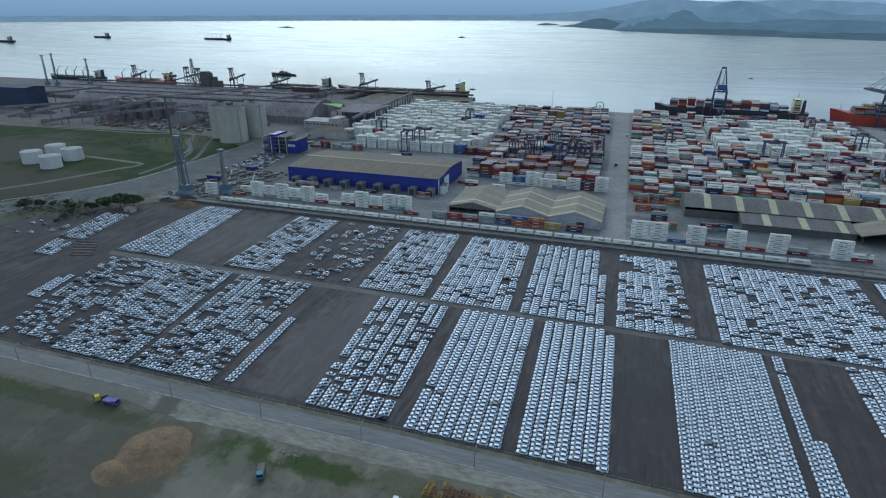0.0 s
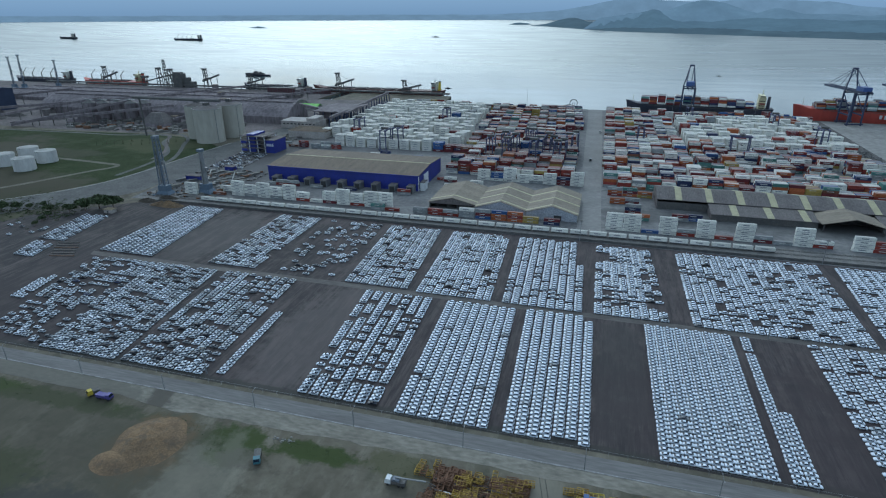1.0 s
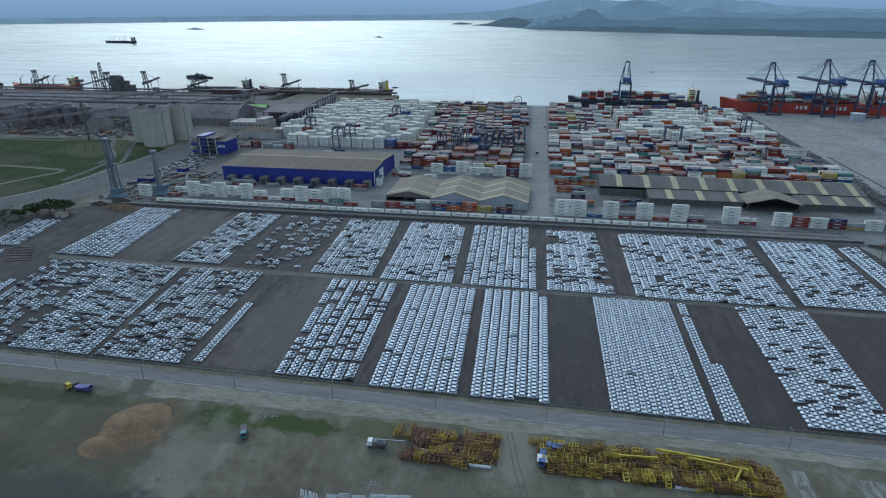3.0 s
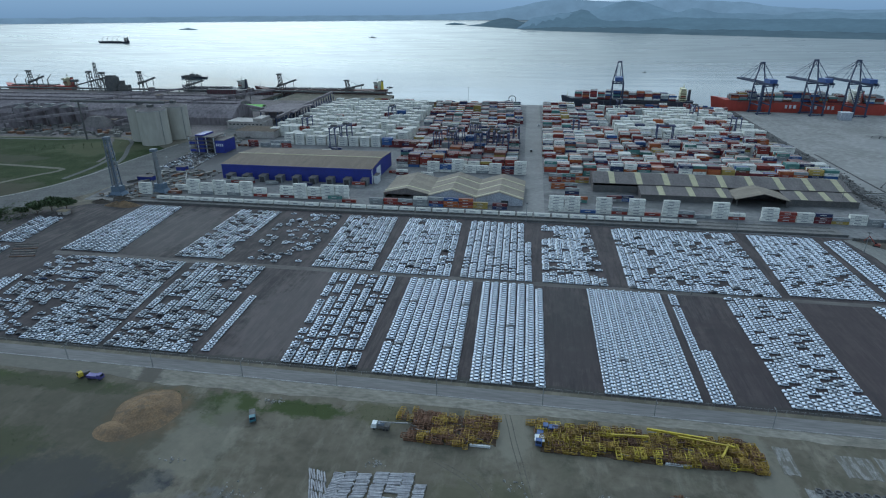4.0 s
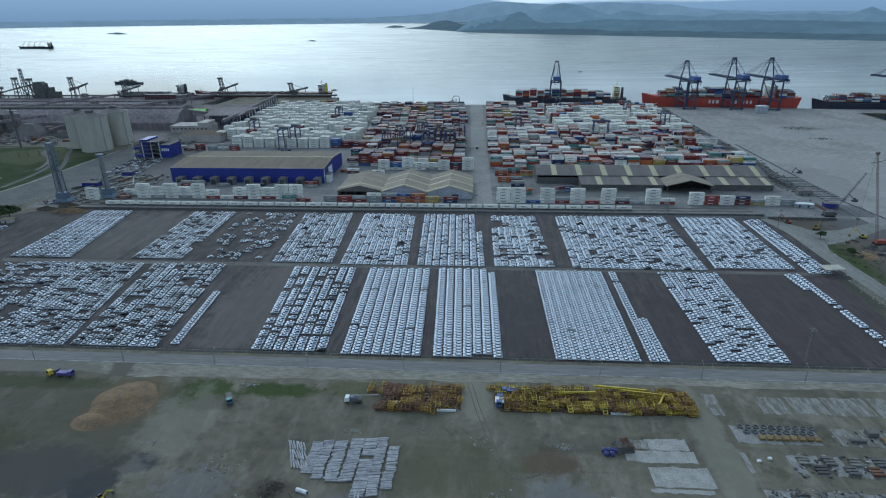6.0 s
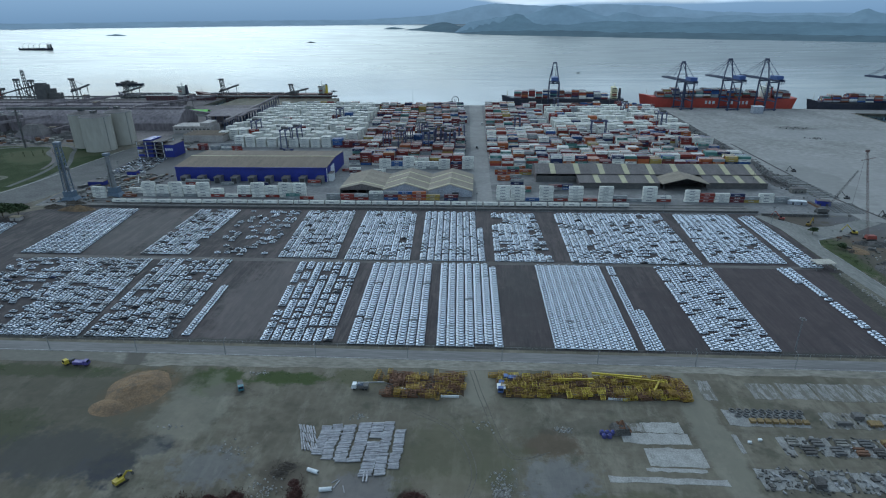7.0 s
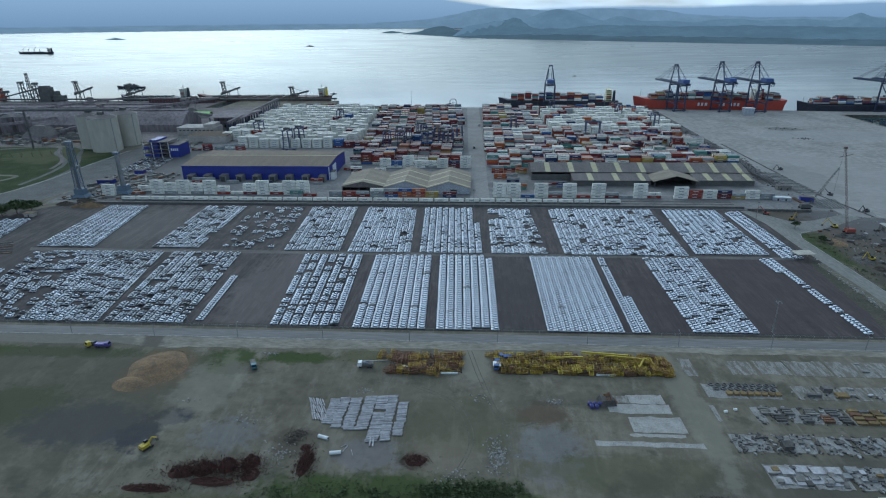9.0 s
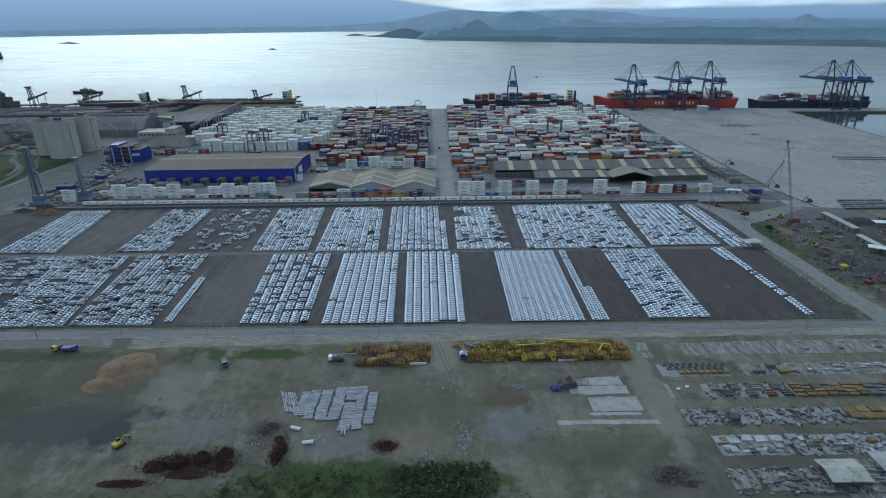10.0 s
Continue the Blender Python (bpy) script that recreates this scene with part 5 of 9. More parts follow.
def warehouse():
    w = thing("warehouse", -166, 345, 0.05, "large blue-clad warehouse with a brown sheet roof", "warehouse")
    hx, hy, e, r = 79, 38, 14.6, 17.2
    part("wall_front", Geo().box(-hx, -hy, 0, hx, -hy + 0.4, e), M_BLUE, w)
    part("wall_back", Geo().box(-hx, hy - 0.4, 0, hx, hy, e), M_BLUE, w)
    for s in (-1, 1):
        x = s * (hx - 0.2)
        part("gable_wall", Geo().front([(-hy + 0.4, 0), (hy - 0.4, 0), (hy - 0.4, e), (0, r - 0.1), (-hy + 0.4, e)], x - 0.2, x + 0.2), M_BLUE, w)
    roof = part("roof", Geo().front([(-hy - 0.6, e), (0, r), (hy + 0.6, e), (hy + 0.6, e + 0.3), (0, r + 0.3), (-hy - 0.6, e + 0.3)], -hx - 0.5, hx + 0.5), M_ROOFB, w)
    part("ridge_cap", Geo().front([(-0.9, r + 0.28), (0.9, r + 0.28), (0.5, r + 0.6), (-0.5, r + 0.6)], -hx - 0.4, hx + 0.4), M_STRIP, roof)
    part("gutter", Geo().box(-hx - 0.5, -hy - 0.9, e - 0.3, hx + 0.5, -hy - 0.6, e + 0.3), M_BLUE, w)
    part("corner_trim", Geo().box(hx - 0.2, -hy - 0.1, 0, hx + 0.4, -hy + 0.5, e), M_WHITE, w)
    d = part("door_frame", Geo().box(hx + 0.02, -hy + 16, 0, hx + 0.5, -hy + 30, 12), M_WHITE, w, "tall white sliding door")
    part("door_leaf", Geo().box(hx + 0.5, -hy + 18, 0.2, hx + 0.7, -hy + 27, 11), M_WHITE, d)
    annex = part("annex", Geo().box(hx + 0.75, -hy + 2, 0, hx + 5, -hy + 12, 8), M_WHITE, w, "small white annex building")
    part("annex_roof", Geo().box(hx + 0.7, -hy + 1.6, 8, hx + 5.4, -hy + 12.4, 8.3), M_ROOFG, annex)
    for i in range(9):
        x = -hx + 12 + 17.5 * i
        dock = part("loading_dock", Geo().box(x - 3.2, -hy - 9, 0, x + 3.2, -hy - 0.01, 6.2), M_STEELG, w, "grey loading dock shelter")
        part("dock_roof", Geo().frustum((x - 3.6, -hy - 9.6, x + 3.6, -hy - 0.01), 6.2, (x - 3.3, -hy - 9.2, x + 3.3, -hy - 0.01), 6.7), M_ROOFG, dock)
        part("dock_door", Geo().box(x - 2.4, -hy - 9.06, 0.1, x + 2.4, -hy - 8.99, 5.4), M_DARK, dock)


warehouse()
for x, c in ((-232, [6]), (-222, [1, 6]), (-210, [2, 6]), (-97, [6, 1]), (-185, [6]), (-150, [5])):
    stack(x, 293, c)
for x, c in ((-284, [2, 2, 1]), (-268, [6, 6]), (-254, [6, 0, 6]), (-240, [1, 1, 6]), (-299, [9])):
    stack(x, 452, c)


def gable_shed(x0, x1, y0, y1, eave, rise, roof_m, strips, label, open_front):
    """A shed whose ridge runs along y."""
    s = thing("storage_shed", (x0 + x1) / 2, (y0 + y1) / 2, 0.05, label, "shed", "gabled storage sheds")
    hx, hy = (x1 - x0) / 2, (y1 - y0) / 2
    for k in (-1, 1):
        part("side_wall", Geo().box(min(k * hx, k * (hx - 0.3)), -hy, 0, max(k * hx, k * (hx - 0.3)), hy, eave), M_CONC, s)
    part("back_wall", Geo().side([(-hx + 0.3, 0), (hx - 0.3, 0), (hx - 0.3, eave), (0, eave + rise - 0.1), (-hx + 0.3, eave)], hy - 0.3, hy), M_ROOFG, s)
    if open_front:
        part("gable_sheet", Geo().side([(-hx + 0.3, eave - 1), (hx - 0.3, eave - 1), (hx - 0.3, eave), (0, eave + rise - 0.1), (-hx + 0.3, eave)], -hy, -hy + 0.3), M_ROOFG, s)
        for i in range(4):
            part("column", Geo().box(-hx + 8 + 8.5 * i, -hy, 0, -hx + 8.6 + 8.5 * i, -hy + 0.3, eave - 1), M_STEELD, s)
    else:
        part("front_wall", Geo().side([(-hx + 0.3, 0), (hx - 0.3, 0), (hx - 0.3, eave), (0, eave + rise - 0.1), (-hx + 0.3, eave)], -hy, -hy + 0.3), M_PALEWALL, s)
        part("doorway", Geo().box(2, -hy - 0.06, 0, 8, -hy - 0.01, 4.4), M_DARK, s)
    for k in (-1, 1):
        roof = part("roof", Geo().side([(k * (hx + 0.5), eave - 0.15), (0, eave + rise), (0, eave + rise + 0.3), (k * (hx + 0.5), eave + 0.15)], -hy - 0.6, hy + 0.6), roof_m, s)
        for j in range(strips):
            y = -hy + (j + 0.12) * (2 * hy / strips)
            part("roof_sheet", Geo().side([(k * (hx + 0.4), eave + 0.13), (k * 0.1, eave + rise + 0.26), (k * 0.1, eave + rise + 0.42), (k * (hx + 0.4), eave + 0.29)], y, y + 2.6), M_STRIP, roof, "pale translucent roof sheet")


M_PALEWALL = mat("pale_blue_wall", (0.34, 0.36, 0.40), (0.27, 0.285, 0.32), 0.1, 0.8)
gable_shed(-64, -22.5, 264, 318, 5.4, 4.8, M_ROOFT, 1, "open tan-roofed gabled storage shed, dark inside", True)
gable_shed(-22.3, 19.6, 259, 318, 5.6, 6.4, M_ROOFT, 3, "tan-roofed gabled storage shed with pale walls", False)
gable_shed(19.8, 61, 258, 318, 5.6, 6.2, M_ROOFT, 3, "tan-roofed gabled storage shed with pale walls", False)


def long_shed(x0, x1, y0, y1, eave, ridge_z, strips, label):
    """A long shed whose ridge runs along x."""
    s = thing("long_shed", (x0 + x1) / 2, (y0 + y1) / 2, 0.05, label, "shed", "long fibre-roofed sheds")
    hx, hy = (x1 - x0) / 2, (y1 - y0) / 2
    # solid wall; the shade under the open side is put into its dark colour
    part("wall_front", Geo().box(-hx, -hy, 0, hx, -hy + 0.3, eave * 0.75), M_STEELD, s, "dark wall in place of the shaded open front")
    part("wall_back", Geo().box(-hx, hy - 0.3, 0, hx, hy, eave), M_CONC, s)
    for k in (-1, 1):
        xx = k * (hx - 0.15)
        part("gable_wall", Geo().front([(-hy + 0.31, 0), (hy - 0.31, 0), (hy - 0.31, eave), (0, ridge_z - 0.1), (-hy + 0.31, eave)], xx - 0.15, xx + 0.15), M_ROOFG, s)
    for k in (-1, 1):
        roof = part("roof", Geo().front([(k * (hy + 0.8), eave - 0.1), (0, ridge_z), (0, ridge_z + 0.3), (k * (hy + 0.8), eave + 0.2)], -hx - 0.5, hx + 0.5), M_ROOFG, s)
        for j in range(strips):
            x = -hx + (j + 0.6) * (2 * hx / strips)
            part("roof_sheet", Geo().front([(k * (hy + 0.7), eave + 0.18), (k * 0.1, ridge_z + 0.27), (k * 0.1, ridge_z + 0.42), (k * (hy + 0.7), eave + 0.33)], x, x + 5.2), M_STRIP, roof, "pale translucent roof sheet")
    return s


long_shed(124, 342, 312, 354, 8.5, 13.5, 9, "long low shed with a grey fibre-cement roof")


def lean_to(x0, x1, y0, y1, strips):
    """A single-pitch shed in front of the long one."""
    s = thing("lean_shed", (x0 + x1) / 2, y0, 0.05, "lean-to shed with a grey fibre-cement roof", "shed", "long fibre-roofed sheds")
    hx, d = (x1 - x0) / 2, y1 - y0
    # closed dark wall drawn for the shade of an open front
    part("wall_front", Geo().box(-hx, 0, 0, hx, 0.3, 5.2), M_STEELD, s, "dark wall in place of the shaded open front")
    for k in (-1, 1):
        part("side_wall", Geo().front([(0.31, 0), (d, 0), (d, 7.6), (0.31, 5.2)], k * (hx - 0.15) - 0.15, k * (hx - 0.15) + 0.15), M_ROOFG, s)
    roof = part("roof", Geo().front([(-0.8, 5.2), (d, 7.7), (d, 8.0), (-0.8, 5.5)], -hx - 0.5, hx + 0.5), M_ROOFG, s)
    for j in range(strips):
        x = -hx + (j + 0.6) * (2 * hx / strips)
        part("roof_sheet", Geo().front([(-0.7, 5.48), (d - 0.1, 7.97), (d - 0.1, 8.12), (-0.7, 5.63)], x, x + 5.2), M_STRIP, roof, "pale translucent roof sheet")


lean_to(164, 240, 291, 311, 3)
lean_to(284, 341, 293, 311, 3)
porch = thing("shed_porch", 262, 300, 0.05, "gabled open porch with a dark interior", "porch")
for k in (-1, 1):
    part("roof", Geo().side([(k * 22, 6.0), (0, 11.5), (0, 11.9), (k * 22, 6.4)], -16, 12), M_ROOFT, porch)
    part("post", Geo().box(k * 20 - 0.3, -15, 0, k * 20 + 0.3, -14.4, 6.2), M_STEELD, porch)
part("back_sheet", Geo().side([(-19, 0), (19, 0), (19, 6), (0, 11), (-19, 6)], 9, 9.4), M_DARK, porch)


def silo(x, y, r, h):
    s = thing("grain_silo", x, y, 0.05, "tall weathered concrete grain silo with a shallow cone roof", "silo", "concrete silos")
    g = Geo()
    n = 80
    g.rod((0, 0, 0), (0, 0, h), r, r, n)
    part("shell", g, M_SILO, s, smooth=False)
    part("rim", Geo().rod((0, 0, h), (0, 0, h + 0.8), r + 0.3, r + 0.3, n), M_CONC, s)
    part("cone_roof", Geo().rod((0, 0, h + 0.8), (0, 0, h + 4.5), r, 2.5, n), M_ROOFG, s)
    part("head_house", Geo().box(-3, -3, h + 4, 3, 3, h + 7.5), M_STEELD, s)
    part("ladder", Geo().box(r * 0.92, -r * 0.42 - 0.3, 0, r * 0.92 + 0.4, -r * 0.42 + 0.2, h), M_STEELG, s)


M_SILO = mat("silo_concrete", (0.40, 0.385, 0.335), (0.33, 0.318, 0.275), 0.03, 0.95, fine=0.08, stretch=(1.2, 1.2, 0.3), spec=0.1)
silo(-420, 454, 18, 42)
silo(-450, 474, 16.5, 42)
silo(-413, 492, 16, 42)
solid("conveyor_gallery", Geo().front([(-2, 49.5), (2, 49.5), (2, 52), (0, 53), (-2, 52)], -540, -405).rod((-530, 0, 0), (-530, 0, 50), 1.2), M_STEELD, "dark steel conveyor gallery above the silos", "conveyor", at=pose(0, 462, 0.05))


def tank(x, y, r, h):
    t = thing("storage_tank", x, y, 0.05, "white cylindrical liquid storage tank", "tank", "white storage tanks")
    part("shell", Geo().rod((0, 0, 0), (0, 0, h), r, r, 28), M_TANK, t)
    part("roof", Geo().rod((0, 0, h), (0, 0, h + 1.2), r + 0.1, 1.0, 28), M_CONC, t)
    part("stair", Geo().beam((r + 0.4, 0, 0), (0.2, -r - 0.4, h), 0.6), M_STEELG, t)


for x, y in ((-562, 285), (-522, 275), (-531, 310), (-566, 318)):
    tank(x, y, 10.5, 13)


def bulk_shed(x0, x1, y0, y1, h, label):
    s = thing("bulk_warehouse", (x0 + x1) / 2, (y0 + y1) / 2, 0.05, label, "warehouse", "bulk warehouses of the grain terminal")
    hx, hy = (x1 - x0) / 2, (y1 - y0) / 2
    prof = [(-hy, 0), (-hy, h * 0.38), (-hy * 0.62, h * 0.74), (-hy * 0.2, h * 0.96), (0, h), (hy * 0.2, h * 0.96), (hy * 0.62, h * 0.74), (hy, h * 0.38), (hy, 0)]
    part("shell", Geo().front(prof, -hx, hx), M_BULK, s)
    part("ridge_gallery", Geo().box(-hx + 6, -1.6, h, hx - 6, 1.6, h + 1.8), M_BULK, s)
    for i in range(int(2 * hx / 14)):
        part("buttress", Geo().box(-hx + 14 * i + 6, -hy - 0.5, 0, -hx + 14 * i + 6.8, -hy + 0.02, h * 0.38), M_BULK, s)
    part("end_door", Geo().box(hx, -5, 0, hx + 0.15, 5, 8), M_DARK, s)


for k in range(5):
    s = thing("dusty_silo", -706 + 22 * k, 546 + 4.5 * k, 0.05, "dark dust-covered storage silo before the bulk warehouse", "silo", "dusty silos of the terminal")
    part("shell", Geo().rod((0, 0, 0), (0, 0, 27), 9.6, 9.6, 32), M_BULK, s)
    part("cone_roof", Geo().rod((0, 0, 27), (0, 0, 31), 9.8, 1.2, 32), M_STEELD, s)
    part("walkway", Geo().box(-9, -1, 31, 9, 1, 32.2), M_STEELG, s)
hopper = thing("stock_shed", -568, 532, 0.05, "steep grey stock shed with a chopped pyramid roof", "shed")
part("wall_block", Geo().frustum((-24, -16, 24, 16), 0, (-21, -14, 21, 14), 5), M_BULK, hopper)
part("roof", Geo().frustum((-21.5, -14.5, 21.5, 14.5), 5, (-9, -4, 9, 4), 19), M_ROOFG, hopper)
bulk_shed(-860, -385, 588, 652, 27, "long dusty brown arched bulk warehouse")
bulk_shed(-1120, -440, 700, 760, 16, "long dusty brown arched bulk warehouse")
bulk_shed(-1150, -520, 800, 850, 9, "long dusty brown arched bulk warehouse")
navy = thing("bulk_warehouse", -1079, 592, 0.05, "tall dark navy-clad storage hall of the bulk terminal", "warehouse", "bulk warehouses of the grain terminal")
M_NAVY = corrugate(mat("navy_cladding", (0.030, 0.042, 0.085), (0.022, 0.032, 0.066), 0.05, 0.7, fine=0.12), "X", 1.6)
part("wall_block", Geo().box(-140, -18, 0, 142, 18, 35), M_NAVY, navy)
part("roof", Geo().front([(-18.8, 35), (18.8, 35), (18.8, 35.4), (0, 38), (-18.8, 35.4)], -140.8, 142.8), M_NAVY, navy)
for k in range(7):
    part("door", Geo().box(-120 + 38 * k, -18.2, 0, -108 + 38 * k, -18.01, 9), M_DARK, navy)
for x0, y0, z0, x1, y1, z1 in ((-860, 478, 6, -700, 566, 32), (-770, 462, 4, -640, 560, 30), (-960, 520, 8, -620, 640, 30), (-780, 470, 5, -560, 560, 26), (-540, 530, 10, -470, 640, 29), (-700, 620, 24, -690, 940, 8), (-500, 650, 24, -480, 940, 8), (-1100, 560, 6, -860, 660, 30)):
    p0, p1 = Vector((x0, y0, z0)), Vector((x1, y1, z1))
    cv = thing("conveyor", 0, 0, 0, "dark inclined conveyor gallery on trestle legs", "conveyor", "conveyor galleries of the terminal")
    part("gallery", Geo().beam(p0, p1, 3.6), M_BULK, cv)
    for k in range(1, 6):
        q = p0.lerp(p1, k / 6)
        part("leg", Geo().beam((q.x, q.y, 0), (q.x, q.y, q.z), 0.9), M_STEELD, cv)
for i in range(26):
    x, y = rnd.uniform(-900, -440), rnd.uniform(470, 940)
    w, d, h = rnd.uniform(8, 26), rnd.uniform(8, 18), rnd.uniform(5, 14)
    b = thing("terminal_building", x, y, 0.05, "small dusty service building of the bulk terminal", "building", "service buildings of the terminal")
    part("wall_block", Geo().box(-w / 2, -d / 2, 0, w / 2, d / 2, h), rnd.choice([M_BULK, M_BULK, M_TERM]), b)
    part("roof", Geo().front([(-d / 2 - 0.4, h), (0, h + d * 0.12), (d / 2 + 0.4, h), (d / 2 + 0.4, h + 0.3), (0, h + d * 0.12 + 0.3), (-d / 2 - 0.4, h + 0.3)], -w / 2 - 0.4, w / 2 + 0.4), rnd.choice([M_ROOFB, M_ROOFG]), b)


M_BEIGEW = mat("dusty_white_wall", (0.40, 0.375, 0.35), (0.30, 0.275, 0.255), 0.1, 0.9, fine=0.2)


def process_building():
    b = thing("process_building", -325, 425, 0.05, "open white and blue steel process building with stacked floors", "building")
    for k in range(4):
        part("floor_slab", Geo().box(-22, -14, 4.6 * (k + 1), 12, 14, 4.6 * (k + 1) + 0.8), M_ROOFG, b)
    for x in (-21, -10, 1, 11):
        for y in (-13, 13):
            part("column", Geo().box(x - 0.4, y - 0.4, 0, x + 0.4, y + 0.4, 19), M_WHITE, b)
    part("blue_block", Geo().box(-13, -12, 0, -3, 12, 21), M_BLUE, b, "blue clad tower block")
    part("blue_hall", Geo().box(12.2, -13, 0, 24, 13, 15), M_BLUE, b, "blue clad hall")
    part("hall_roof", Geo().box(11.8, -13.5, 15, 24.5, 13.5, 15.5), M_ROOFG, b)
    for x0, x1 in ((-21, -10), (1, 11)):
        for k in range(4):
            part("brace", Geo().beam((x0, -13.2, 4.6 * k + 0.4), (x1, -13.2, 4.6 * k + 4.4), 0.3), M_STEELG, b)
    for k in range(4):
        part("blue_panel", Geo().box(-21 + 11 * (k % 2) * 2, -13.6, 4.6 * k + 1.0, -13.2 + 11 * (k % 2) * 1.2, -13.4, 4.6 * k + 3.8), M_BLUE, b)
        part("hall_window", Geo().box(13.5 + 2.5 * k, -13.1, 8, 15 + 2.5 * k, -12.98, 11), M_WHITE, b)
    for k in range(3):
        part("vessel", Geo().rod((-17 + 3 * k, -8, 5.5), (-17 + 3 * k, -8, 10), 1.2, 1.2, 10), M_STEELG, b)


process_building()
annex = thing("terminal_annex", -352, 578, 0.05, "dusty white terminal annex with a pale roof", "building")
part("wall_block", Geo().box(-28, -16, 0, 28, 16, 10), M_BEIGEW, annex)
part("roof", Geo().box(-28.6, -16.6, 10, 12, 16.6, 10.6), M_BEIGEW, annex)
part("upper_floor", Geo().box(12.2, -14, 10, 26, 14, 15), M_BEIGEW, annex)
for k in range(9):
    part("window", Geo().box(-25 + 6 * k, -16.1, 5.6, -21.5 + 6 * k, -15.98, 7.4), M_DARK, annex)
deck = thing("transfer_station", -322, 650, 0.05, "dusty flat-roofed transfer station on blue columns", "building")
part("roof", Geo().front([(-42, 17), (42, 17), (42, 18.2), (0, 20), (-42, 18.2)], -30, 26), M_BULK, deck)
part("hopper_house", Geo().box(-26, -30, 6, -4, 6, 16.9), M_BULK, deck)
for x in (-28, -14, 0, 12, 24):
    for y in (-40, -20, 0, 20, 40):
        part("column", Geo().box(x - 0.6, y - 0.6, 0, x + 0.6, y + 0.6, 17), M_STEELB, deck)
part("brace", Geo().beam((-28, -40, 2), (24, -40, 15), 0.5).beam((24, -40, 2), (-28, -40, 15), 0.5), M_STEELB, deck)
trestle = thing("pipe_trestle", 0, 0, 0, "blue steel trestle with a dusty conveyor deck", "trestle")
part("deck", Geo().beam((-300, 560, 18), (-318, 840, 18), 3.6), M_BULK, trestle)
part("side_deck", Geo().beam((-420, 690, 14), (-300, 600, 17), 4.2), M_BULK, trestle)
for i in range(20):
    for s in (-4, 4):
        part("trestle_leg", Geo().beam((-299 - i * 0.95 + s, 560 + 14.5 * i, 0.05), (-299 - i * 0.95 + s * 0.5, 560 + 14.5 * i, 17), 1.1), M_STEELB, trestle)
shelter = thing("green_roofed_shed", -430, 730, 0.05, "small shed with a bright green roof", "shed")
part("wall_block", Geo().box(-26, -8, 0, 26, 8, 6), M_CONC, shelter)
part("roof", Geo().front([(-9, 6), (0, 9.5), (9, 6), (9, 6.4), (0, 9.9), (-9, 6.4)], -27, 27), mat("bright_green_sheet", (0.20, 0.52, 0.08), (0.16, 0.42, 0.07), 0.1, 0.6), shelter)
pale = thing("pale_shed", -300, 520, 0.05, "long dusty pale shed with a ribbed brown roof", "shed")
part("wall_block", Geo().box(-34, -18, 0, 20, 18, 9), M_BEIGEW, pale)
for k in range(4):
    part("roof_bay", Geo().front([(-18 + 9 * k, 9), (-13.6 + 9 * k, 10.5), (-9.1 + 9 * k, 9)], -35, 21), M_ROOFB, pale)


def tower_crane_base(x, y, h, lean):
    c = thing("harbour_crane", x, y, 0.05, "tall pale harbour crane tower on a blue base", "crane", "mobile harbour cranes")
    part("chassis", Geo().frustum((-7, -5, 7, 5), 0.8, (-5, -4, 5, 4), 3.6), M_STEELC, c)
    for sx in (-1, 1):
        for sy in (-1, 1):
            part("outrigger", Geo().box(sx * 8 - 1, sy * 6 - 1, 0, sx * 8 + 1, sy * 6 + 1, 1.0), M_STEELC, c)
    part("slewing_house", Geo().box(-4.5, -3.5, 3.6, 4.5, 3.5, 9), M_STEELC, c)
    if h < 45:
        part("tower", Geo().rod((0, 0, 9), (lean, 0, h * 0.7), 2.9, 2.3, 10).rod((lean, 0, h * 0.7), (lean, 0, h), 2.2, 1.8, 10), M_STEELG, c, "thick pale tapered tower")
    else:
        part("tower", Geo().lattice((0, 0, 9), (lean, 0, h), 5.6 if h < 55 else 3.0, 3.6 if h < 55 else 2.0, 12, 0.7 if h < 55 else 0.45).rod((0, 0, 9), (lean, 0, h * 0.8), 1.2, 0.9, 6), M_STEELL, c)
    part("cab", Geo().box(2.4, -1.5, h * 0.55, 4.6, 1.5, h * 0.55 + 3), M_STEELG, c)
    part("ladder", Geo().beam((0.4, -3.1, 9), (lean + 0.3, -2.4, h * 0.8), 0.4), M_STEELD, c)
    part("tower_head", Geo().box(lean - 2.6, -2.2, h, lean + 2.6, 2.2, h + 2.2), M_STEELL, c)


M_STEELC = mat("light_blue_machine_paint", (0.085, 0.125, 0.18), (0.12, 0.15, 0.19), 0.4, 0.6)
M_STEELL = mat("slate_blue_steel", (0.10, 0.13, 0.17), (0.14, 0.16, 0.19), 0.3, 0.6)
tower_crane_base(-311, 238, 52, 0)
tower_crane_base(-277, 252, 39, 0)
for x, y, h in ((-1225, 842, 66), (-1204, 849, 70), (-1140, 880, 58)):
    tower_crane_base(x, y, h, 2)
for x, y, k in ((-288, 245.5, 4), (-262, 250, 1)):
    stack(x, y, [0] * k if k > 1 else [9])
hut = thing("gate_hut", -320, 182, 0.05, "small tan hut with a flat roof beside trees", "hut")
part("wall_block", Geo().box(-4, -2.6, 0, 4, 2.6, 3), M_BEIGEW, hut)
part("roof", Geo().box(-4.5, -3.1, 3, 4.5, 3.1, 3.35), mat("sandy_roof", (0.24, 0.20, 0.13), (0.18, 0.15, 0.10), 0.2, 0.9), hut)
part("door", Geo().box(-0.6, -2.66, 0, 0.6, -2.58, 2.1), M_DARK, hut)


# ---- cranes ----
M_RTG = mat("violet_blue_gantry_steel", (0.055, 0.062, 0.125), (0.075, 0.08, 0.14), 0.2, 0.6, fine=0.2)


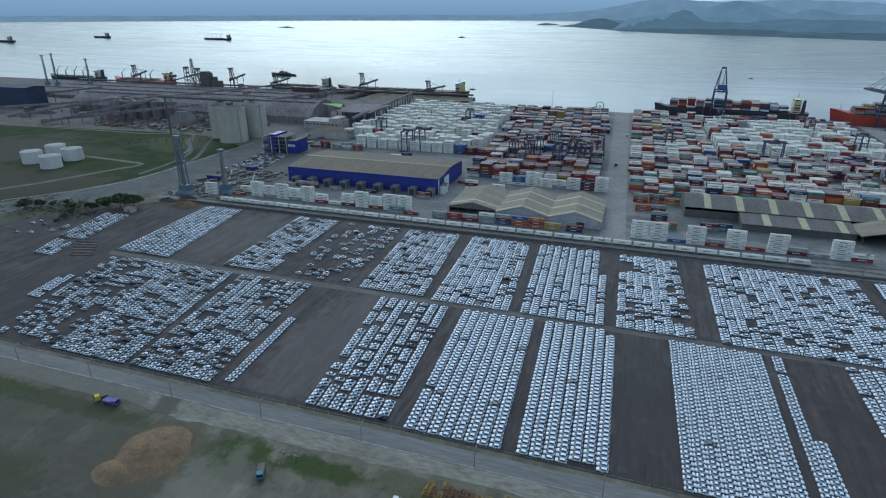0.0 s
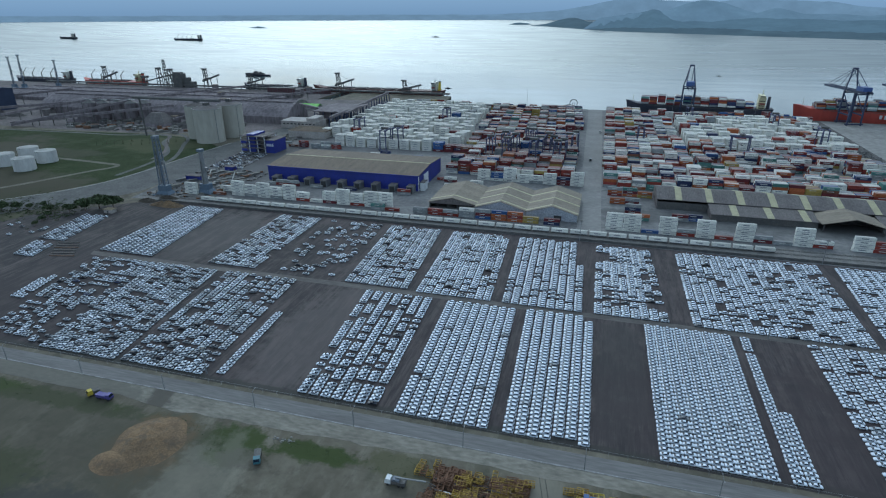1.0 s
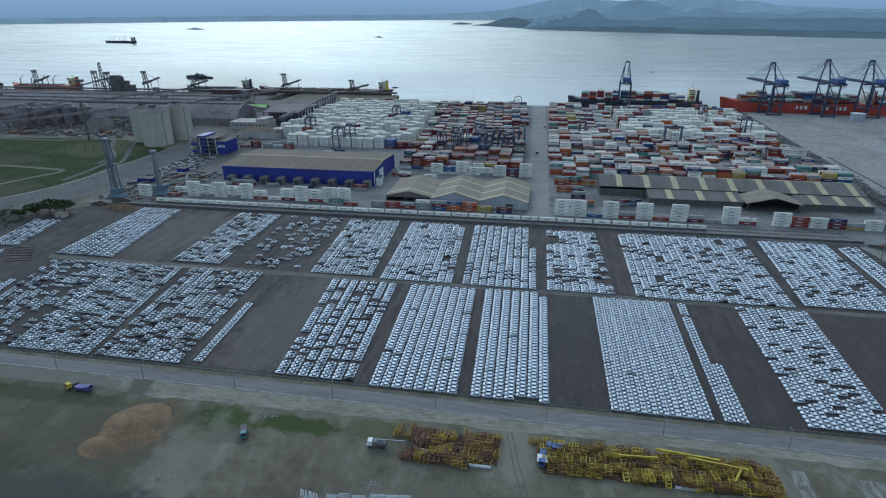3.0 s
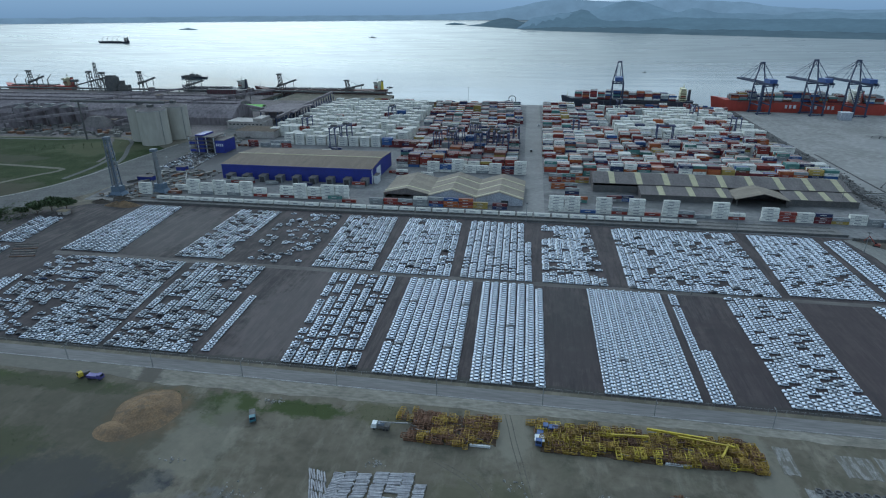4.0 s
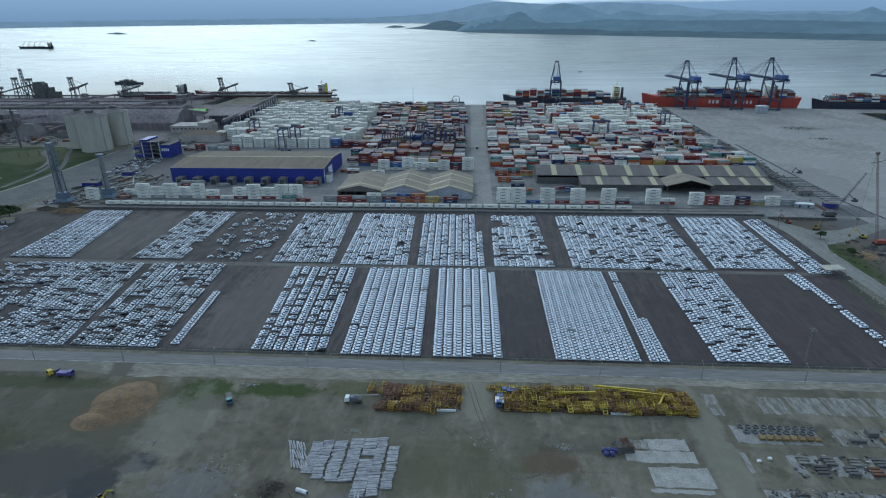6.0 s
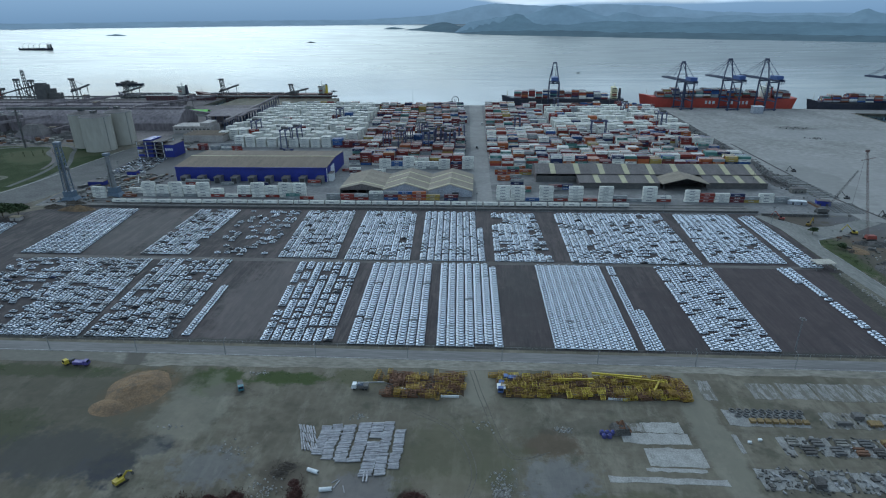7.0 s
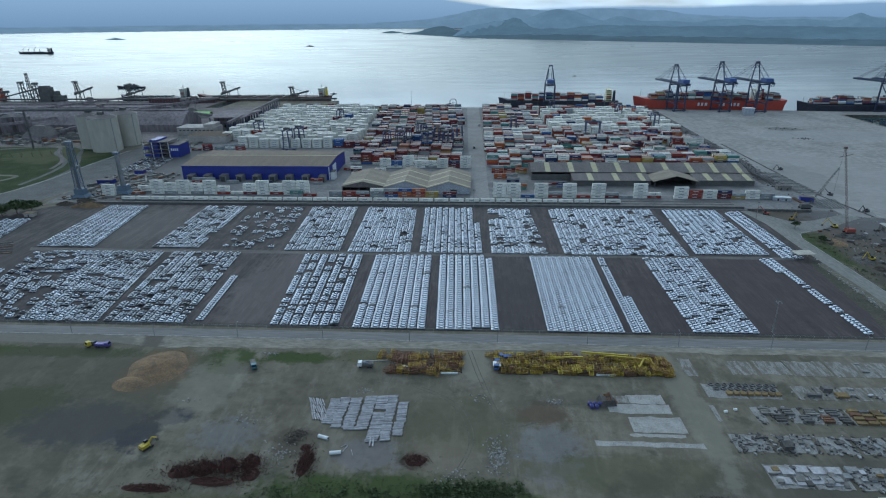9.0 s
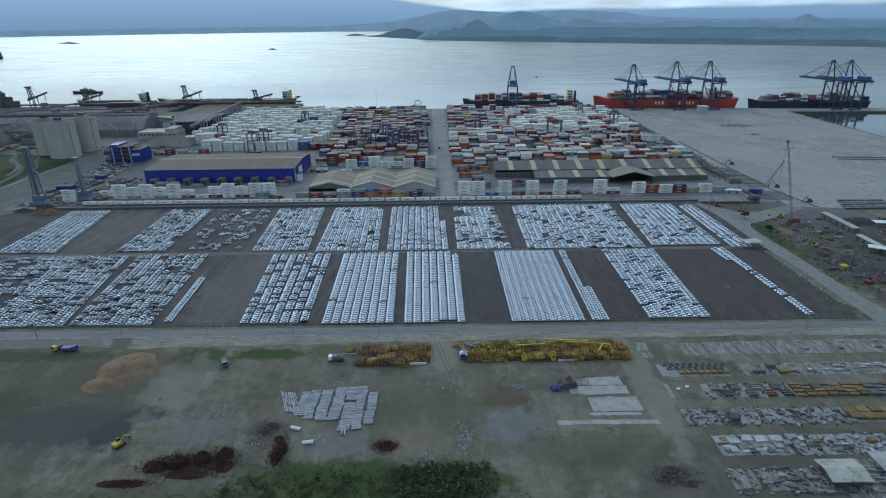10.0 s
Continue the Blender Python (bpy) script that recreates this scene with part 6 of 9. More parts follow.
def rtg(x, y, turn=0):
    c = thing("yard_gantry_crane", x, y, 0.1, "dark rubber-tyred yard gantry crane over the stacks", "crane", "yard gantry cranes", turn=turn)
    for sx in (-4, 4):
        for sy in (-9.5, 9.5):
            part("leg", Geo().beam((sx, sy, 1), (sx * 0.8, sy, 25), 1.15), M_RTG, c)
        part("girder", Geo().box(sx * 0.8 - 0.6, -11.5, 23.6, sx * 0.8 + 0.6, 11.5, 25.4), M_RTG, c)
    for sy in (-9.5, 9.5):
        part("sill_beam", Geo().box(-6, sy - 0.5, 0.9, 6, sy + 0.5, 2.0), M_STEELB, c)
        for sx in (-4.5, 4.5):
            part("wheel", Geo().rod((sx, sy - 0.4, 0.8), (sx, sy + 0.4, 0.8), 0.8, 0.8, 10), M_TYRE, c)
    part("trolley", Geo().box(-4, -3, 25.4, 4, 1, 27.6), M_STEELD, c)
    part("spreader", Geo().box(-6, -2, 15, 6, 0, 15.8), M_STEELD, c)


for x, y in ((8, 462), (22, 468), (34, 455), (44, 500), (-35, 480), (-180, 465), (-28, 448), (2, 447), (28, 446), (38, 487), (-10, 508), (226, 528), (196, 742), (300, 700), (-150, 640), (-242, 530), (-47, 452), (-22, 470), (-5, 505), (15, 485), (-170, 482), (120, 560), (330, 600)):
    rtg(x, y, 90 if x in (226,) else 0)


def sts(x, y, turn, k=1.0, label="tall blue ship-to-shore container crane"):
    """A quay crane: its boom reaches along +y over the water."""
    c = thing("quay_crane", x, y, 0.05, label, "crane", "quay container cranes", turn=turn)
    hp, apex, w, gd = 48 * k, 80 * k, 9.5, 14.0
    for sx in (-w, w):
        for sy in (-gd, gd):
            part("leg", Geo().beam((sx, sy, 0), (sx * 0.92, sy * (0.95 if sy < 0 else 1.0), hp), 1.9), M_STEELB, c)
        part("portal_beam", Geo().beam((sx, -gd, 15), (sx, gd, 15), 1.8), M_STEELB, c)
        part("diagonal_brace", Geo().beam((sx, -gd, 16), (sx * 0.95, gd, hp - 2), 1.0), M_STEELB, c)
        part("mast", Geo().beam((sx * 0.9, gd, hp), (sx * 0.28, gd + 2, apex), 1.5), M_STEELB, c)
        part("back_stay", Geo().beam((sx * 0.28, gd + 2, apex), (sx * 0.6, -gd - 8, hp + 3), 0.7), M_STEELB, c)
        part("fore_stay", Geo().beam((sx * 0.28, gd + 2, apex), (sx * 0.4, gd + 60, hp + 3), 0.55), M_STEELB, c)
        part("inner_stay", Geo().beam((sx * 0.28, gd + 2, apex), (sx * 0.4, gd + 26, hp + 3), 0.55), M_STEELB, c)
        part("girder", Geo().box(sx * 0.42 - 0.9, -gd - 18, hp, sx * 0.42 + 0.9, gd + 66, hp + 3), M_STEELB, c)
    for sy in (-gd, gd):
        part("cross_beam", Geo().beam((-w, sy, hp - 2), (w, sy, hp - 2), 1.8), M_STEELB, c)
        part("sill_beam", Geo().beam((-w - 3, sy, 2.2), (w + 3, sy, 2.2), 1.8), M_STEELB, c)
    part("mast_head", Geo().box(-3.4, gd + 0.5, apex - 1, 3.4, gd + 3.5, apex + 1.5), M_STEELB, c)
    part("machinery_house", Geo().box(-6, -gd - 12, hp + 3.1, 6, -gd + 6, hp + 9), M_CRANEH, c, "blue machinery house")
    part("trolley_cab", Geo().box(-2, gd + 6, hp - 4, 2, gd + 10, hp - 0.2), M_WHITE, c)
    part("festoon_frame", Geo().lattice((0, -gd - 17, hp - 3), (0, -gd - 20, hp + 4), 5, 5, 2, 0.4), M_STEELB, c)


M_CRANEH = mat("crane_blue_panel", (0.05, 0.09, 0.26), (0.06, 0.10, 0.22), 0.1, 0.5)
sts(201, 822, -5.4, 0.95)
sts(425, 800, 10, 0.97)
sts(501, 793, 10, 1.03)
sts(560, 788, 10, 1.03)
sts(771, 768, 12, 1.03)
sts(801, 765, 12, 1.03)
reach = thing("loading_arch_crane", 22, 836, 0.05, "small dark jib crane on the quay edge", "crane")
part("tower", Geo().lattice((0, 0, 0), (0, 0, 12), 4, 3, 4, 0.4), M_STEELD, reach)
part("arch", Geo().rod((-6, 0, 8), (-6, 0, 14), 0.7).rod((6, 0, 0), (6, 0, 14), 0.7).rod((-6, 0, 14), (-3, 0, 17), 0.7).rod((6, 0, 14), (3, 0, 17), 0.7).rod((-3, 0, 17), (3, 0, 17), 0.7), M_STEELD, reach)
part("boom", Geo().beam((-4, 0, 9), (-22, 0, 6), 1.2), M_STEELD, reach)


M_MAROON = mat("maroon_sheet", (0.105, 0.042, 0.050), (0.070, 0.036, 0.042), 0.12, 0.75, fine=0.3)


def shiploader(x, y, h, d=1):
    s = thing("shiploader", x, y, 0.05, "dark steel grain shiploader with an inclined boom", "ship loader", "shiploaders on the bulk quay")
    for sx in (-6, 6):
        for sy in (-6, 6):
            part("leg", Geo().beam((sx, sy, 0), (sx * 0.8, sy * 0.8, h * 0.45), 1.3), M_STEELD, s)
    part("platform", Geo().box(-7, -7, h * 0.45, 7, 7, h * 0.45 + 2), M_STEELD, s)
    part("tower", Geo().lattice((-2, 0, h * 0.45), (-5, 0, h), 7, 5, 4, 1.1), M_STEELD, s)
    part("tower_head", Geo().box(-10, -4, h - 1, 0, 4, h + 1.4), M_STEELD, s)
    part("boom", Geo().beam((-12 * d, 0, h * 0.36), (32 * d, 0, h * 0.72), 3.6), M_STEELD, s)
    part("boom_leg", Geo().beam((26 * d, 0, h * 0.3), (26 * d, 0, h * 0.66), 1.0), M_STEELD, s)
    part("stay", Geo().beam((-5, 0, h), (22 * d, 0, h * 0.66), 0.5), M_STEELD, s)


for x, h in ((-1068, 41), (-792, 41), (-678, 34), (-467, 39), (-320, 28)):
    shiploader(x, 950, h)
ship_tower = thing("grain_tower", -912, 950, 0.05, "tall dark grain elevator tower with conveyors", "elevator tower")
part("tower", Geo().lattice((10, 0, 0), (10, 0, 60), 7, 3.5, 9, 0.9), M_STEELD, ship_tower)
for x, h in ((-8, 40), (24, 38)):
    part("side_tower", Geo().lattice((x, 0, 0), (x, 0, h), 9, 7, 5, 1.0).box(x - 5, -4, h - 2, x + 5, 4, h + 2), M_STEELD, ship_tower)
part("elevator_house", Geo().box(34, -8, 0, 58, 8, 30).box(36, -6, 30, 54, 6, 33), M_STEELD, ship_tower)
part("far_house", Geo().box(62, -6, 0, 86, 6, 13).box(66, -4, 13, 74, 4, 22), M_STEELD, ship_tower)
part("spout_mast", Geo().lattice((-50, 0, 0), (-50, 0, 21), 9, 7, 4, 0.9).box(-56, -5, 18, -42, 5, 23), M_STEELD, ship_tower)
part("bridge", Geo().beam((-50, 0, 10), (34, 0, 29), 2.6), M_STEELD, ship_tower)
part("chute", Geo().beam((-4, 0, 30), (14, 0, 6), 1.8).beam((14, 0, 34), (30, 0, 8), 1.8), M_STEELD, ship_tower)
hall = thing("conveyor_hall", -553, 928, 0.05, "long maroon sheet-clad conveyor hall along the bulk quay", "conveyor")
part("hall_body", Geo().box(-72, -5, 0, 72, 5, 9), M_MAROON, hall)
part("hall_roof", Geo().side([(-73, 9), (73, 9), (73, 9.6), (-73, 9.6)], -5.6, 5.6), M_STEELD, hall)
for i in range(25):
    part("post", Geo().box(-72 + 6 * i - 0.35, -5.5, 0, -72 + 6 * i + 0.35, -5.0, 9), M_STEELD, hall)
jetty = thing("jetty_gallery", 0, 946, 0.05, "long dark conveyor gallery along the bulk quay", "conveyor")
part("gallery", Geo().box(-1250, -3, 3.5, -228, 3, 6.5), M_STEELD, jetty)
for i in range(44):
    part("leg", Geo().box(-1248 + 23.6 * i, -1, 0, -1247 + 23.6 * i, 1, 3.5), M_STEELD, jetty)


# ---- ships ----
def ship(name, x, y, turn, length, beam, deck, hull_m, label, house_at, cargo, tall=14, funnel_m=None, house_m=None, cranes=0, bars=False, z=None):
    s = thing(name, x, y, sea_level(x, y) if z is None else z, label, "ship", "ships in the harbour", turn=turn)
    h, b = length / 2, beam / 2
    st = [(-1.0, 0.02, deck + 5, 0.93), (-0.93, 0.45, deck + 4, 0.9), (-0.84, 0.85, deck + 1, 0.85), (-0.7, 1.0, deck, 0.7), (0.0, 1.0, deck, 0.0), (0.8, 1.0, deck, 0.8), (0.93, 0.95, deck + 0.5, 0.9), (1.0, 0.75, deck + 1, 0.96)]
    g = Geo()
    for px, w, top, foot in st:
        xb = h * (px * 0.96 if abs(px) > 0.9 else px)
        g.v += [(xb, -b * w * 0.8, -3), (xb, b * w * 0.8, -3), (h * px, b * w, top), (h * px, -b * w, top)]
    for i in range(len(st) - 1):
        o = 4 * i
        g.f += [(o, o + 4, o + 7, o + 3), (o + 1, o + 2, o + 6, o + 5), (o + 3, o + 7, o + 6, o + 2), (o, o + 1, o + 5, o + 4)]
        g.m += [0, 0, 0, 0]
    g.f += [(0, 3, 2, 1), (4 * len(st) - 4, 4 * len(st) - 3, 4 * len(st) - 2, 4 * len(st) - 1)]
    g.m += [0, 0]
    hull = part("hull", g, hull_m, s)
    part("rubbing_strake", Geo().box(-h * 0.7, -b - 0.15, deck - 1.6, h * 0.8, -b - 0.01, deck - 1.0), M_STEELD, hull)
    hx = h * house_at
    hm = house_m or M_SHIPW
    core = Geo().box(hx - 5, -b * 0.66, deck, hx + 5, b * 0.66, deck + tall)
    for q in range(5):      # deck plates stand proud of the walls
        z = deck + tall * (q + 1) / 5
        core.box(hx - 6.4 + 0.3 * q, -b * (0.86 - 0.03 * q), z - 0.35, hx + 6.4 - 0.3 * q, b * (0.86 - 0.03 * q), z)
    house = part("superstructure", core, hm, s)
    for q in range(4):
        z = deck + tall * (q + 0.35) / 5
        part("porthole_row", Geo().box(hx - 4.2, -b * 0.66 - 0.08, z, hx + 4.2, -b * 0.66 + 0.02, z + tall * 0.06), M_GLASS, house)
    part("lifeboat", Geo().frustum((hx - 3.5, -b * 0.9, hx + 3.5, -b * 0.74), deck + tall * 0.42, (hx - 4, -b * 0.92, hx + 4, -b * 0.72), deck + tall * 0.42 + 2.2), P_EXR, house, "orange lifeboat")
    part("bridge_deck", Geo().box(hx - 4.6, -b, deck + tall + 0.01, hx + 3.2, b, deck + tall + 3.2), hm, house)
    part("window_strip", Geo().box(hx - 4.7, -b - 0.06, deck + tall + 1.3, hx + 2.6, -b + 0.05, deck + tall + 2.5), M_GLASS, house)
    part("mast", Geo().lattice((hx, 0, deck + tall + 3.5), (hx, 0, deck + tall + 11), 1.6, 0.8, 4, 0.25), hm, house)
    part("funnel", Geo().frustum((hx + 7.5, -3, hx + 12.5, 3), deck, (hx + 8.4, -2.2, hx + 12, 2.2), deck + 17), funnel_m or hull_m, s)
    part("funnel_cap", Geo().frustum((hx + 8.2, -2.4, hx + 12.2, 2.4), deck + 17.02, (hx + 8.6, -2.0, hx + 12, 2.0), deck + 19), M_STEELD, s)
    part("fore_mast", Geo().rod((-h * 0.9, 0, deck + 3), (-h * 0.9, 0, deck + 14), 0.5, 0.3, 6), hm, s)
    for k in range(cranes):
        cx = -h * 0.72 + k * h * 1.3 / max(1, cranes)
        cr = part("deck_crane", Geo().rod((cx, 0, deck), (cx, 0, deck + 14), 1.3, 1.1, 8), M_CRANEY, s)
        part("crane_jib", Geo().beam((cx, 0, deck + 12), (cx + 14, 0, deck + 25), 0.9), M_CRANEY, cr)
    if cargo == "boxes":
        bays = Geo()
        xx = -h * 0.78
        while xx < h * 0.9:
            if abs(xx + 6 - hx - 2) > 15:
                top = rnd.randint(3, 5)
                for r in range(int(beam / 2.6)):
                    for k in range(max(1, top - rnd.choice((0, 0, 1)))):
                        c = pick(MIX_SHIP)
                        bays.stamp(FAR_BOX, xx + 6, -b + 1.5 + r * 2.5, deck + 1.2 + k * (CH + 0.02), 0, [c, c])
            xx += 13.2
        ob = part("container_bay", bays, BOXES, s, "stowed containers in many colours")
        tagged(ob, kind="stuff")
    else:
        for k in range(6):
            cx = -h * 0.75 + k * h * 1.3 / 6
            part("hatch", Geo().box(cx, -b * 0.6, deck, cx + h * 0.17, b * 0.6, deck + 2.2), M_STEELD, s)
    if bars:
        for i, wd in enumerate((4.5, 4.5, 5.5, 0, 0, 0, 4.5, 4.5, 0, 4.5, 4.5, 4.5)):
            if wd:
                xx = -20 + i * 6.2
                part("lettering_bar", Geo().box(xx, -b - 0.2, deck - 10, xx + wd * 0.75, -b - 0.02, deck - 4.5), M_WHITE, hull, "plain white lettering bar")
    return s


P_EXR = mat("dull_red_machine_paint", (0.26, 0.05, 0.035), (0.18, 0.05, 0.035), 0.6, 0.6)
M_SHIPW = mat("ship_white_paint", (0.62, 0.62, 0.56), (0.50, 0.50, 0.45), 0.1, 0.6)
M_SHIPY = mat("ship_cream_paint", (0.58, 0.55, 0.36), (0.48, 0.45, 0.30), 0.1, 0.6)
M_FUNNEL = mat("yellow_funnel_paint", (0.62, 0.48, 0.05), (0.5, 0.4, 0.05), 0.1, 0.6)
M_CRANEY = mat("dull_deck_crane_paint", (0.20, 0.19, 0.15), (0.14, 0.13, 0.11), 0.2, 0.7)
HULL_RED = mat("red_hull_paint", (0.40, 0.065, 0.045), (0.30, 0.052, 0.040), 0.03, 0.55, fine=0.1, stretch=(1, 1, 0.3))
HULL_DARK = mat("dark_hull_paint", (0.03, 0.035, 0.055), (0.045, 0.045, 0.06), 0.03, 0.6)
HULL_BROWN = mat("rust_red_hull_paint", (0.10, 0.035, 0.03), (0.07, 0.035, 0.03), 0.03, 0.7)
ship("container_ship", 220, 853, -5.4, 224, 27, 15, HULL_DARK, "dark-hulled container ship with a cream bridge moored at the quay", 0.84, "boxes", 18, house_m=M_SHIPY)
ship("container_ship", 492, 834, -5.4, 266, 34, 19, HULL_RED, "large red-hulled container ship moored at the quay", 0.62, "boxes", 16, bars=True)
ship("container_ship", 751, 808, -5.4, 214, 28, 13, HULL_DARK, "dark-hulled container ship moored beneath two cranes", 0.55, "boxes")
ship("bulk_carrier", -398, 985, 0, 300, 30, 9, HULL_BROWN, "rust-red bulk carrier with a white bridge and yellow funnel", 0.86, "hatches", funnel_m=M_FUNNEL)
ship("bulk_carrier", -652, 1000, 0, 160, 26, 7, HULL_DARK, "dark bulk carrier with a white bridge behind the bulk quay", 0.84, "hatches")
ship("bulk_carrier", -1085, 985, 0, 180, 28, 9, HULL_RED, "red bulk carrier with deck cranes at the grain quay", 0.86, "hatches", cranes=4, house_m=M_SHIPY)
ship("bulk_carrier", -1300, 985, 0, 180, 28, 9, HULL_DARK, "dark bulk carrier with deck cranes at the grain quay", 0.86, "hatches", cranes=4)
ship("bulk_carrier", -2010, 2440, 10, 150, 24, 7, HULL_DARK, "dark bulk carrier at anchor in the bay", 0.82, "hatches", cranes=4)
ship("bulk_carrier", -2570, 2250, 12, 90, 18, 6, HULL_DARK, "dark small freighter at anchor in the bay", 0.6, "hatches")
ship("bulk_carrier", -2720, 1840, 20, 110, 20, 6, HULL_DARK, "dark small freighter at anchor in the bay", 0.6, "hatches")


def launch(x, y, length, label, turn=0):
    b = thing("work_boat", x, y, sea_level(x, y), label, "boat", "boats in the bay", turn=turn)
    h, w, d = length / 2, length * 0.075, length * 0.045
    st = [(-1.0, 0.06, 1.7), (-0.8, 0.55, 1.45), (-0.5, 0.9, 1.2), (0.0, 1.0, 1.05), (0.6, 0.95, 1.0), (1.0, 0.8, 1.0)]
    g = Geo()
    for px, k, top in st:
        g.v += [(h * px * 0.95, -w * k * 0.6, -1), (h * px * 0.95, w * k * 0.6, -1), (h * px, w * k, d * top), (h * px, -w * k, d * top)]
    for i in range(len(st) - 1):
        o = 4 * i
        g.f += [(o, o + 4, o + 7, o + 3), (o + 1, o + 2, o + 6, o + 5), (o + 3, o + 7, o + 6, o + 2), (o, o + 1, o + 5, o + 4)]
        g.m += [0, 0, 0, 0]
    g.f += [(0, 3, 2, 1), (len(g.v) - 4, len(g.v) - 3, len(g.v) - 2, len(g.v) - 1)]
    g.m += [0, 0]
    part("hull", g, HULL_DARK, b)
    part("deckhouse", Geo().frustum((-h * 0.45, -w * 0.8, h * 0.55, w * 0.8), d, (-h * 0.38, -w * 0.7, h * 0.5, w * 0.7), d * 2.0), M_STEELD, b)
    part("bridge", Geo().frustum((-h * 0.3, -w * 0.6, h * 0.05, w * 0.6), d * 2.0, (-h * 0.22, -w * 0.5, h * 0.03, w * 0.5), d * 3.2), M_STEELD, b)
    part("funnel", Geo().frustum((h * 0.18, -w * 0.3, h * 0.34, w * 0.3), d * 2.0, (h * 0.2, -w * 0.25, h * 0.32, w * 0.25), d * 3.0), M_STEELD, b)
    part("mast", Geo().rod((-h * 0.08, 0, d * 3.2), (-h * 0.08, 0, d * 5.2), length * 0.008, length * 0.004, 6), M_STEELD, b)


launch(-858, 1252, 78, "grey patrol ship under way in the bay")
launch(-272, 1100, 16, "small work boat near the quay")
launch(-872, 3060, 45, "small dark vessel out in the bay")
launch(360, 1530, 14, "small sailing boat out in the bay")
launch(-20, 856, 30, "cream harbour tug at the quay")


# ---- plants ----
def leaf_clump(g, x, y, z, r, n, seed_r):
    """A clump of small leaf cards round a point."""
    for _ in range(n):
        d = Vector((seed_r.gauss(0, 1), seed_r.gauss(0, 1), abs(seed_r.gauss(0, 0.8)))).normalized() * r * seed_r.uniform(0.55, 1.05)
        s = r * seed_r.uniform(0.14, 0.30)
        u = Vector((seed_r.uniform(-1, 1), seed_r.uniform(-1, 1), seed_r.uniform(-0.5, 0.5))).normalized() * s
        w = Vector((seed_r.uniform(-1, 1), seed_r.uniform(-1, 1), seed_r.uniform(0.1, 1))).normalized() * s
        c = Vector((x, y, z)) + Vector((d.x, d.y, d.z * 0.75))
        g.add([c - u, c - w * 0.7, c + u, c + w], [(0, 1, 2, 3)])


def tree(x, y, h, spread, seed):
    r = random.Random(seed)
    t = thing("tree", x, y, 0.0, "dark green broad-crowned tree with uneven foliage", "tree", "trees beside the access road")
    tr = Geo().rod((0, 0, 0), (r.uniform(-0.4, 0.4), r.uniform(-0.4, 0.4), h * 0.5), h * 0.045, h * 0.025, 8)
    crown = Geo()
    for k in range(7):
        a = k * 2.4
        tip = (math.cos(a) * spread * r.uniform(0.3, 0.8), math.sin(a) * spread * r.uniform(0.3, 0.8), h * r.uniform(0.5, 0.9))
        tr.rod((0, 0, h * 0.38), tip, h * 0.018, h * 0.006, 5)
        leaf_clump(crown, *tip, spread * r.uniform(0.35, 0.6), 150, r)
    leaf_clump(crown, 0, 0, h * 0.7, spread * 0.8, 260, r)
    part("trunk", tr, M_BARK, t)
    part("crown", crown, M_LEAF, t)


for i, (x, y, h, s) in enumerate(((-336, 187, 10, 9), (-326, 192, 9, 8), (-344, 180, 9, 7.5), (-352, 172, 7, 5), (-409, 158, 8, 6), (-402, 166, 6, 4.5), (-395, 172, 4, 3), (-388, 179, 4, 3), (-372, 170, 5, 4), (-356, 150, 4, 3),
                                  (-352, 140, 3.5, 2.5), (-362, 160, 4, 3), (318, 170, 5, 3), (322, 140, 4, 3))):
    tree(x, y, h, s, 100 + i)

sap_r = random.Random(12)
for i in range(30):     # young trees planted in loose rows
    x, y = -556 + 3.6 * i + sap_r.uniform(-1.5, 1.5), 388 + 1.1 * i + (i % 3) * 11 + sap_r.uniform(-2, 2)
    sp = thing("sapling", x, y, 0.05, "slim dark young tree planted in the grass field", "young tree", "young trees in the field")
    h = sap_r.uniform(3.5, 5.5)
    leaf = Geo()
    for k in range(4):
        leaf_clump(leaf, sap_r.uniform(-0.3, 0.3), sap_r.uniform(-0.3, 0.3), h * (0.35 + 0.17 * k), 0.95 - 0.15 * k, 26, sap_r)
    part("trunk", Geo().rod((0, 0, 0), (0, 0, h * 0.8), 0.09, 0.04, 5), M_BARK, sp)
    part("crown", leaf, M_LEAF, sp)
bush_r = random.Random(5)
bushes = Geo()
for _ in range(1500):
    x, y = bush_r.uniform(-60, 100), bush_r.uniform(-175, -113)
    if y > -119 and not (-14 < x < 84 and y < -111 - abs(x - 38) * 0.10):
        continue
    leaf_clump(bushes, x, y, 0.05, bush_r.uniform(0.35, 1.1), 16, bush_r)
for _ in range(2300):
    x, y = bush_r.uniform(-34, 88), bush_r.uniform(-130, -106.5)
    lim = -109 - 3.0 * noise.noise((x * 0.07, 3.0, 1.0)) - 0.012 * max(0.0, abs(x - 48) - 32) ** 2
    if y < lim:
        leaf_clump(bushes, x, y, 0.05, bush_r.uniform(0.3, 0.9 if x > 46 else 0.55), 20, bush_r)
for _ in range(150):
    x, y = bush_r.uniform(48, 84), bush_r.uniform(-124, -108)
    leaf_clump(bushes, x, y, 0.5, bush_r.uniform(1.0, 2.4), 46, bush_r)
for _ in range(60):
    leaf_clump(bushes, bush_r.uniform(-14, 48), bush_r.uniform(-126, -113), 0.3, bush_r.uniform(0.8, 1.9), 40, bush_r)
for _ in range(120):
    leaf_clump(bushes, 315 + abs(bush_r.gauss(0, 9)), bush_r.uniform(20, 160), 0.1, bush_r.uniform(0.5, 1.4), 20, bush_r)
for _ in range(420):
    leaf_clump(bushes, bush_r.uniform(-440, -345), bush_r.gauss(172, 16), 0.1, bush_r.uniform(0.6, 1.8), 22, bush_r)
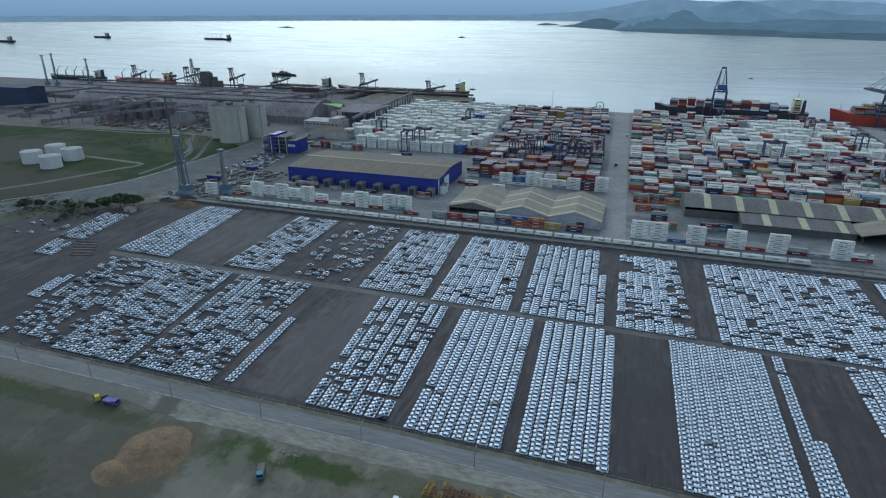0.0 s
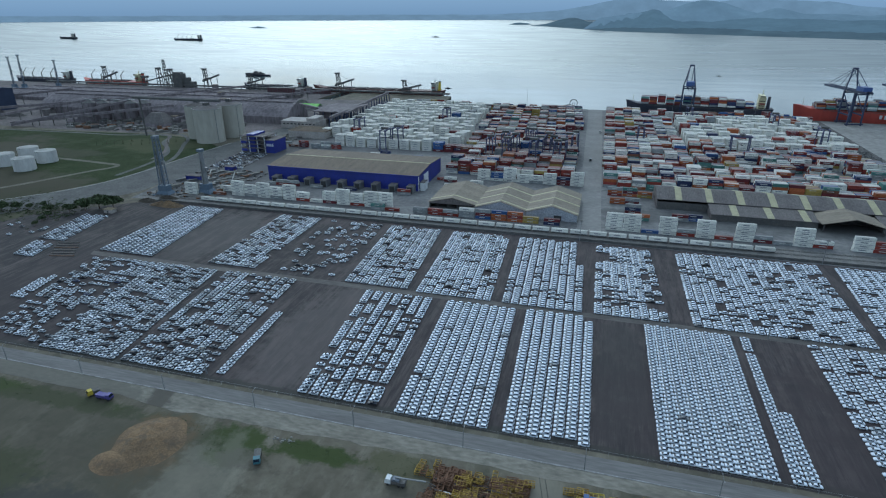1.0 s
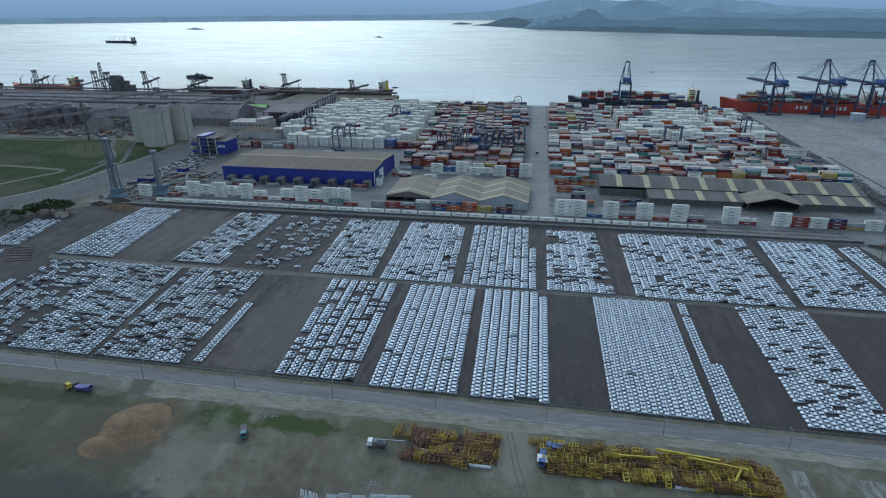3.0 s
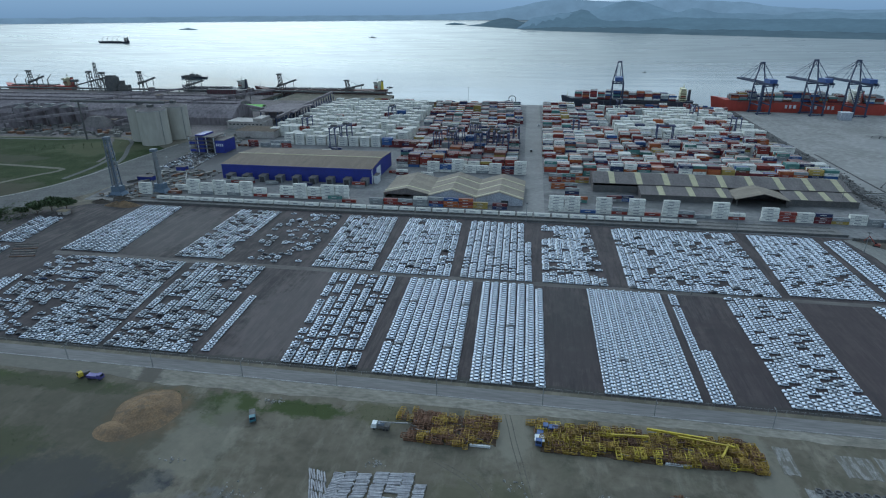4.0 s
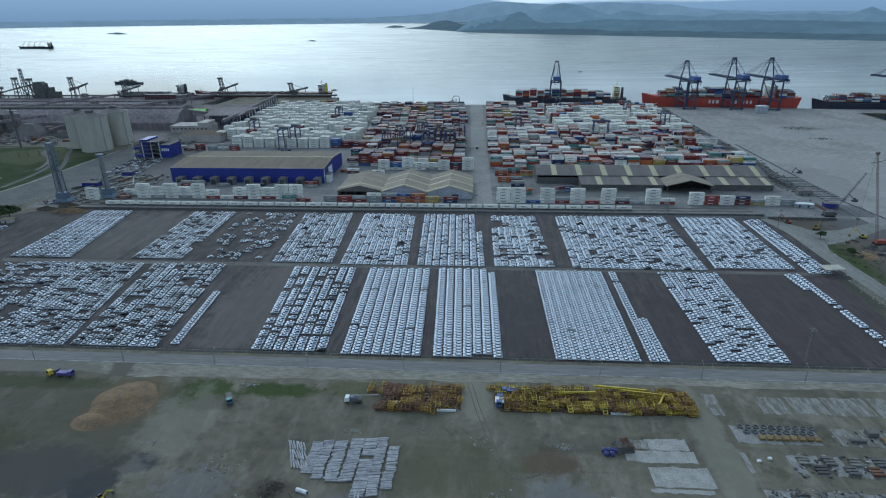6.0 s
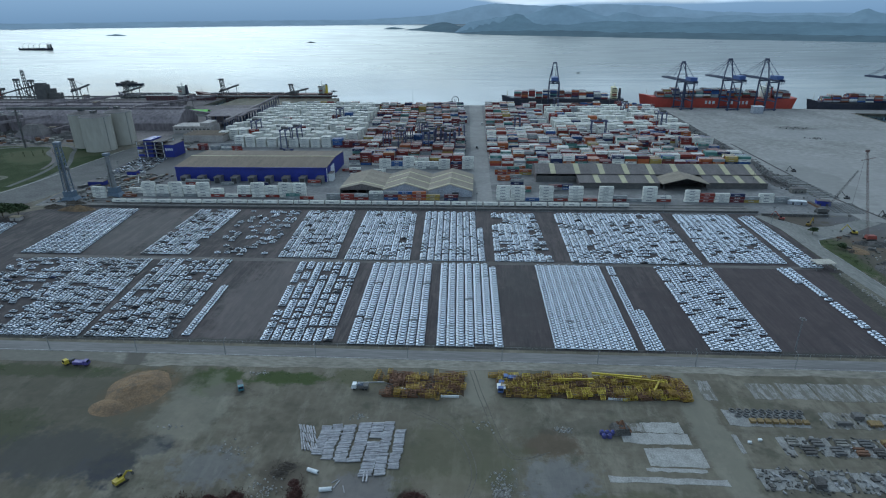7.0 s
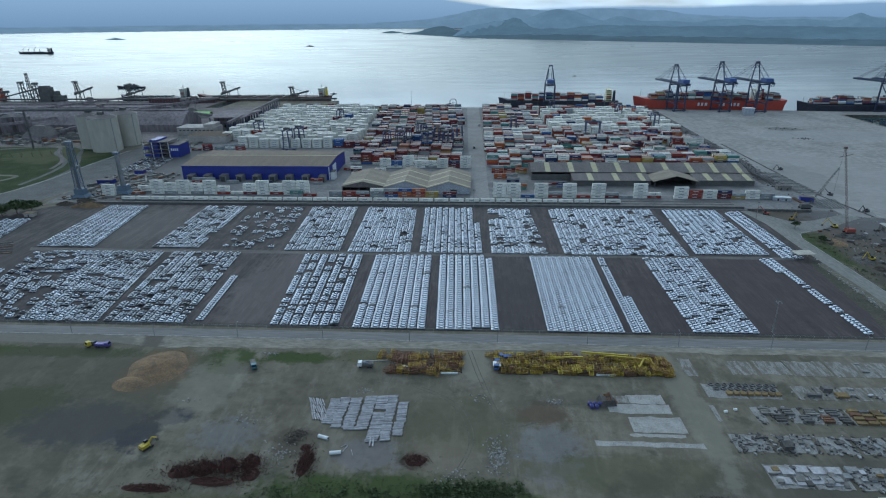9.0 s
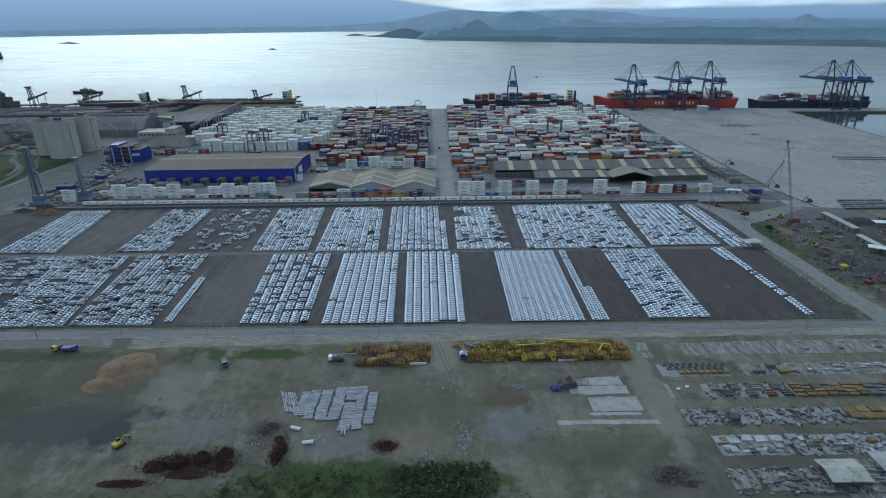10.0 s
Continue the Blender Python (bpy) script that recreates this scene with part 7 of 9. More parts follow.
solid("bushes", bushes, M_LEAF, "dense dark green scrub on rough ground", "bushes", kind="stuff")
tufts = Geo()
for cx, cy, rx, ry, n in ((-190, -29, 100, 4.5, 420), (-76, -32, 19, 6.5, 170), (-18, -28, 22, 3.6, 150), (12, -27, 10, 5, 70), (-135, -72, 20, 12, 160), (33, -108, 46, 6, 600), (320, 120, 6, 40, 300), (-30, -121, 36, 4, 200)):
    for _ in range(n):
        leaf_clump(tufts, cx + rx * bush_r.uniform(-1, 1), cy + ry * bush_r.uniform(-1, 1), 0.02, bush_r.uniform(0.25, 0.7), 7, bush_r)
solid("weeds", tufts, M_LEAF, "low green weed tufts on bare earth", "weeds", kind="stuff")


# ---- heaps and rubble ----
def heap(name, pts, height, m, label, category, seed, res=36, rough=0.35, power=0.8, kind=""):
    """A mound over an ellipse (cx, cy, rx, ry)."""
    cx, cy, rx, ry = pts
    g = Geo()
    n = res
    for j in range(n + 1):
        for i in range(n + 1):
            u, v = 2.6 * i / n - 1.3, 2.6 * j / n - 1.3
            edge = 1 + 0.35 * noise.noise((u * 1.3 + seed, v * 1.3, seed))
            k = max(0.0, 1 - (u * u + v * v) / edge) ** power
            z = height * k * (1 + rough * (noise.noise((u * 2.5, v * 2.5, seed)) + 0.7 * noise.noise((u * 7, v * 7, seed + 3)))) - 0.03
            g.v.append((rx * u, ry * v, z))
    for j in range(n):
        for i in range(n):
            o = j * (n + 1) + i
            q = (o, o + 1, o + n + 2, o + n + 1)
            if max(g.v[t][2] for t in q) > 0:
                g.f.append(q)
                g.m.append(0)
    return solid(name, g, m, label, category, kind=kind, at=pose(cx, cy, 0.0), smooth=rough < 0.5)


heap("sand_mound", (-86, -41, 14, 15), 3.2, M_SAND, "large ochre sand heap on bare earth", "sand heap", 2.2, 60, 0.22, 1.5)
heap("sand_mound", (-90, -53, 10, 7), 1.5, M_SAND, "low ochre sand heap on bare earth", "sand heap", 5.2, 36, 0.22, 1.5)
for i, (x, y, rx, ry, h) in enumerate(((-41, -107, 5, 3, 2.0), (-33, -105, 4.4, 3.6, 2.4), (-25, -103, 3.6, 3.6, 2.8), (-17, -101, 3.2, 3.6, 2.4), (-28, -111, 8, 2.2, 1.1), (-15, -107, 3, 3.4, 1.2), (3.5, -100, 2.6, 6.5, 1.2), (45, -97, 4, 3, 1.2), (-50, -115, 9, 2, 1.0), (1.5, -92, 2, 2, 0.8))):
    heap("scrap_mound", (x, y, rx, ry), h, M_REDW, "dark rust-red heap of scrap turnings", "scrap heap", 10 + i * 1.7, 26, 0.9)
M_SPOIL = mat("dark_spoil", (0.05, 0.048, 0.046), (0.09, 0.085, 0.08), 0.2, 0.95, fine=0.4)
for i, (x, y, rx, ry, h) in enumerate(((338, 75, 9, 6, 3), (348, 66, 7, 6, 2.4), (352, 150, 8, 6, 2.0), (404, 156, 14, 8, 3.5), (425, 150, 9, 6, 3), (330, 105, 6, 8, 1.4), (372, 60, 9, 7, 2.5), (330, 55, 7, 6, 1.8))):
    heap("spoil_mound", (x, y, rx, ry), h, M_SPOIL, "dark spoil heap beside the dirt road", "spoil heap", 40 + i * 1.3, 24, 0.6)
heap("spoil_mound", (332, 138, 6, 8), 1.0, M_SAND, "rust-brown earth heap beside the dirt road", "spoil heap", 61, 24, 0.6)

tr_r = random.Random(44)
for i in range(22):
    x, y = tr_r.uniform(-900, -450), tr_r.choice((tr_r.uniform(478, 560), tr_r.uniform(660, 695), tr_r.uniform(765, 930)))
    heap("bulk_mound", (x, y, tr_r.uniform(10, 26), tr_r.uniform(8, 16)), tr_r.uniform(3, 9), tr_r.choice((M_BULK, M_TERM, M_SPOIL, M_BULK)), "dusty stockpile of bulk cargo on the terminal ground", "stockpile", 80 + i * 1.3, 24, 0.5)


def rubble(label, spots, m, size):
    r = random.Random(len(label) + len(spots))
    g = Geo()
    for cx, cy, rx, ry, n in spots:
        for _ in range(n):
            x, y = cx + rx * r.gauss(0, 0.5), cy + ry * r.gauss(0, 0.5)
            s = size * r.uniform(0.4, 1.4)
            o = len(g.v)
            g.frustum((x - s, y - s * r.uniform(0.4, 1), x + s, y + s * r.uniform(0.4, 1)), -0.02, (x - s * r.uniform(0.2, 0.8), y - s * 0.5, x + s * r.uniform(0.2, 0.8), y + s * 0.5), s * r.uniform(0.5, 1.1))
            a = r.uniform(0, 3)
            for q in range(o, len(g.v)):
                px, py, pz = g.v[q]
                g.v[q] = (x + (px - x) * math.cos(a) - (py - y) * math.sin(a), y + (px - x) * math.sin(a) + (py - y) * math.cos(a), pz)
    solid("rubble", g, m, label, "rubble", kind="stuff")


M_STONE = island_tint(mat("broken_concrete", (0.25, 0.248, 0.235), (0.16, 0.158, 0.15), 0.4, 0.95, fine=0.2), 0.35)
rubble("loose pale broken concrete on bare earth", ((76, -93, 4.5, 10, 240), (60, -104, 6, 4, 40), (-9, -96, 7, 7, 70), (-26, -76, 8, 5, 30), (0, -66, 5, 3, 20), (17, -55, 3, 2, 24), (-36, -26, 5, 1.2, 40), (101, -59, 5, 2.4, 40), (70, -58, 6, 3, 20), (-58, -64, 6, 2, 16)), M_STONE, 0.34)
rubble("dumped stones and debris along the dirt road", ((298, 60, 2.5, 40, 130), (350, 120, 22, 60, 60), (380, 200, 40, 30, 40), (350, 60, 20, 30, 40), (335, 215, 20, 8, 50), (420, 110, 30, 40, 80)), M_STONE, 0.5)
rubble("dark debris strewn along the drain", ((372, 560, 9, 190, 900), (364, 350, 10, 70, 420), (525, 610, 22, 10, 40), (513, 537, 12, 6, 24)), M_STEELD, 1.0)

wire = Geo()
wr = random.Random(3)
for cx, cy, rx, ry, h, n in ((-32, -106, 15, 6, 2.0, 1500), (-17, -104, 6, 7, 1.8, 700), (3.5, -100, 4, 8, 1.5, 600), (45, -97, 5, 3, 0.9, 240), (-48, -115, 10, 1.8, 0.8, 300)):
    for _ in range(n):
        u, v = wr.gauss(0, 0.5), wr.gauss(0, 0.5)
        z = h * max(0.0, 1 - u * u - v * v) * wr.uniform(0.5, 1.2)
        p = Vector((cx + rx * u, cy + ry * v, z))
        d = Vector((wr.uniform(-1, 1), wr.uniform(-1, 1), wr.uniform(-0.2, 0.9))).normalized() * wr.uniform(0.5, 1.5)
        wire.rod(p, p + d, 0.09, 0.05, 3)
solid("scrap_wire", wire, M_REDW, "tangled rusty scrap bars and wire", "scrap", kind="stuff")

# ---- steel frames ----


def frame_mesh(kind, m, seed):
    r = random.Random(seed)
    g = Geo()
    w, d, h = ((4.2, 2.0, 1.1), (2.6, 2.4, 1.5), (5.5, 1.8, 0.7), (3.4, 2.0, 1.3))[kind]
    t = 0.2
    for z in (0.12, h):
        for y in (-d / 2, d / 2):
            g.beam((-w / 2, y, z), (w / 2, y, z), t)
        for i in range(4):
            x = -w / 2 + w * i / 3
            g.beam((x, -d / 2, z), (x, d / 2, z), t * 0.9)
    for i in range(3):
        x = -w / 2 + w * i / 2
        for y in (-d / 2, d / 2):
            g.beam((x, y, 0), (x, y, h), t)
    g.beam((-w / 2, -d / 2, 0.1), (0, -d / 2, h), t * 0.7), g.beam((0, -d / 2, h), (w / 2, -d / 2, 0.1), t * 0.7)
    FRAME_GEO.append(g)
    return g.data("steel_frame", [m])


pr0 = random.Random(4)
FRAME_GEO, cage_count, cage_rest = [], [0], Geo()
M_BROWNBED = mat("dark_brown_ground", (0.045, 0.030, 0.020), (0.075, 0.05, 0.03), 0.5, 0.95, fine=0.5)
FRAMES = [(frame_mesh(k % 4, m, k), ("yellow" if m is not M_RUST else "rusty brown")) for k, m in enumerate((M_YEL, M_YEL, M_YEL2, M_YEL, M_RUST, M_YEL, M_YEL, M_YEL2))]
fr = random.Random(21)


def frame_pile(x0, x1, y0, y1, n, rust=0.1):
    for i in range(n):
        s = (i + 0.5) / n
        x, y = x0 + (x1 - x0) * s + fr.uniform(-1.2, 1.2), fr.uniform(y0, y1)
        me, word = FRAMES[4] if fr.random() < rust else fr.choice(FRAMES)
        if cage_count[0] >= 300:
            z, a = (0.35 if fr.random() < 0.6 else 1.3), radians(fr.choice((0, 90, 90, 0)) + fr.uniform(-8, 8))
            src = FRAME_GEO[FRAMES.index((me, word))]
            cage_rest.stamp(src, x, y, z, a, [1 if word != "yellow" else 0])
            continue
        cage_count[0] += 1
        o = new("welded_cage", me)
        o.matrix_basis = pose(x, y, 0.35 if fr.random() < 0.6 else 1.3, 0, 0, fr.choice((0, 90, 90, 0)) + fr.uniform(-8, 8))
        tagged(o, f"{word} welded steel cage in a stacked heap", "steel cage", "stacked steel cages")


frame_pile(79, 158, -38, -23.5, 330)
frame_pile(74, 80, -30, -23.5, 6)
frame_pile(48, 60, -36, -24.5, 55, 0.35)
frame_pile(37, 43, -37, -25, 22, 0.0)
frame_pile(20, 27, -29, -23, 5, 0.1)
frame_pile(27, 38, -34, -25, 30, 1.0)
frame_pile(26, 52, -40.5, -36.5, 26, 0.5)


solid("welded_cages", cage_rest, [M_YEL, M_RUST], "rusty and yellow welded steel cages in a heap", "steel cages", kind="stuff")
loose = Geo()
for k in range(820):
    west = k >= 540
    x, y = (fr.uniform(26, 60), fr.uniform(-40, -24.5)) if west else (fr.uniform(80, 157), fr.uniform(-38.2, -23.8))
    n, a, z = fr.uniform(1.2, 4.5), radians(fr.choice((0, 0, 0, 90, 90, 35)) + fr.gauss(0, 9)), fr.uniform(0.45, 2.1)
    slot = fr.choice((1, 1, 1, 2, 3, 2) if west and x < 48 else (0, 0, 0, 1, 1, 2))
    dz = fr.uniform(-0.25, 0.25)
    loose.beam((x - n / 2 * math.cos(a), y - n / 2 * math.sin(a), z - dz), (x + n / 2 * math.cos(a), y + n / 2 * math.sin(a), z + dz), fr.uniform(0.10, 0.26), slot)
solid("loose_bars", loose, [M_YEL, M_RUST, M_STEELD, mat("weathered_plank", (0.21, 0.165, 0.105), (0.13, 0.10, 0.07), 0.6, 0.9, fine=0.3)], "loose yellow and rusty bars and planks strewn over stacked steel", "steel bars", kind="stuff")
# dark brown sheets that fill the gaps below the two piles
for x0, x1, y0, y1 in ((78, 159, -38.5, -23), (26, 61, -38.5, -24)):
    n = 26
    e = [(x0 + (x1 - x0) * i / n, y0 + pr0.uniform(-0.8, 0.8)) for i in range(n + 1)] + [(x1 - (x1 - x0) * i / n, y1 + pr0.uniform(-0.8, 0.8)) for i in range(n + 1)]
    sheet("ground_rust_bed", e, 0.3, M_BROWNBED, "dark brown bed that fills the gaps under stacked steel", 0.4)


def long_beam(x, y, length, turn, m, label, z=0.1):
    g = Geo().box(-length / 2, -0.35, 0, length / 2, 0.35, 0.12).box(-length / 2, -0.08, 0.12, length / 2, 0.08, 0.7).box(-length / 2, -0.35, 0.7, length / 2, 0.35, 0.82)
    return solid("steel_beam", g, m, label, "steel beam", "loose steel beams", at=pose(x, y, z, 0, 0, turn))


for x, y, l, a, m, w in ((35, -35.5, 15, -4, M_WHITE, "long pale steel beam beside the frames"), (50, -36.5, 12, -10, M_YEL2, "long yellow steel beam beside the frames"), (33, -41, 16, 0, M_RUST, "long rusty steel beam beside the frames"),
                         (55, -40, 8, 0, M_WHITE, "long pale steel beam beside the frames"), (130, -24, 22, -6, M_YEL2, "long yellow steel beam on the frames"), (140, -27, 20, -8, M_YEL2, "long yellow steel beam on the frames"),
                         (112, -28, 14, 4, M_YEL2, "long yellow steel beam on the frames"), (128, -38.5, 9, 0, M_WHITE, "long pale steel beam beside the frames"), (146, -31, 9, 60, M_YEL2, "long yellow steel beam on the frames")):
    long_beam(x, y, l, a, m, w, 2.4 if m is M_YEL2 and x > 100 else 0.1)


# ---- vehicles and machines ----
def truck(name, x, y, turn, cab_m, bed_m, label, length=8.5, crane=False):
    t = thing(name, x, y, 0.0, label, "truck", turn=turn)
    part("chassis", Geo().box(-length / 2, -1.0, 0.7, length / 2, 1.0, 1.05), M_STEELD, t)
    cab = part("cab", Geo().side([(-length / 2, 0.9), (-length / 2, 1.9), (-length / 2 + 0.4, 3.0), (-length / 2 + 2.2, 3.0), (-length / 2 + 2.2, 0.9)], -1.2, 1.2), cab_m, t)
    part("windscreen", Geo().side([(-length / 2 - 0.02, 1.95), (-length / 2 + 0.36, 2.9), (-length / 2 + 0.42, 2.9), (-length / 2 + 0.04, 1.95)], -1.05, 1.05), M_GLASS, cab)
    part("bed", Geo().frustum((-length / 2 + 2.5, -1.2, length / 2, 1.2), 1.05, (-length / 2 + 2.5, -1.25, length / 2, 1.25), 2.3), bed_m, t)
    for px in (-length / 2 + 1.2, length / 2 - 2.2, length / 2 - 0.9):
        for s in (-1, 1):
            part("wheel", Geo().rod((px, s * 0.85, 0.52), (px, s * 1.2, 0.52), 0.52, 0.52, 10), M_TYRE, t)
    if crane:
        part("slewing_deck", Geo().box(-1, -1.0, 2.3, 1.6, 1.0, 3.1), M_STEELL, t)
        part("boom", Geo().beam((0, 0, 3.3), (11, 0.6, 3.6), 0.42), M_STEELG, t, "pale telescopic crane boom")


M_TEAL = mat("teal_cab_paint", (0.05, 0.16, 0.20), (0.04, 0.12, 0.15), 0.5, 0.5)
M_PURPLE = mat("violet_blue_paint", (0.09, 0.07, 0.26), (0.07, 0.06, 0.2), 0.5, 0.5)
truck("crane_truck", 14.5, -35.8, 0, M_WHITE, M_STEELD, "white truck crane with a long low boom", 7.5, True)
truck("dump_truck", -124, -23.5, 180, M_PURPLE, M_PURPLE, "violet-blue tipper truck on the sandy verge", 7.5)
truck("tipper_truck", -131, -22.5, 60, M_YEL2, M_STEELD, "small yellow-green tipper truck on the verge", 5)
truck("flatbed_truck", -39.5, -38, 118, M_TEAL, M_STEELD, "dark flatbed truck with a teal cab on bare earth", 7)
truck("blue_truck", 77.5, -33, 85, M_CRANEH, M_CRANEH, "blue truck with a white roof beside the frames", 8)
solid("white_tarpaulin", Geo().frustum((-1.9, -2.0, 1.9, 2.0), 0, (-1.7, -1.9, 1.7, 1.9), 0.15), M_WHITE, "white sheet lying on the blue truck", "tarpaulin", at=pose(77.5, -34, 2.31))
truck("blue_truck", 82, -26.5, 0, M_CRANEH, M_CRANEH, "blue truck parked among the frames", 7)
truck("yard_truck", 71, 640, 90, M_WHITE, M_STEELG, "white terminal truck on the concrete lane", 10)
truck("yard_truck", 64, 470, 90, M_STEELD, M_STEELG, "dark terminal truck on the concrete lane", 10)


def excavator(x, y, turn, m, word, boom=1.0):
    e = thing("excavator", x, y, 0.0, f"{word} crawler excavator on bare earth", "excavator", "excavators beside the yard", turn=turn)
    for s in (-1, 1):
        part("track", Geo().side([(-2.0, 0.1), (2.0, 0.1), (2.3, 0.5), (2.0, 0.95), (-2.0, 0.95), (-2.3, 0.5)], s * 1.2 - 0.3, s * 1.2 + 0.3), M_TYRE, e)
    part("upper_body", Geo().frustum((-2.3, -1.3, 1.2, 1.3), 1.0, (-2.2, -1.25, 1.1, 1.25), 2.2), m, e)
    part("cab", Geo().frustum((-0.2, 0.2, 1.3, 1.25), 2.2, (-0.1, 0.25, 1.1, 1.2), 3.2), M_GLASS, e)
    part("boom", Geo().beam((1.0, -0.3, 2.0), (4.0 * boom, -0.3, 5.0 * boom), 0.55), m, e)
    part("stick", Geo().beam((4.0 * boom, -0.3, 5.0 * boom), (6.2 * boom, -0.3, 2.2), 0.4), m, e)
    part("bucket", Geo().frustum((5.6 * boom, -0.9, 6.8 * boom, 0.3), 0.9, (5.9 * boom, -0.8, 6.6 * boom, 0.2), 2.2), M_STEELD, e)


M_BOOM = mat("faded_red_lattice", (0.11, 0.07, 0.065), (0.13, 0.085, 0.075), 0.5, 0.7)
excavator(311, 203, 150, P_EXR, "red", 1.3)
excavator(325, 189, 40, M_YEL, "orange", 1.2)
excavator(349, 172, 170, M_YEL2, "yellow", 1.4)
excavator(336, 106, 200, M_YEL2, "yellow", 1.3)
excavator(333, 44, 10, P_EXR, "red", 1.2)
excavator(-61, -95, 60, M_YEL2, "yellow", 0.7)
M_TANK = mat("violet_blue_plastic", (0.045, 0.045, 0.17), (0.055, 0.055, 0.14), 0.8, 0.6)
for x, y, k in ((324, 65, 3), (118.5, -60.5, 5)):
    for q in range(k):
        drum = thing("blue_tank", x + 2.1 * (q % 3) - 2 + 0.5 * (q // 3), y - 2.0 * (q // 3), 0.02, "violet-blue plastic tank standing on bare earth", "tank", "blue tanks", turn=30 * q)
        part("shell", Geo().rod((0, 0, 0), (0, 0, 1.3), 0.95, 0.95, 14).rod((0, 0, 1.3), (0, 0, 1.65), 0.95, 0.5, 14), M_TANK, drum)
        part("lid", Geo().rod((0, 0, 1.65), (0, 0, 1.75), 0.42, 0.40, 12), M_BLUE, drum)
solid("yellow_hopper", Geo().frustum((-1.6, -1.6, 1.6, 1.6), 0, (-2.2, -2.2, 2.2, 2.2), 2.4), M_YEL2, "bright yellow steel hopper on the ground", "hopper", at=pose(332, 67, 0))
boom_c = thing("boom_crane", 353, 160, 0, "crawler crane with a tall thin lattice boom", "crane")
part("body", Geo().frustum((-3, -2, 4, 2), 1.2, (-2.6, -1.8, 3.4, 1.8), 3.6), P_EXR, boom_c)
for s in (-1, 1):
    part("track", Geo().box(-3.5, s * 2.0 - 0.5, 0, 3.5, s * 2.0 + 0.5, 1.2), M_TYRE, boom_c)
part("boom", Geo().lattice((-2, 0, 3), (-18.3, 0, 65.5), 1.3, 0.8, 24, 0.11), M_BOOM, boom_c)
part("head", Geo().box(-19.5, -0.6, 65, -17.2, 0.6, 66.5), M_BOOM, boom_c)
part("fly_jib", Geo().beam((-21, 0, 59), (-12, 0, 61), 0.3), M_BOOM, boom_c)
part("hoist_rope", Geo().rod((-18.8, 0, 65), (-18.8, 0, 12), 0.06, 0.06, 5), M_STEELD, boom_c)
crawler = thing("crawler_crane", 352, 222, 0, "dark crawler crane with a raised lattice boom", "crane")
part("body", Geo().frustum((-4, -2, 4, 2), 1.2, (-3.6, -1.8, 3.2, 1.8), 4), M_STEELD, crawler)
for s in (-1, 1):
    part("track", Geo().box(-4, s * 2.2 - 0.6, 0, 4, s * 2.2 + 0.6, 1.3), M_TYRE, crawler)
part("boom", Geo().lattice((3, 0, 3), (26, 8, 34), 1.5, 0.8, 14, 0.13), M_STEELD, crawler)


def canopy(x, y, w, d, h, m, label, turn=0):
    c = thing("canopy", x, y, 0.0, label, "canopy", "light canopies", turn=turn)
    part("roof", Geo().frustum((-w / 2, -d / 2, w / 2, d / 2), h, (-w / 2 + 0.3, -d / 2 + 0.3, w / 2 - 0.3, d / 2 - 0.3), h + 0.4), m, c)
    for sx in (-1, 1):
        for sy in (-1, 1):
            part("post", Geo().rod((sx * (w / 2 - 0.5), sy * (d / 2 - 0.5), 0), (sx * (w / 2 - 0.5), sy * (d / 2 - 0.5), h), 0.15, 0.15, 6), M_STEELG, c)


M_OLDTIN = mat("mossy_tin_roof", (0.38, 0.38, 0.34), (0.30, 0.30, 0.26), 0.2, 0.85, fine=0.1, spec=0.1)
mottle(M_OLDTIN, (0.15, 0.16, 0.11), 0.35, 0.50, 0.62, 0.7)
M_BEIGE = mat("beige_roof_sheet", (0.42, 0.40, 0.34), (0.33, 0.31, 0.27), 0.3, 0.8, spec=0.1)
canopy(291, 107, 13, 8, 4.5, M_BEIGE, "beige flat canopy at the yard gate", 6)
canopy(373, 93, 12, 7, 4, M_WHITE, "white flat canopy beside the works", -30)
canopy(360, 40, 12, 8, 4, M_WHITE, "white flat canopy beside the works", -20)
canopy(414, 146, 12, 7, 4, M_WHITE, "white flat canopy beside the works", -12)


# ---- concrete pipes ----
pr = random.Random(9)


def pipe_mesh(length, r):
    g = Geo()
    n = 10
    for k, (x, rr) in enumerate(((-length / 2, r), (length / 2, r), (length / 2, r * 0.78), (-length / 2, r * 0.78))):
        g.v += [(x, rr * math.cos(2 * math.pi * i / n), rr * math.sin(2 * math.pi * i / n)) for i in range(n)]
    for a, b in ((0, 1), (1, 2), (2, 3), (3, 0)):
        for i in range(n):
            g.f.append((a * n + i, b * n + i, b * n + (i + 1) % n, a * n + (i + 1) % n))
            g.m.append(0)
    return g.data("concrete_pipe", [M_PIPE])


PIPES = [pipe_mesh(4.05, 0.31), pipe_mesh(4.5, 0.31), pipe_mesh(4.95, 0.32)]


def lay_pipe(x, y, z, a, kind):
    o = new("concrete_pipe", PIPES[kind])
    o.matrix_basis = pose(x, y, z, 0, 0, a)
    tagged(o, "pale grey concrete pipe lying in a stacked row", "concrete pipe", "stacked concrete pipes")


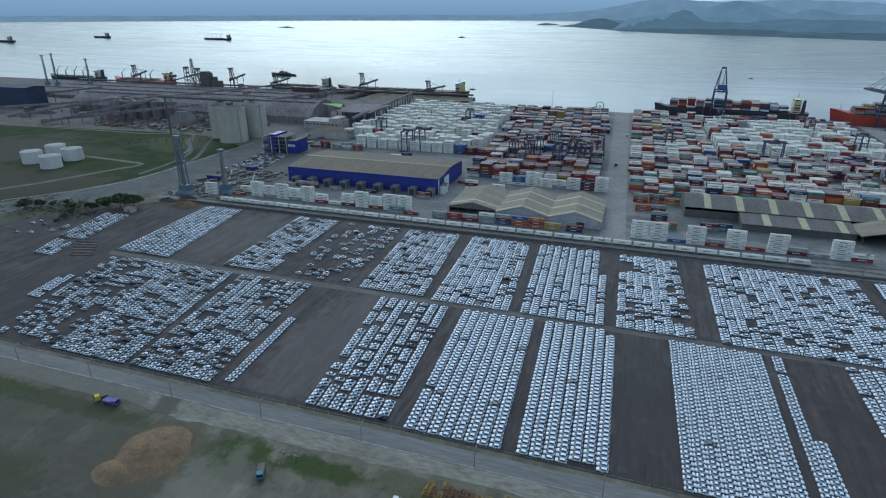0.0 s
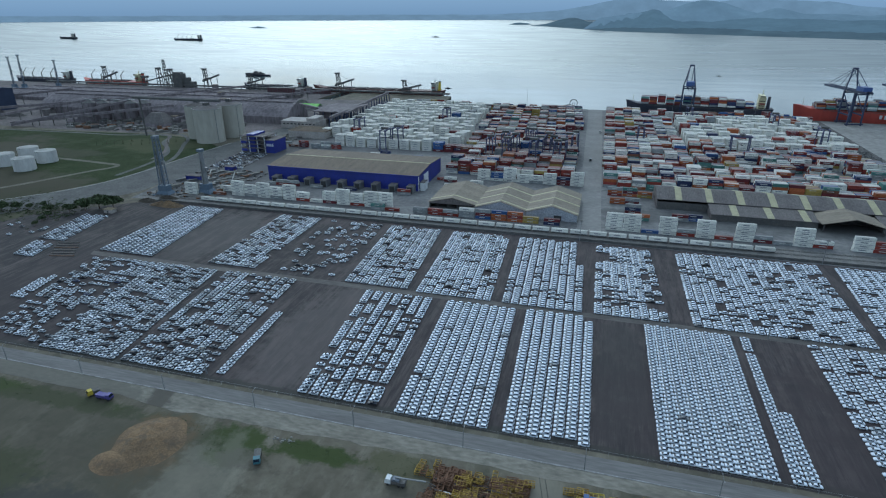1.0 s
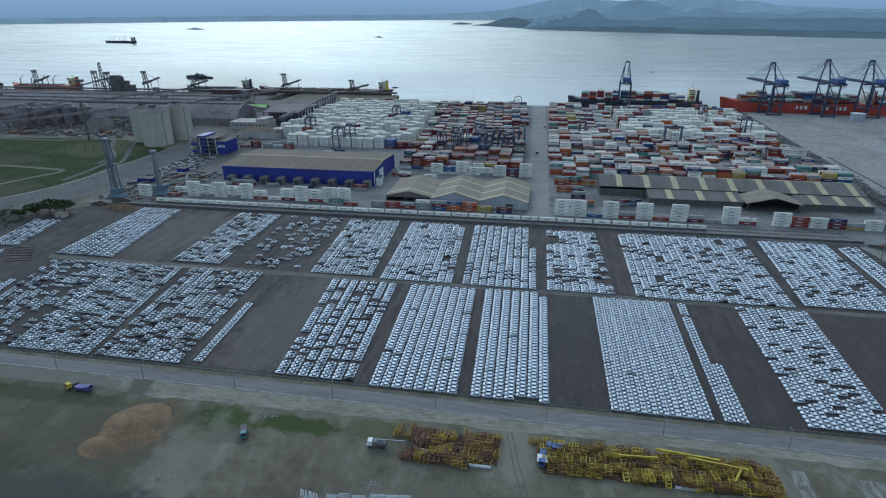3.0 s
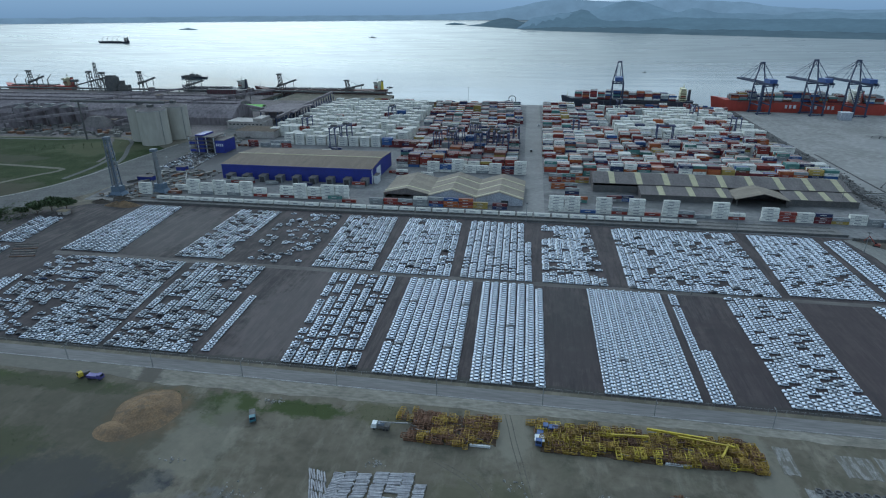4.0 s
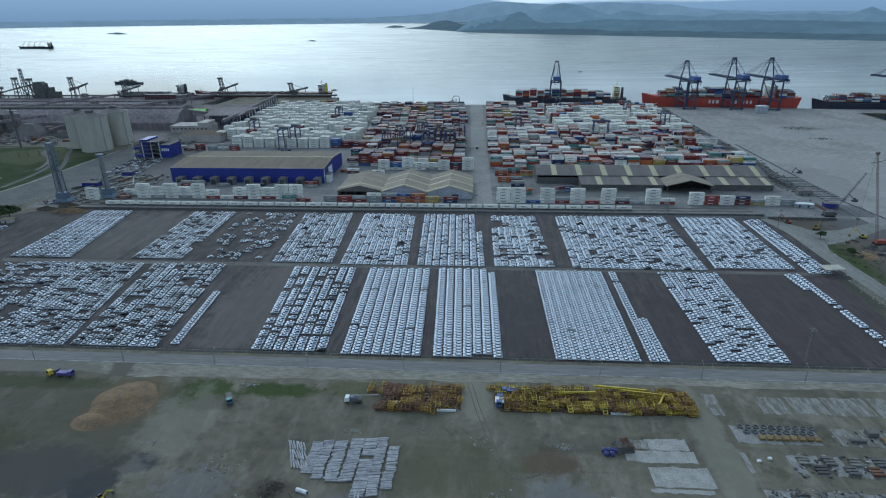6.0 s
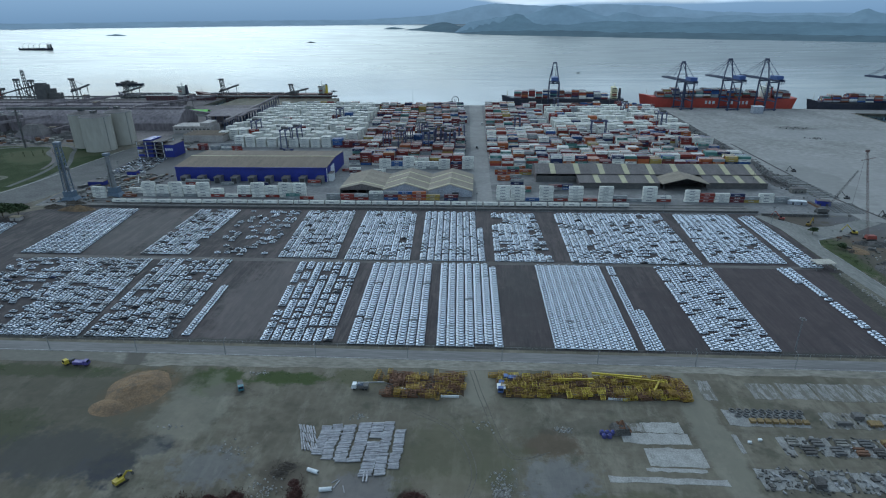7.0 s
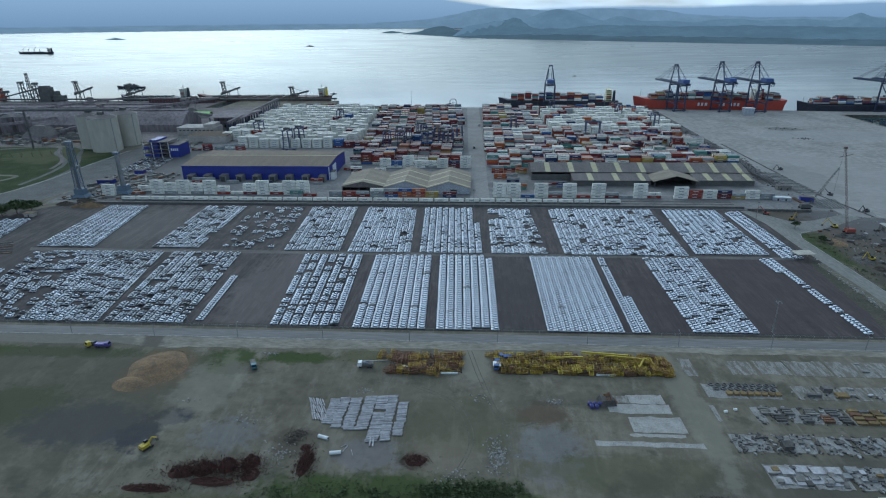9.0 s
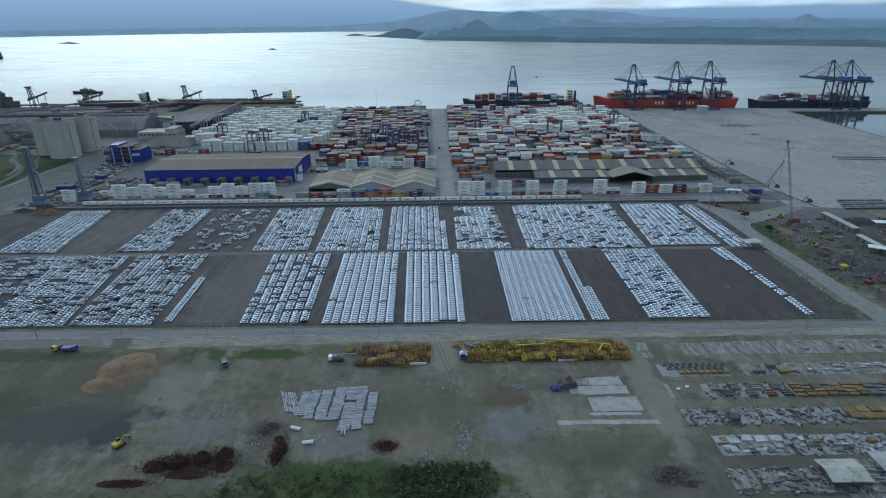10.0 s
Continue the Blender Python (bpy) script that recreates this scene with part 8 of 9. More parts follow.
for row in range(3):
    for k in range(7):
        lay_pipe(-4.6 + 1.0 * k + 1.8 * row + pr.uniform(-0.1, 0.1), -63.4 - 4.9 * row - 0.15 * k, 0.32, -64 + pr.uniform(-6, 6), 2)
for x0, x1, top, bottom in ((3.8, 8.0, -61.6, -78), (8.0, 12.7, -60.7, -80.5), (12.7, 18.4, -60.7, -81), (18.4, 23.8, -59, -81.5), (23.8, 29.2, -58.6, -88), (29.2, 33.7, -58, -87), (33.7, 38.4, -62.5, -84)):
    y, lean, shift, left = top, 5.0, 0.0, 0
    while y > bottom:
        if left == 0:       # the next bundle, laid a little askew
            left, shift, lean = pr.randint(4, 8), 0.5 * shift + pr.uniform(-0.4, 0.4), 0.5 * lean + pr.uniform(-3, 8)
            y -= pr.uniform(0.0, 0.15)
        left -= 1
        if not (22 < x0 < 25 and -70 < y < -67.8):
            lay_pipe((x0 + x1) / 2 + shift + pr.uniform(-0.3, 0.3), y, 0.32 + pr.choice((0, 0, 0.18)), lean + pr.uniform(-2.5, 2.5), 0 if x1 - x0 < 4.8 else (2 if x1 - x0 > 5.2 else 1))
        y -= pr.uniform(0.62, 0.78)
for x, y, a in ((26, -88, 95), (27.2, -88, 97)):
    o = new("concrete_pipe", PIPES[2])
    o.matrix_basis = pose(x, y, 0.42, 0, 0, a)
    tagged(o, "pale grey concrete pipe lying alone", "concrete pipe", "stacked concrete pipes")
for x, y, a in ((7, -86.6, -18), (13.8, -95, 9)):
    tnk = thing("steel_drum_tank", x, y, 0, "white cylindrical steel tank lying on its side", "tank", turn=a)
    part("shell", Geo().rod((-2.2, 0, 0.75), (2.2, 0, 0.75), 0.75, 0.75, 16), M_WHITE, tnk)
    for s in (-1, 1):
        part("end_cap", Geo().rod((s * 2.2, 0, 0.75), (s * 2.35, 0, 0.75), 0.5, 0.4, 14), M_DARK, tnk)
for x, y, l, a in ((17, -92, 4, 70), (16, -90.5, 2.5, 40), (20, -94, 3.5, 110)):
    solid("timber_pole", Geo().rod((-l / 2, 0, 0.18), (l / 2, 0, 0.18), 0.18, 0.14, 7), M_PIPE, "loose pale pole on the ground", "pole", at=pose(x, y, 0, 0, 0, a))

# ---- slabs and storage rows ----


pad_count = [0]


def pad(x0, x1, y0, y1, label="pale worn concrete slab on the earth", z=0.07, m=None):
    """A slab with a worn, uneven outline."""
    n = 9
    e = [(x0 + (x1 - x0) * i / n + pr.uniform(-0.3, 0.3), y0 + pr.uniform(-0.5, 0.5)) for i in range(n + 1)] + [(x1 - (x1 - x0) * i / n + pr.uniform(-0.3, 0.3), y1 + pr.uniform(-0.5, 0.5)) for i in range(n + 1)]
    pad_count[0] += 1
    return sheet("slab", e, z + 0.004 * (pad_count[0] % 7), m or M_PAD, label, 0.12)


pad(124, 150, -65.3, -59, m=M_PADL), pad(133, 149, -58.9, -52.5, m=M_PADL), pad(127, 134, -58.5, -53.5), pad(131, 152.5, -77.5, -67.5, m=M_PADL), pad(129, 151, -79.8, -78.3, m=M_PADL), pad(114.5, 156.5, -85.6, -83, m=M_PADL)
solid("rusty_crate", Geo().frustum((-3.6, -3.0, 3.6, 3.0), 0, (-2.6, -2.2, 2.8, 2.4), 2.4), M_SPOIL, "dark brown bundle of scrap beside a slab", "scrap bundle", at=pose(124, -58.5, 0.05, 0, 0, 8))
heap("scrap_mound", (124.5, -57.5, 4, 4), 2.6, M_RUST, "rust-brown heap of scrap beside a slab", "scrap heap", 77, 24, 0.9)
sr = random.Random(31)
M_DRAB = mat("drab_goods", (0.16, 0.155, 0.14), (0.09, 0.088, 0.08), 0.6, 0.9, fine=0.3, vary=0.4)
M_OCHRE = mat("weathered_ochre_timber", (0.185, 0.132, 0.050), (0.110, 0.080, 0.045), 0.5, 0.9, fine=0.35, vary=0.35)
ITEM_MATS = [M_SLAB, M_STEELD, M_DRAB, M_DRAB, M_STEELG, M_SPOIL, M_SLAB]


CLUTTER = [M_DRAB, M_SPOIL, M_STEELD, M_SLAB, M_RUST, M_STEELG, M_BLUE, M_PIPE]


def crate(x, y, w, d, h, m, label, turn=0.0, joined=None):
    g = Geo()
    n = 5
    for k in range(n + 1):      # layers with small ledges
        e = 0.0 if k % 2 else 0.09
        ww, dd = w / 2 - e, d / 2 - e
        for zz in ((h * k / n,) if k in (0, n) else (h * k / n - 0.02, h * k / n + 0.02)):
            g.v += [(-ww, -dd, zz), (ww, -dd, zz), (ww, dd, zz), (-ww, dd, zz)]
    rows = len(g.v) // 4
    for r in range(rows - 1):
        for i in range(4):
            g.f.append((4 * r + i, 4 * r + (i + 1) % 4, 4 * r + 4 + (i + 1) % 4, 4 * r + 4 + i))
            g.m.append(0)
    g.f += [(3, 2, 1, 0), tuple(4 * rows - 4 + i for i in range(4))]
    g.m += [0, 0]
    if joined is not None:
        joined.stamp(g, x, y, 0.05, radians(turn), [CLUTTER.index(m)])
        return
    solid("goods_bale", g, m, label, "stored goods", "goods in the storage rows", at=pose(x, y, 0.08, 0, 0, turn))


pad(165.3, 171, -37, -22.5), pad(187, 199, -35, -24), pad(200.5, 214, -34, -23), pad(215, 233, -35, -22.5), pad(234, 262, -35, -22.5), pad(264, 318, -35, -22)
for x0, x1 in ((169.5, 186), (187, 201.5), (208, 217), (218, 239), (240, 262), (263, 300)):
    pad(x0, x1, -53, -43, m=M_PADW if x0 < 205 else M_PAD)
pad(167.3, 169.4, -69, -58.5, m=M_PADW)
for x0, x1 in ((183.5, 188), (190.5, 195), (197.5, 203), (205.5, 210), (212, 220), (222, 260), (261, 300)):
    pad(x0, x1, -69, -59, m=M_PADW)
for x0, x1 in ((168, 181.5), (186, 199), (201, 213), (215, 233), (234, 300)):
    pad(x0, x1, -86.5, -76.8, m=M_PADW)
for x0, x1 in ((173.5, 187), (188, 201), (203, 222), (224, 242), (243, 290)):
    pad(x0, x1, -104.5, -93, m=M_PADW)
pad(170.5, 180, -121, -111.5), pad(182, 205, -122, -112), pad(208, 260, -126, -107)
ring_me = Geo()
for k in range(16):
    a0 = 2 * math.pi * k / 16
    for q in range(6):
        b0 = 2 * math.pi * q / 6
        rr = 1.0 + 0.34 * math.cos(b0)
        ring_me.v.append((rr * math.cos(a0), rr * math.sin(a0), 0.36 + 0.34 * math.sin(b0)))
        ring_me.f.append((6 * k + q, 6 * ((k + 1) % 16) + q, 6 * ((k + 1) % 16) + (q + 1) % 6, 6 * k + (q + 1) % 6))
        ring_me.m.append(0)
ring_me = ring_me.data("cable_ring", [M_STEELD])
for j, yy in enumerate((-43.6, -46.6)):
    for i in range(10 - j):
        o = new("rubber_ring", ring_me)
        o.matrix_basis = pose(173.5 + 3.05 * i + 1.4 * j, yy, 0.06)
        tagged(o, "large dark grey rubber ring lying on a slab", "rubber ring", "row of rubber rings")
for i in range(8):
    crate(179 + 3.0 * i, -50.3, 2.3, 2.2, 1.1, M_OCHRE, "ochre pallet stack on a concrete slab")
for x, y, c in ((189, -62, M_DRAB), (193, -66.5, M_SPOIL), (198, -62, M_STEELD), (203.5, -66.5, M_STEELD), (207, -62, M_DRAB), (212, -66.5, M_RUST), (216, -62, M_STEELD), (219, -66.5, M_SPOIL)):
    for k in range(3):
        crate(x + sr.uniform(-0.3, 0.3), y - 1.5 + 1.5 * k, 4.2, 1.0, 1.0, c, "dark bundle of bars on a concrete slab", sr.uniform(-3, 3))
for i in range(15):
    for j in range(4):
        m = M_OCHRE if i < 7 and sr.random() < 0.75 else sr.choice((M_RUST, M_STEELD, M_STEELD))
        crate(224.5 + 4.6 * i, -61 - 2.4 * j, 4.0, 1.7, sr.uniform(0.7, 1.5), m, "ochre timber stack on a concrete slab" if m is M_OCHRE else "dark bundle of bars on a concrete slab", sr.uniform(-2, 2))
for i in range(12):
    for j in range(2):
        crate(238 + 5.2 * i, -79 - 4.2 * j, 4.8, 3.6, sr.uniform(0.8, 1.6), M_OCHRE, "ochre timber stack on a concrete slab", sr.uniform(-2, 2))
for i in range(60):
    x = 169 + 1.15 * i
    crate(x + sr.uniform(-0.8, 0.8), sr.uniform(-86, -77.5), sr.uniform(0.8, 2.4), sr.uniform(0.8, 2.0), sr.uniform(0.3, 1.0), sr.choice(ITEM_MATS), "assorted stored goods on a concrete slab", sr.uniform(-20, 20))
for i in range(90):
    x = 175 + 1.2 * i
    crate(x + sr.uniform(-0.8, 0.8), sr.uniform(-103, -94.5), sr.uniform(1.2, 3.4), sr.uniform(1.0, 2.4), sr.uniform(0.3, 1.0), sr.choice(ITEM_MATS + [M_PIPE, M_OCHRE]), "assorted stored goods on a concrete slab", sr.uniform(-8, 8))
for i in range(46):
    crate(sr.uniform(182, 240), sr.uniform(-124, -111), sr.uniform(2, 6), sr.uniform(0.5, 1.4), sr.uniform(0.4, 1.0), sr.choice(ITEM_MATS), "assorted long goods on a concrete slab", sr.uniform(-6, 6))
for i in range(8):
    crate(sr.uniform(240, 300), sr.uniform(-34, -23.5), sr.uniform(1.5, 4), sr.uniform(0.5, 1.6), sr.uniform(0.3, 0.8), sr.choice((M_SLAB, M_STEELG, M_SPOIL)), "flat stored panels on a concrete slab", sr.uniform(-8, 8))
for i in range(26):
    crate(sr.uniform(231, 300), sr.uniform(-51, -43.5), sr.uniform(1.5, 4), sr.uniform(0.5, 1.6), sr.uniform(0.3, 0.8), sr.choice((M_SLAB, M_STEELG, M_PIPE)), "flat stored panels on a concrete slab", sr.uniform(-8, 8))
crate(215, -50.5, 6, 1.2, 1.4, M_STEELD, "dark steel tank section on a slab"), crate(222.5, -46, 4, 3, 2.0, M_STEELD, "dark machine part on a slab"), crate(227, -50, 5, 3, 1.2, M_OCHRE, "ochre timber stack on a concrete slab")
crate(172.5, -63, 1.4, 0.9, 0.8, M_WHITE, "small white tank on the ground"), crate(177, -61.5, 1.4, 0.9, 0.8, M_WHITE, "small white tank on the ground"), crate(187, -84, 3.6, 3.6, 2.2, M_SPOIL, "dark square bin on the ground")
for i, (x, y) in enumerate(((176, -96), (181, -96.5), (186.5, -95.3), (192, -95.8), (198, -95.5), (178, -101), (184, -101.5), (189.5, -100.6), (195.5, -101.2))):
    crate(x, y, 4.6, 3.4, sr.uniform(0.25, 0.6), M_PIPE if i % 3 else M_PIPE, "stack of pale concrete panels on a slab", sr.uniform(-4, 4))
bits = Geo()
for x0, x1, y0, y1, n in ((184, 222, -70, -58.5, 90), (167, 235, -88, -76, 200), (202, 290, -105, -92.5, 300), (170, 262, -124, -110.5, 420), (205, 300, -53, -43, 60)):
    for _ in range(n):
        crate(sr.uniform(x0, x1), sr.uniform(y0, y1), sr.uniform(0.3, 1.7), sr.uniform(0.2, 1.0), sr.uniform(0.15, 0.7), sr.choice((M_DRAB, M_SPOIL, M_STEELD, M_SPOIL, M_SLAB, M_DRAB, M_DRAB, M_PIPE)), "", sr.uniform(0, 180), bits)
solid("stored_scrap", bits, CLUTTER, "small scrap and offcuts strewn over the storage rows", "scrap", kind="stuff")
shed = thing("tin_roofed_shed", 210, -116.5, 0, "old shed with a pale rusty tin roof", "shed")
part("wall_block", Geo().box(-5.6, -3.8, 0, 5.6, 4.4, 3.4), M_SPOIL, shed)
part("roof", Geo().front([(-5.6, 3.5), (0, 4.6), (5.6, 3.5), (5.6, 3.75), (0, 4.85), (-5.6, 3.75)], -7.2, 7.2), M_OLDTIN, shed)
canopy(233, -112, 16, 10, 3.4, M_CONC, "grey flat-roofed lean shelter beside a shed")
M_BRUSH = mat("dead_brushwood", (0.040, 0.034, 0.027), (0.066, 0.055, 0.043), 0.5, 0.95, fine=0.4)
for x, y in ((147, -115.5), (155, -118), (151, -111.5), (-5.5, -87.5), (-3.5, -84)):
    heap("brush_mound", (x, y, 3.4, 2.2), 0.7, M_BRUSH, "dark heap of brushwood on bare earth", "brush heap", x * 0.3, 22, 0.95)
for x, y, rx, ry, h in ((344, 152, 7, 3.5, 1.8), (338, 116, 5, 3, 1.4), (346, 84, 8, 5, 2.0), (333, 90, 5, 4, 1.5), (357, 103, 7, 3.5, 1.6), (362, 134, 6, 3, 1.3), (328, 136, 3.5, 2.5, 1.0)):
    heap("spoil_mound", (x, y, rx, ry), h, M_SPOIL if x > 335 else M_BRUSH, "dark mound of spoil beside the dirt road", "spoil mound", x * 0.21, 22, 0.9)
sticks = Geo()
for k in range(620):
    x, y, a = sr.gauss(151, 4.5), sr.gauss(-115, 2.6), sr.uniform(0, math.pi)
    if k > 420:
        x, y = sr.gauss(-5, 2.2), sr.gauss(-87, 2.4)
    n = sr.uniform(0.5, 1.6)
    sticks.rod((x, y, 0.05), (x + n * math.cos(a), y + n * math.sin(a), sr.uniform(0.05, 0.9)), 0.06, 0.03, 4)
solid("brushwood", sticks, M_BRUSH, "loose dead branches strewn on bare earth", "branches", kind="stuff")

for x, y0, y1, w, h, m in ((384, 131, 171, 5.5, 4.0, M_CONC), (377, 88, 119, 5.0, 3.6, M_CONC)):
    b = thing("long_workshop", x, (y0 + y1) / 2, 0.05, "long low workshop with a pale flat roof", "workshop", "long workshops of the works yard")
    hy = (y1 - y0) / 2
    part("wall_block", Geo().box(-w / 2 + 0.4, -hy + 0.4, 0, w / 2 - 0.4, hy - 0.4, h), M_DRAB, b)
    part("roof", Geo().side([(-w / 2, h), (w / 2, h), (w / 2, h + 0.3), (0, h + 0.8), (-w / 2, h + 0.3)], -hy, hy), m, b)
    for k in range(5):
        part("door", Geo().box(-w / 2 + 0.34, -hy + 3 + k * hy * 0.38, 0, -w / 2 + 0.42, -hy + 6 + k * hy * 0.38, 2.8), M_DARK, b)
for k in range(5):
    b = thing("beam_stack", 440, 192 + 5.5 * k, 0.05, "long stack of pale precast beams on the apron", "beam stack", "rows of precast beams")
    for q in range(3):
        part("beam", Geo().box(-24 + 2 * k, -1.5 + 1.05 * q, 0, 24, -0.6 + 1.05 * q, 1.3), M_SLAB if (q + k) % 2 else M_SPOIL, b)
for k in range(15):
    b = thing("beam_stack", 378.5 + 0.25 * k, 341 - 5.4 * k, 0.125, "pair of long pale precast beams laid on the earth", "beam stack", "rows of precast beams", turn=sr.uniform(-1.5, 1.5))
    for q in range(2):
        part("beam", Geo().box(-11 + sr.uniform(-1.5, 1), -0.75 + 0.85 * q, 0, 9, -0.15 + 0.85 * q, 0.6), M_SLAB if (q + k) % 3 else M_DRAB, b)
for k in range(22):
    b = thing("wheel_set", 361 - 0.2 * k, 302 + 3.2 * k, 0.05, "dark rusty wheel set standing in a row", "wheel set", "row of rusty wheel sets", turn=8)
    part("axle", Geo().rod((-1.6, 0, 0.9), (1.6, 0, 0.9), 0.16, 0.16, 8), M_STEELD, b)
    for sx in (-1.3, 1.3):
        part("wheel", Geo().rod((sx - 0.15, 0, 0.9), (sx + 0.15, 0, 0.9), 0.9, 0.9, 14), M_STEELD, b)
for x, y, w, d, h, wm, rm, turn, word in ((344, 245.5, 15, 5, 2.8, M_PALEWALL, M_WHITE, -10, "white site cabin"), (362.5, 281, 13, 6, 4.0, M_DRAB, M_ROOFG, 0, "drab shed with a grey roof"), (364.5, 243, 11, 6, 4.2, M_BLUE, M_ROOFG, -12, "violet-blue shed with a grey roof")):
    hut = thing("site_hut", x, y, 0.05, f"{word} beside the sidings", "hut", "huts beside the sidings", turn=turn)
    part("wall_block", Geo().box(-w / 2 + 0.2, -d / 2 + 0.2, 0, w / 2 - 0.2, d / 2 - 0.2, h), wm, hut)
    part("roof", Geo().side([(-w / 2, h), (w / 2, h), (w / 2, h + 0.25), (0, h + 0.55), (-w / 2, h + 0.25)], -d / 2, d / 2), rm, hut)
    for k in (-1, 1):
        part("door", Geo().box(k * w * 0.22 - 0.7, -d / 2 + 0.1, 0, k * w * 0.22 + 0.7, -d / 2 + 0.22, 2.1), M_DARK, hut)
gantry = thing("steel_stack", 357.5, 238, 0.05, "long dark rusty stack of steel sections", "steel stack", turn=94)
for q in range(4):
    part("section", Geo().box(-14 + q, -1.5 + 0.8 * q, 0, 14 - 0.7 * q, -0.9 + 0.8 * q, 1.6 - 0.25 * (q % 2)), M_RUST if q % 2 else M_STEELD, gantry)
wall = thing("boundary_wall", 326, 212, 0.0, "low dark wall along the works yard", "wall", turn=-2)
part("wall_run", Geo().box(-26, -0.2, 0, 26, 0.2, 2.0), M_STEELD, wall)
for k in range(14):
    part("pier", Geo().box(-26.2 + 4 * k, -0.4, 0, -25.6 + 4 * k, 0.4, 2.3), M_DRAB, wall)
mats = thing("rebar_mat", 378, 236, 0.06, "grey steel reinforcing mats laid on the earth", "steel mats", turn=-8)
for k in range(12):
    part("bar", Geo().box(-13, -15 + 2.6 * k, 0, 13, -14.6 + 2.6 * k, 0.25), M_STEELG, mats)
for k in range(10):
    part("cross_bar", Geo().box(-12.5 + 2.7 * k, -15.4, 0.25, -12.1 + 2.7 * k, 14.4, 0.45), M_STEELD, mats)
for x, y in ((397.5, 359), (396, 262.5), (398, 213)):
    excavator(x, y, 80 + x % 7 * 20, M_STEELD, "dark", 1.2)
for x, y, rx, ry, h in ((400, 157, 11, 9, 3.4), (422, 156, 8, 5, 3.0)):
    heap("spoil_mound", (x, y, rx, ry), h, M_BRUSH, "large dark mound of spoil in the works yard", "spoil mound", x * 0.17, 26, 0.7)
for y in (383, 372):
    long_beam(566, y, 72, -8, M_STEELD, "long dark pipe lying on the apron")
works = Geo()
for i in range(190):
    x, y = sr.gauss(352, 18), sr.uniform(25, 172)
    if x > 327:
        crate(x, y, sr.uniform(0.4, 1.9), sr.uniform(0.3, 1.1), sr.uniform(0.2, 0.9), sr.choice((M_DRAB, M_SPOIL, M_STEELD, M_DRAB, M_SPOIL, M_RUST)), "", sr.uniform(0, 180), works)
for i in range(70):
    x, y = sr.gauss(362, 24), sr.uniform(25, 168)
    if x > 327:
        crate(x, y, sr.uniform(1.5, 6), sr.uniform(1, 2.6), sr.uniform(0.4, 1.8), sr.choice((M_DRAB, M_SPOIL, M_STEELD, M_DRAB, M_SLAB, M_RUST)), "assorted works materials dumped on the earth", sr.uniform(0, 180), works)
solid("works_material", works, CLUTTER, "assorted works materials dumped on the earth", "materials", kind="stuff")
for k in range(6):
    b = thing("bar_bundle", -279 - 3.2 * k, 97 + 4.2 * k, 0.06, "long dark bundle of steel bars on the asphalt", "steel bars", "bundles of steel bars", turn=14)
    for q in range(4):
        part("bar", Geo().box(-8.5 + 0.4 * (q % 2), -0.62 + 0.32 * q, 0, 8.5 - 0.5 * (q % 3), -0.36 + 0.32 * q, 0.5), M_STEELD if (q + k) % 3 else M_RUST, b)

# ---- port clutter ----
apron = Geo()
for i in range(240):
    x, y = sr.uniform(-332, -258), sr.uniform(232, 330)
    crate(x, y, sr.uniform(0.8, 4), sr.uniform(0.6, 2.2), sr.uniform(0.4, 1.8), sr.choice((M_STEELD, M_DRAB, M_STEELD, M_SPOIL, M_DRAB, M_RUST)), "", sr.choice((0, 90, 60, 20)), apron)
for row in range(7):        # ranks of trailers and low loads
    for k in range(6):
        if sr.random() < 0.75:
            crate(-332 + 13 * k + 1.5 * row, 262 + 9.5 * row + sr.uniform(-1, 1), sr.uniform(7, 12), 2.5, sr.uniform(0.9, 2.4), sr.choice((M_STEELD, M_DRAB, M_STEELD, M_RUST, M_DRAB)), "", 58 + sr.uniform(-4, 4), apron)
for k in range(26):
    crate(-338 + 1.5 * (k % 3) * 7 + sr.uniform(-2, 2), 452 + 3.4 * k, sr.uniform(6, 11), 2.4, sr.uniform(1, 2.6), sr.choice((M_STEELD, M_DRAB, M_STEELG, M_DRAB, M_SPOIL)), "", 20 + sr.uniform(-5, 5), apron)
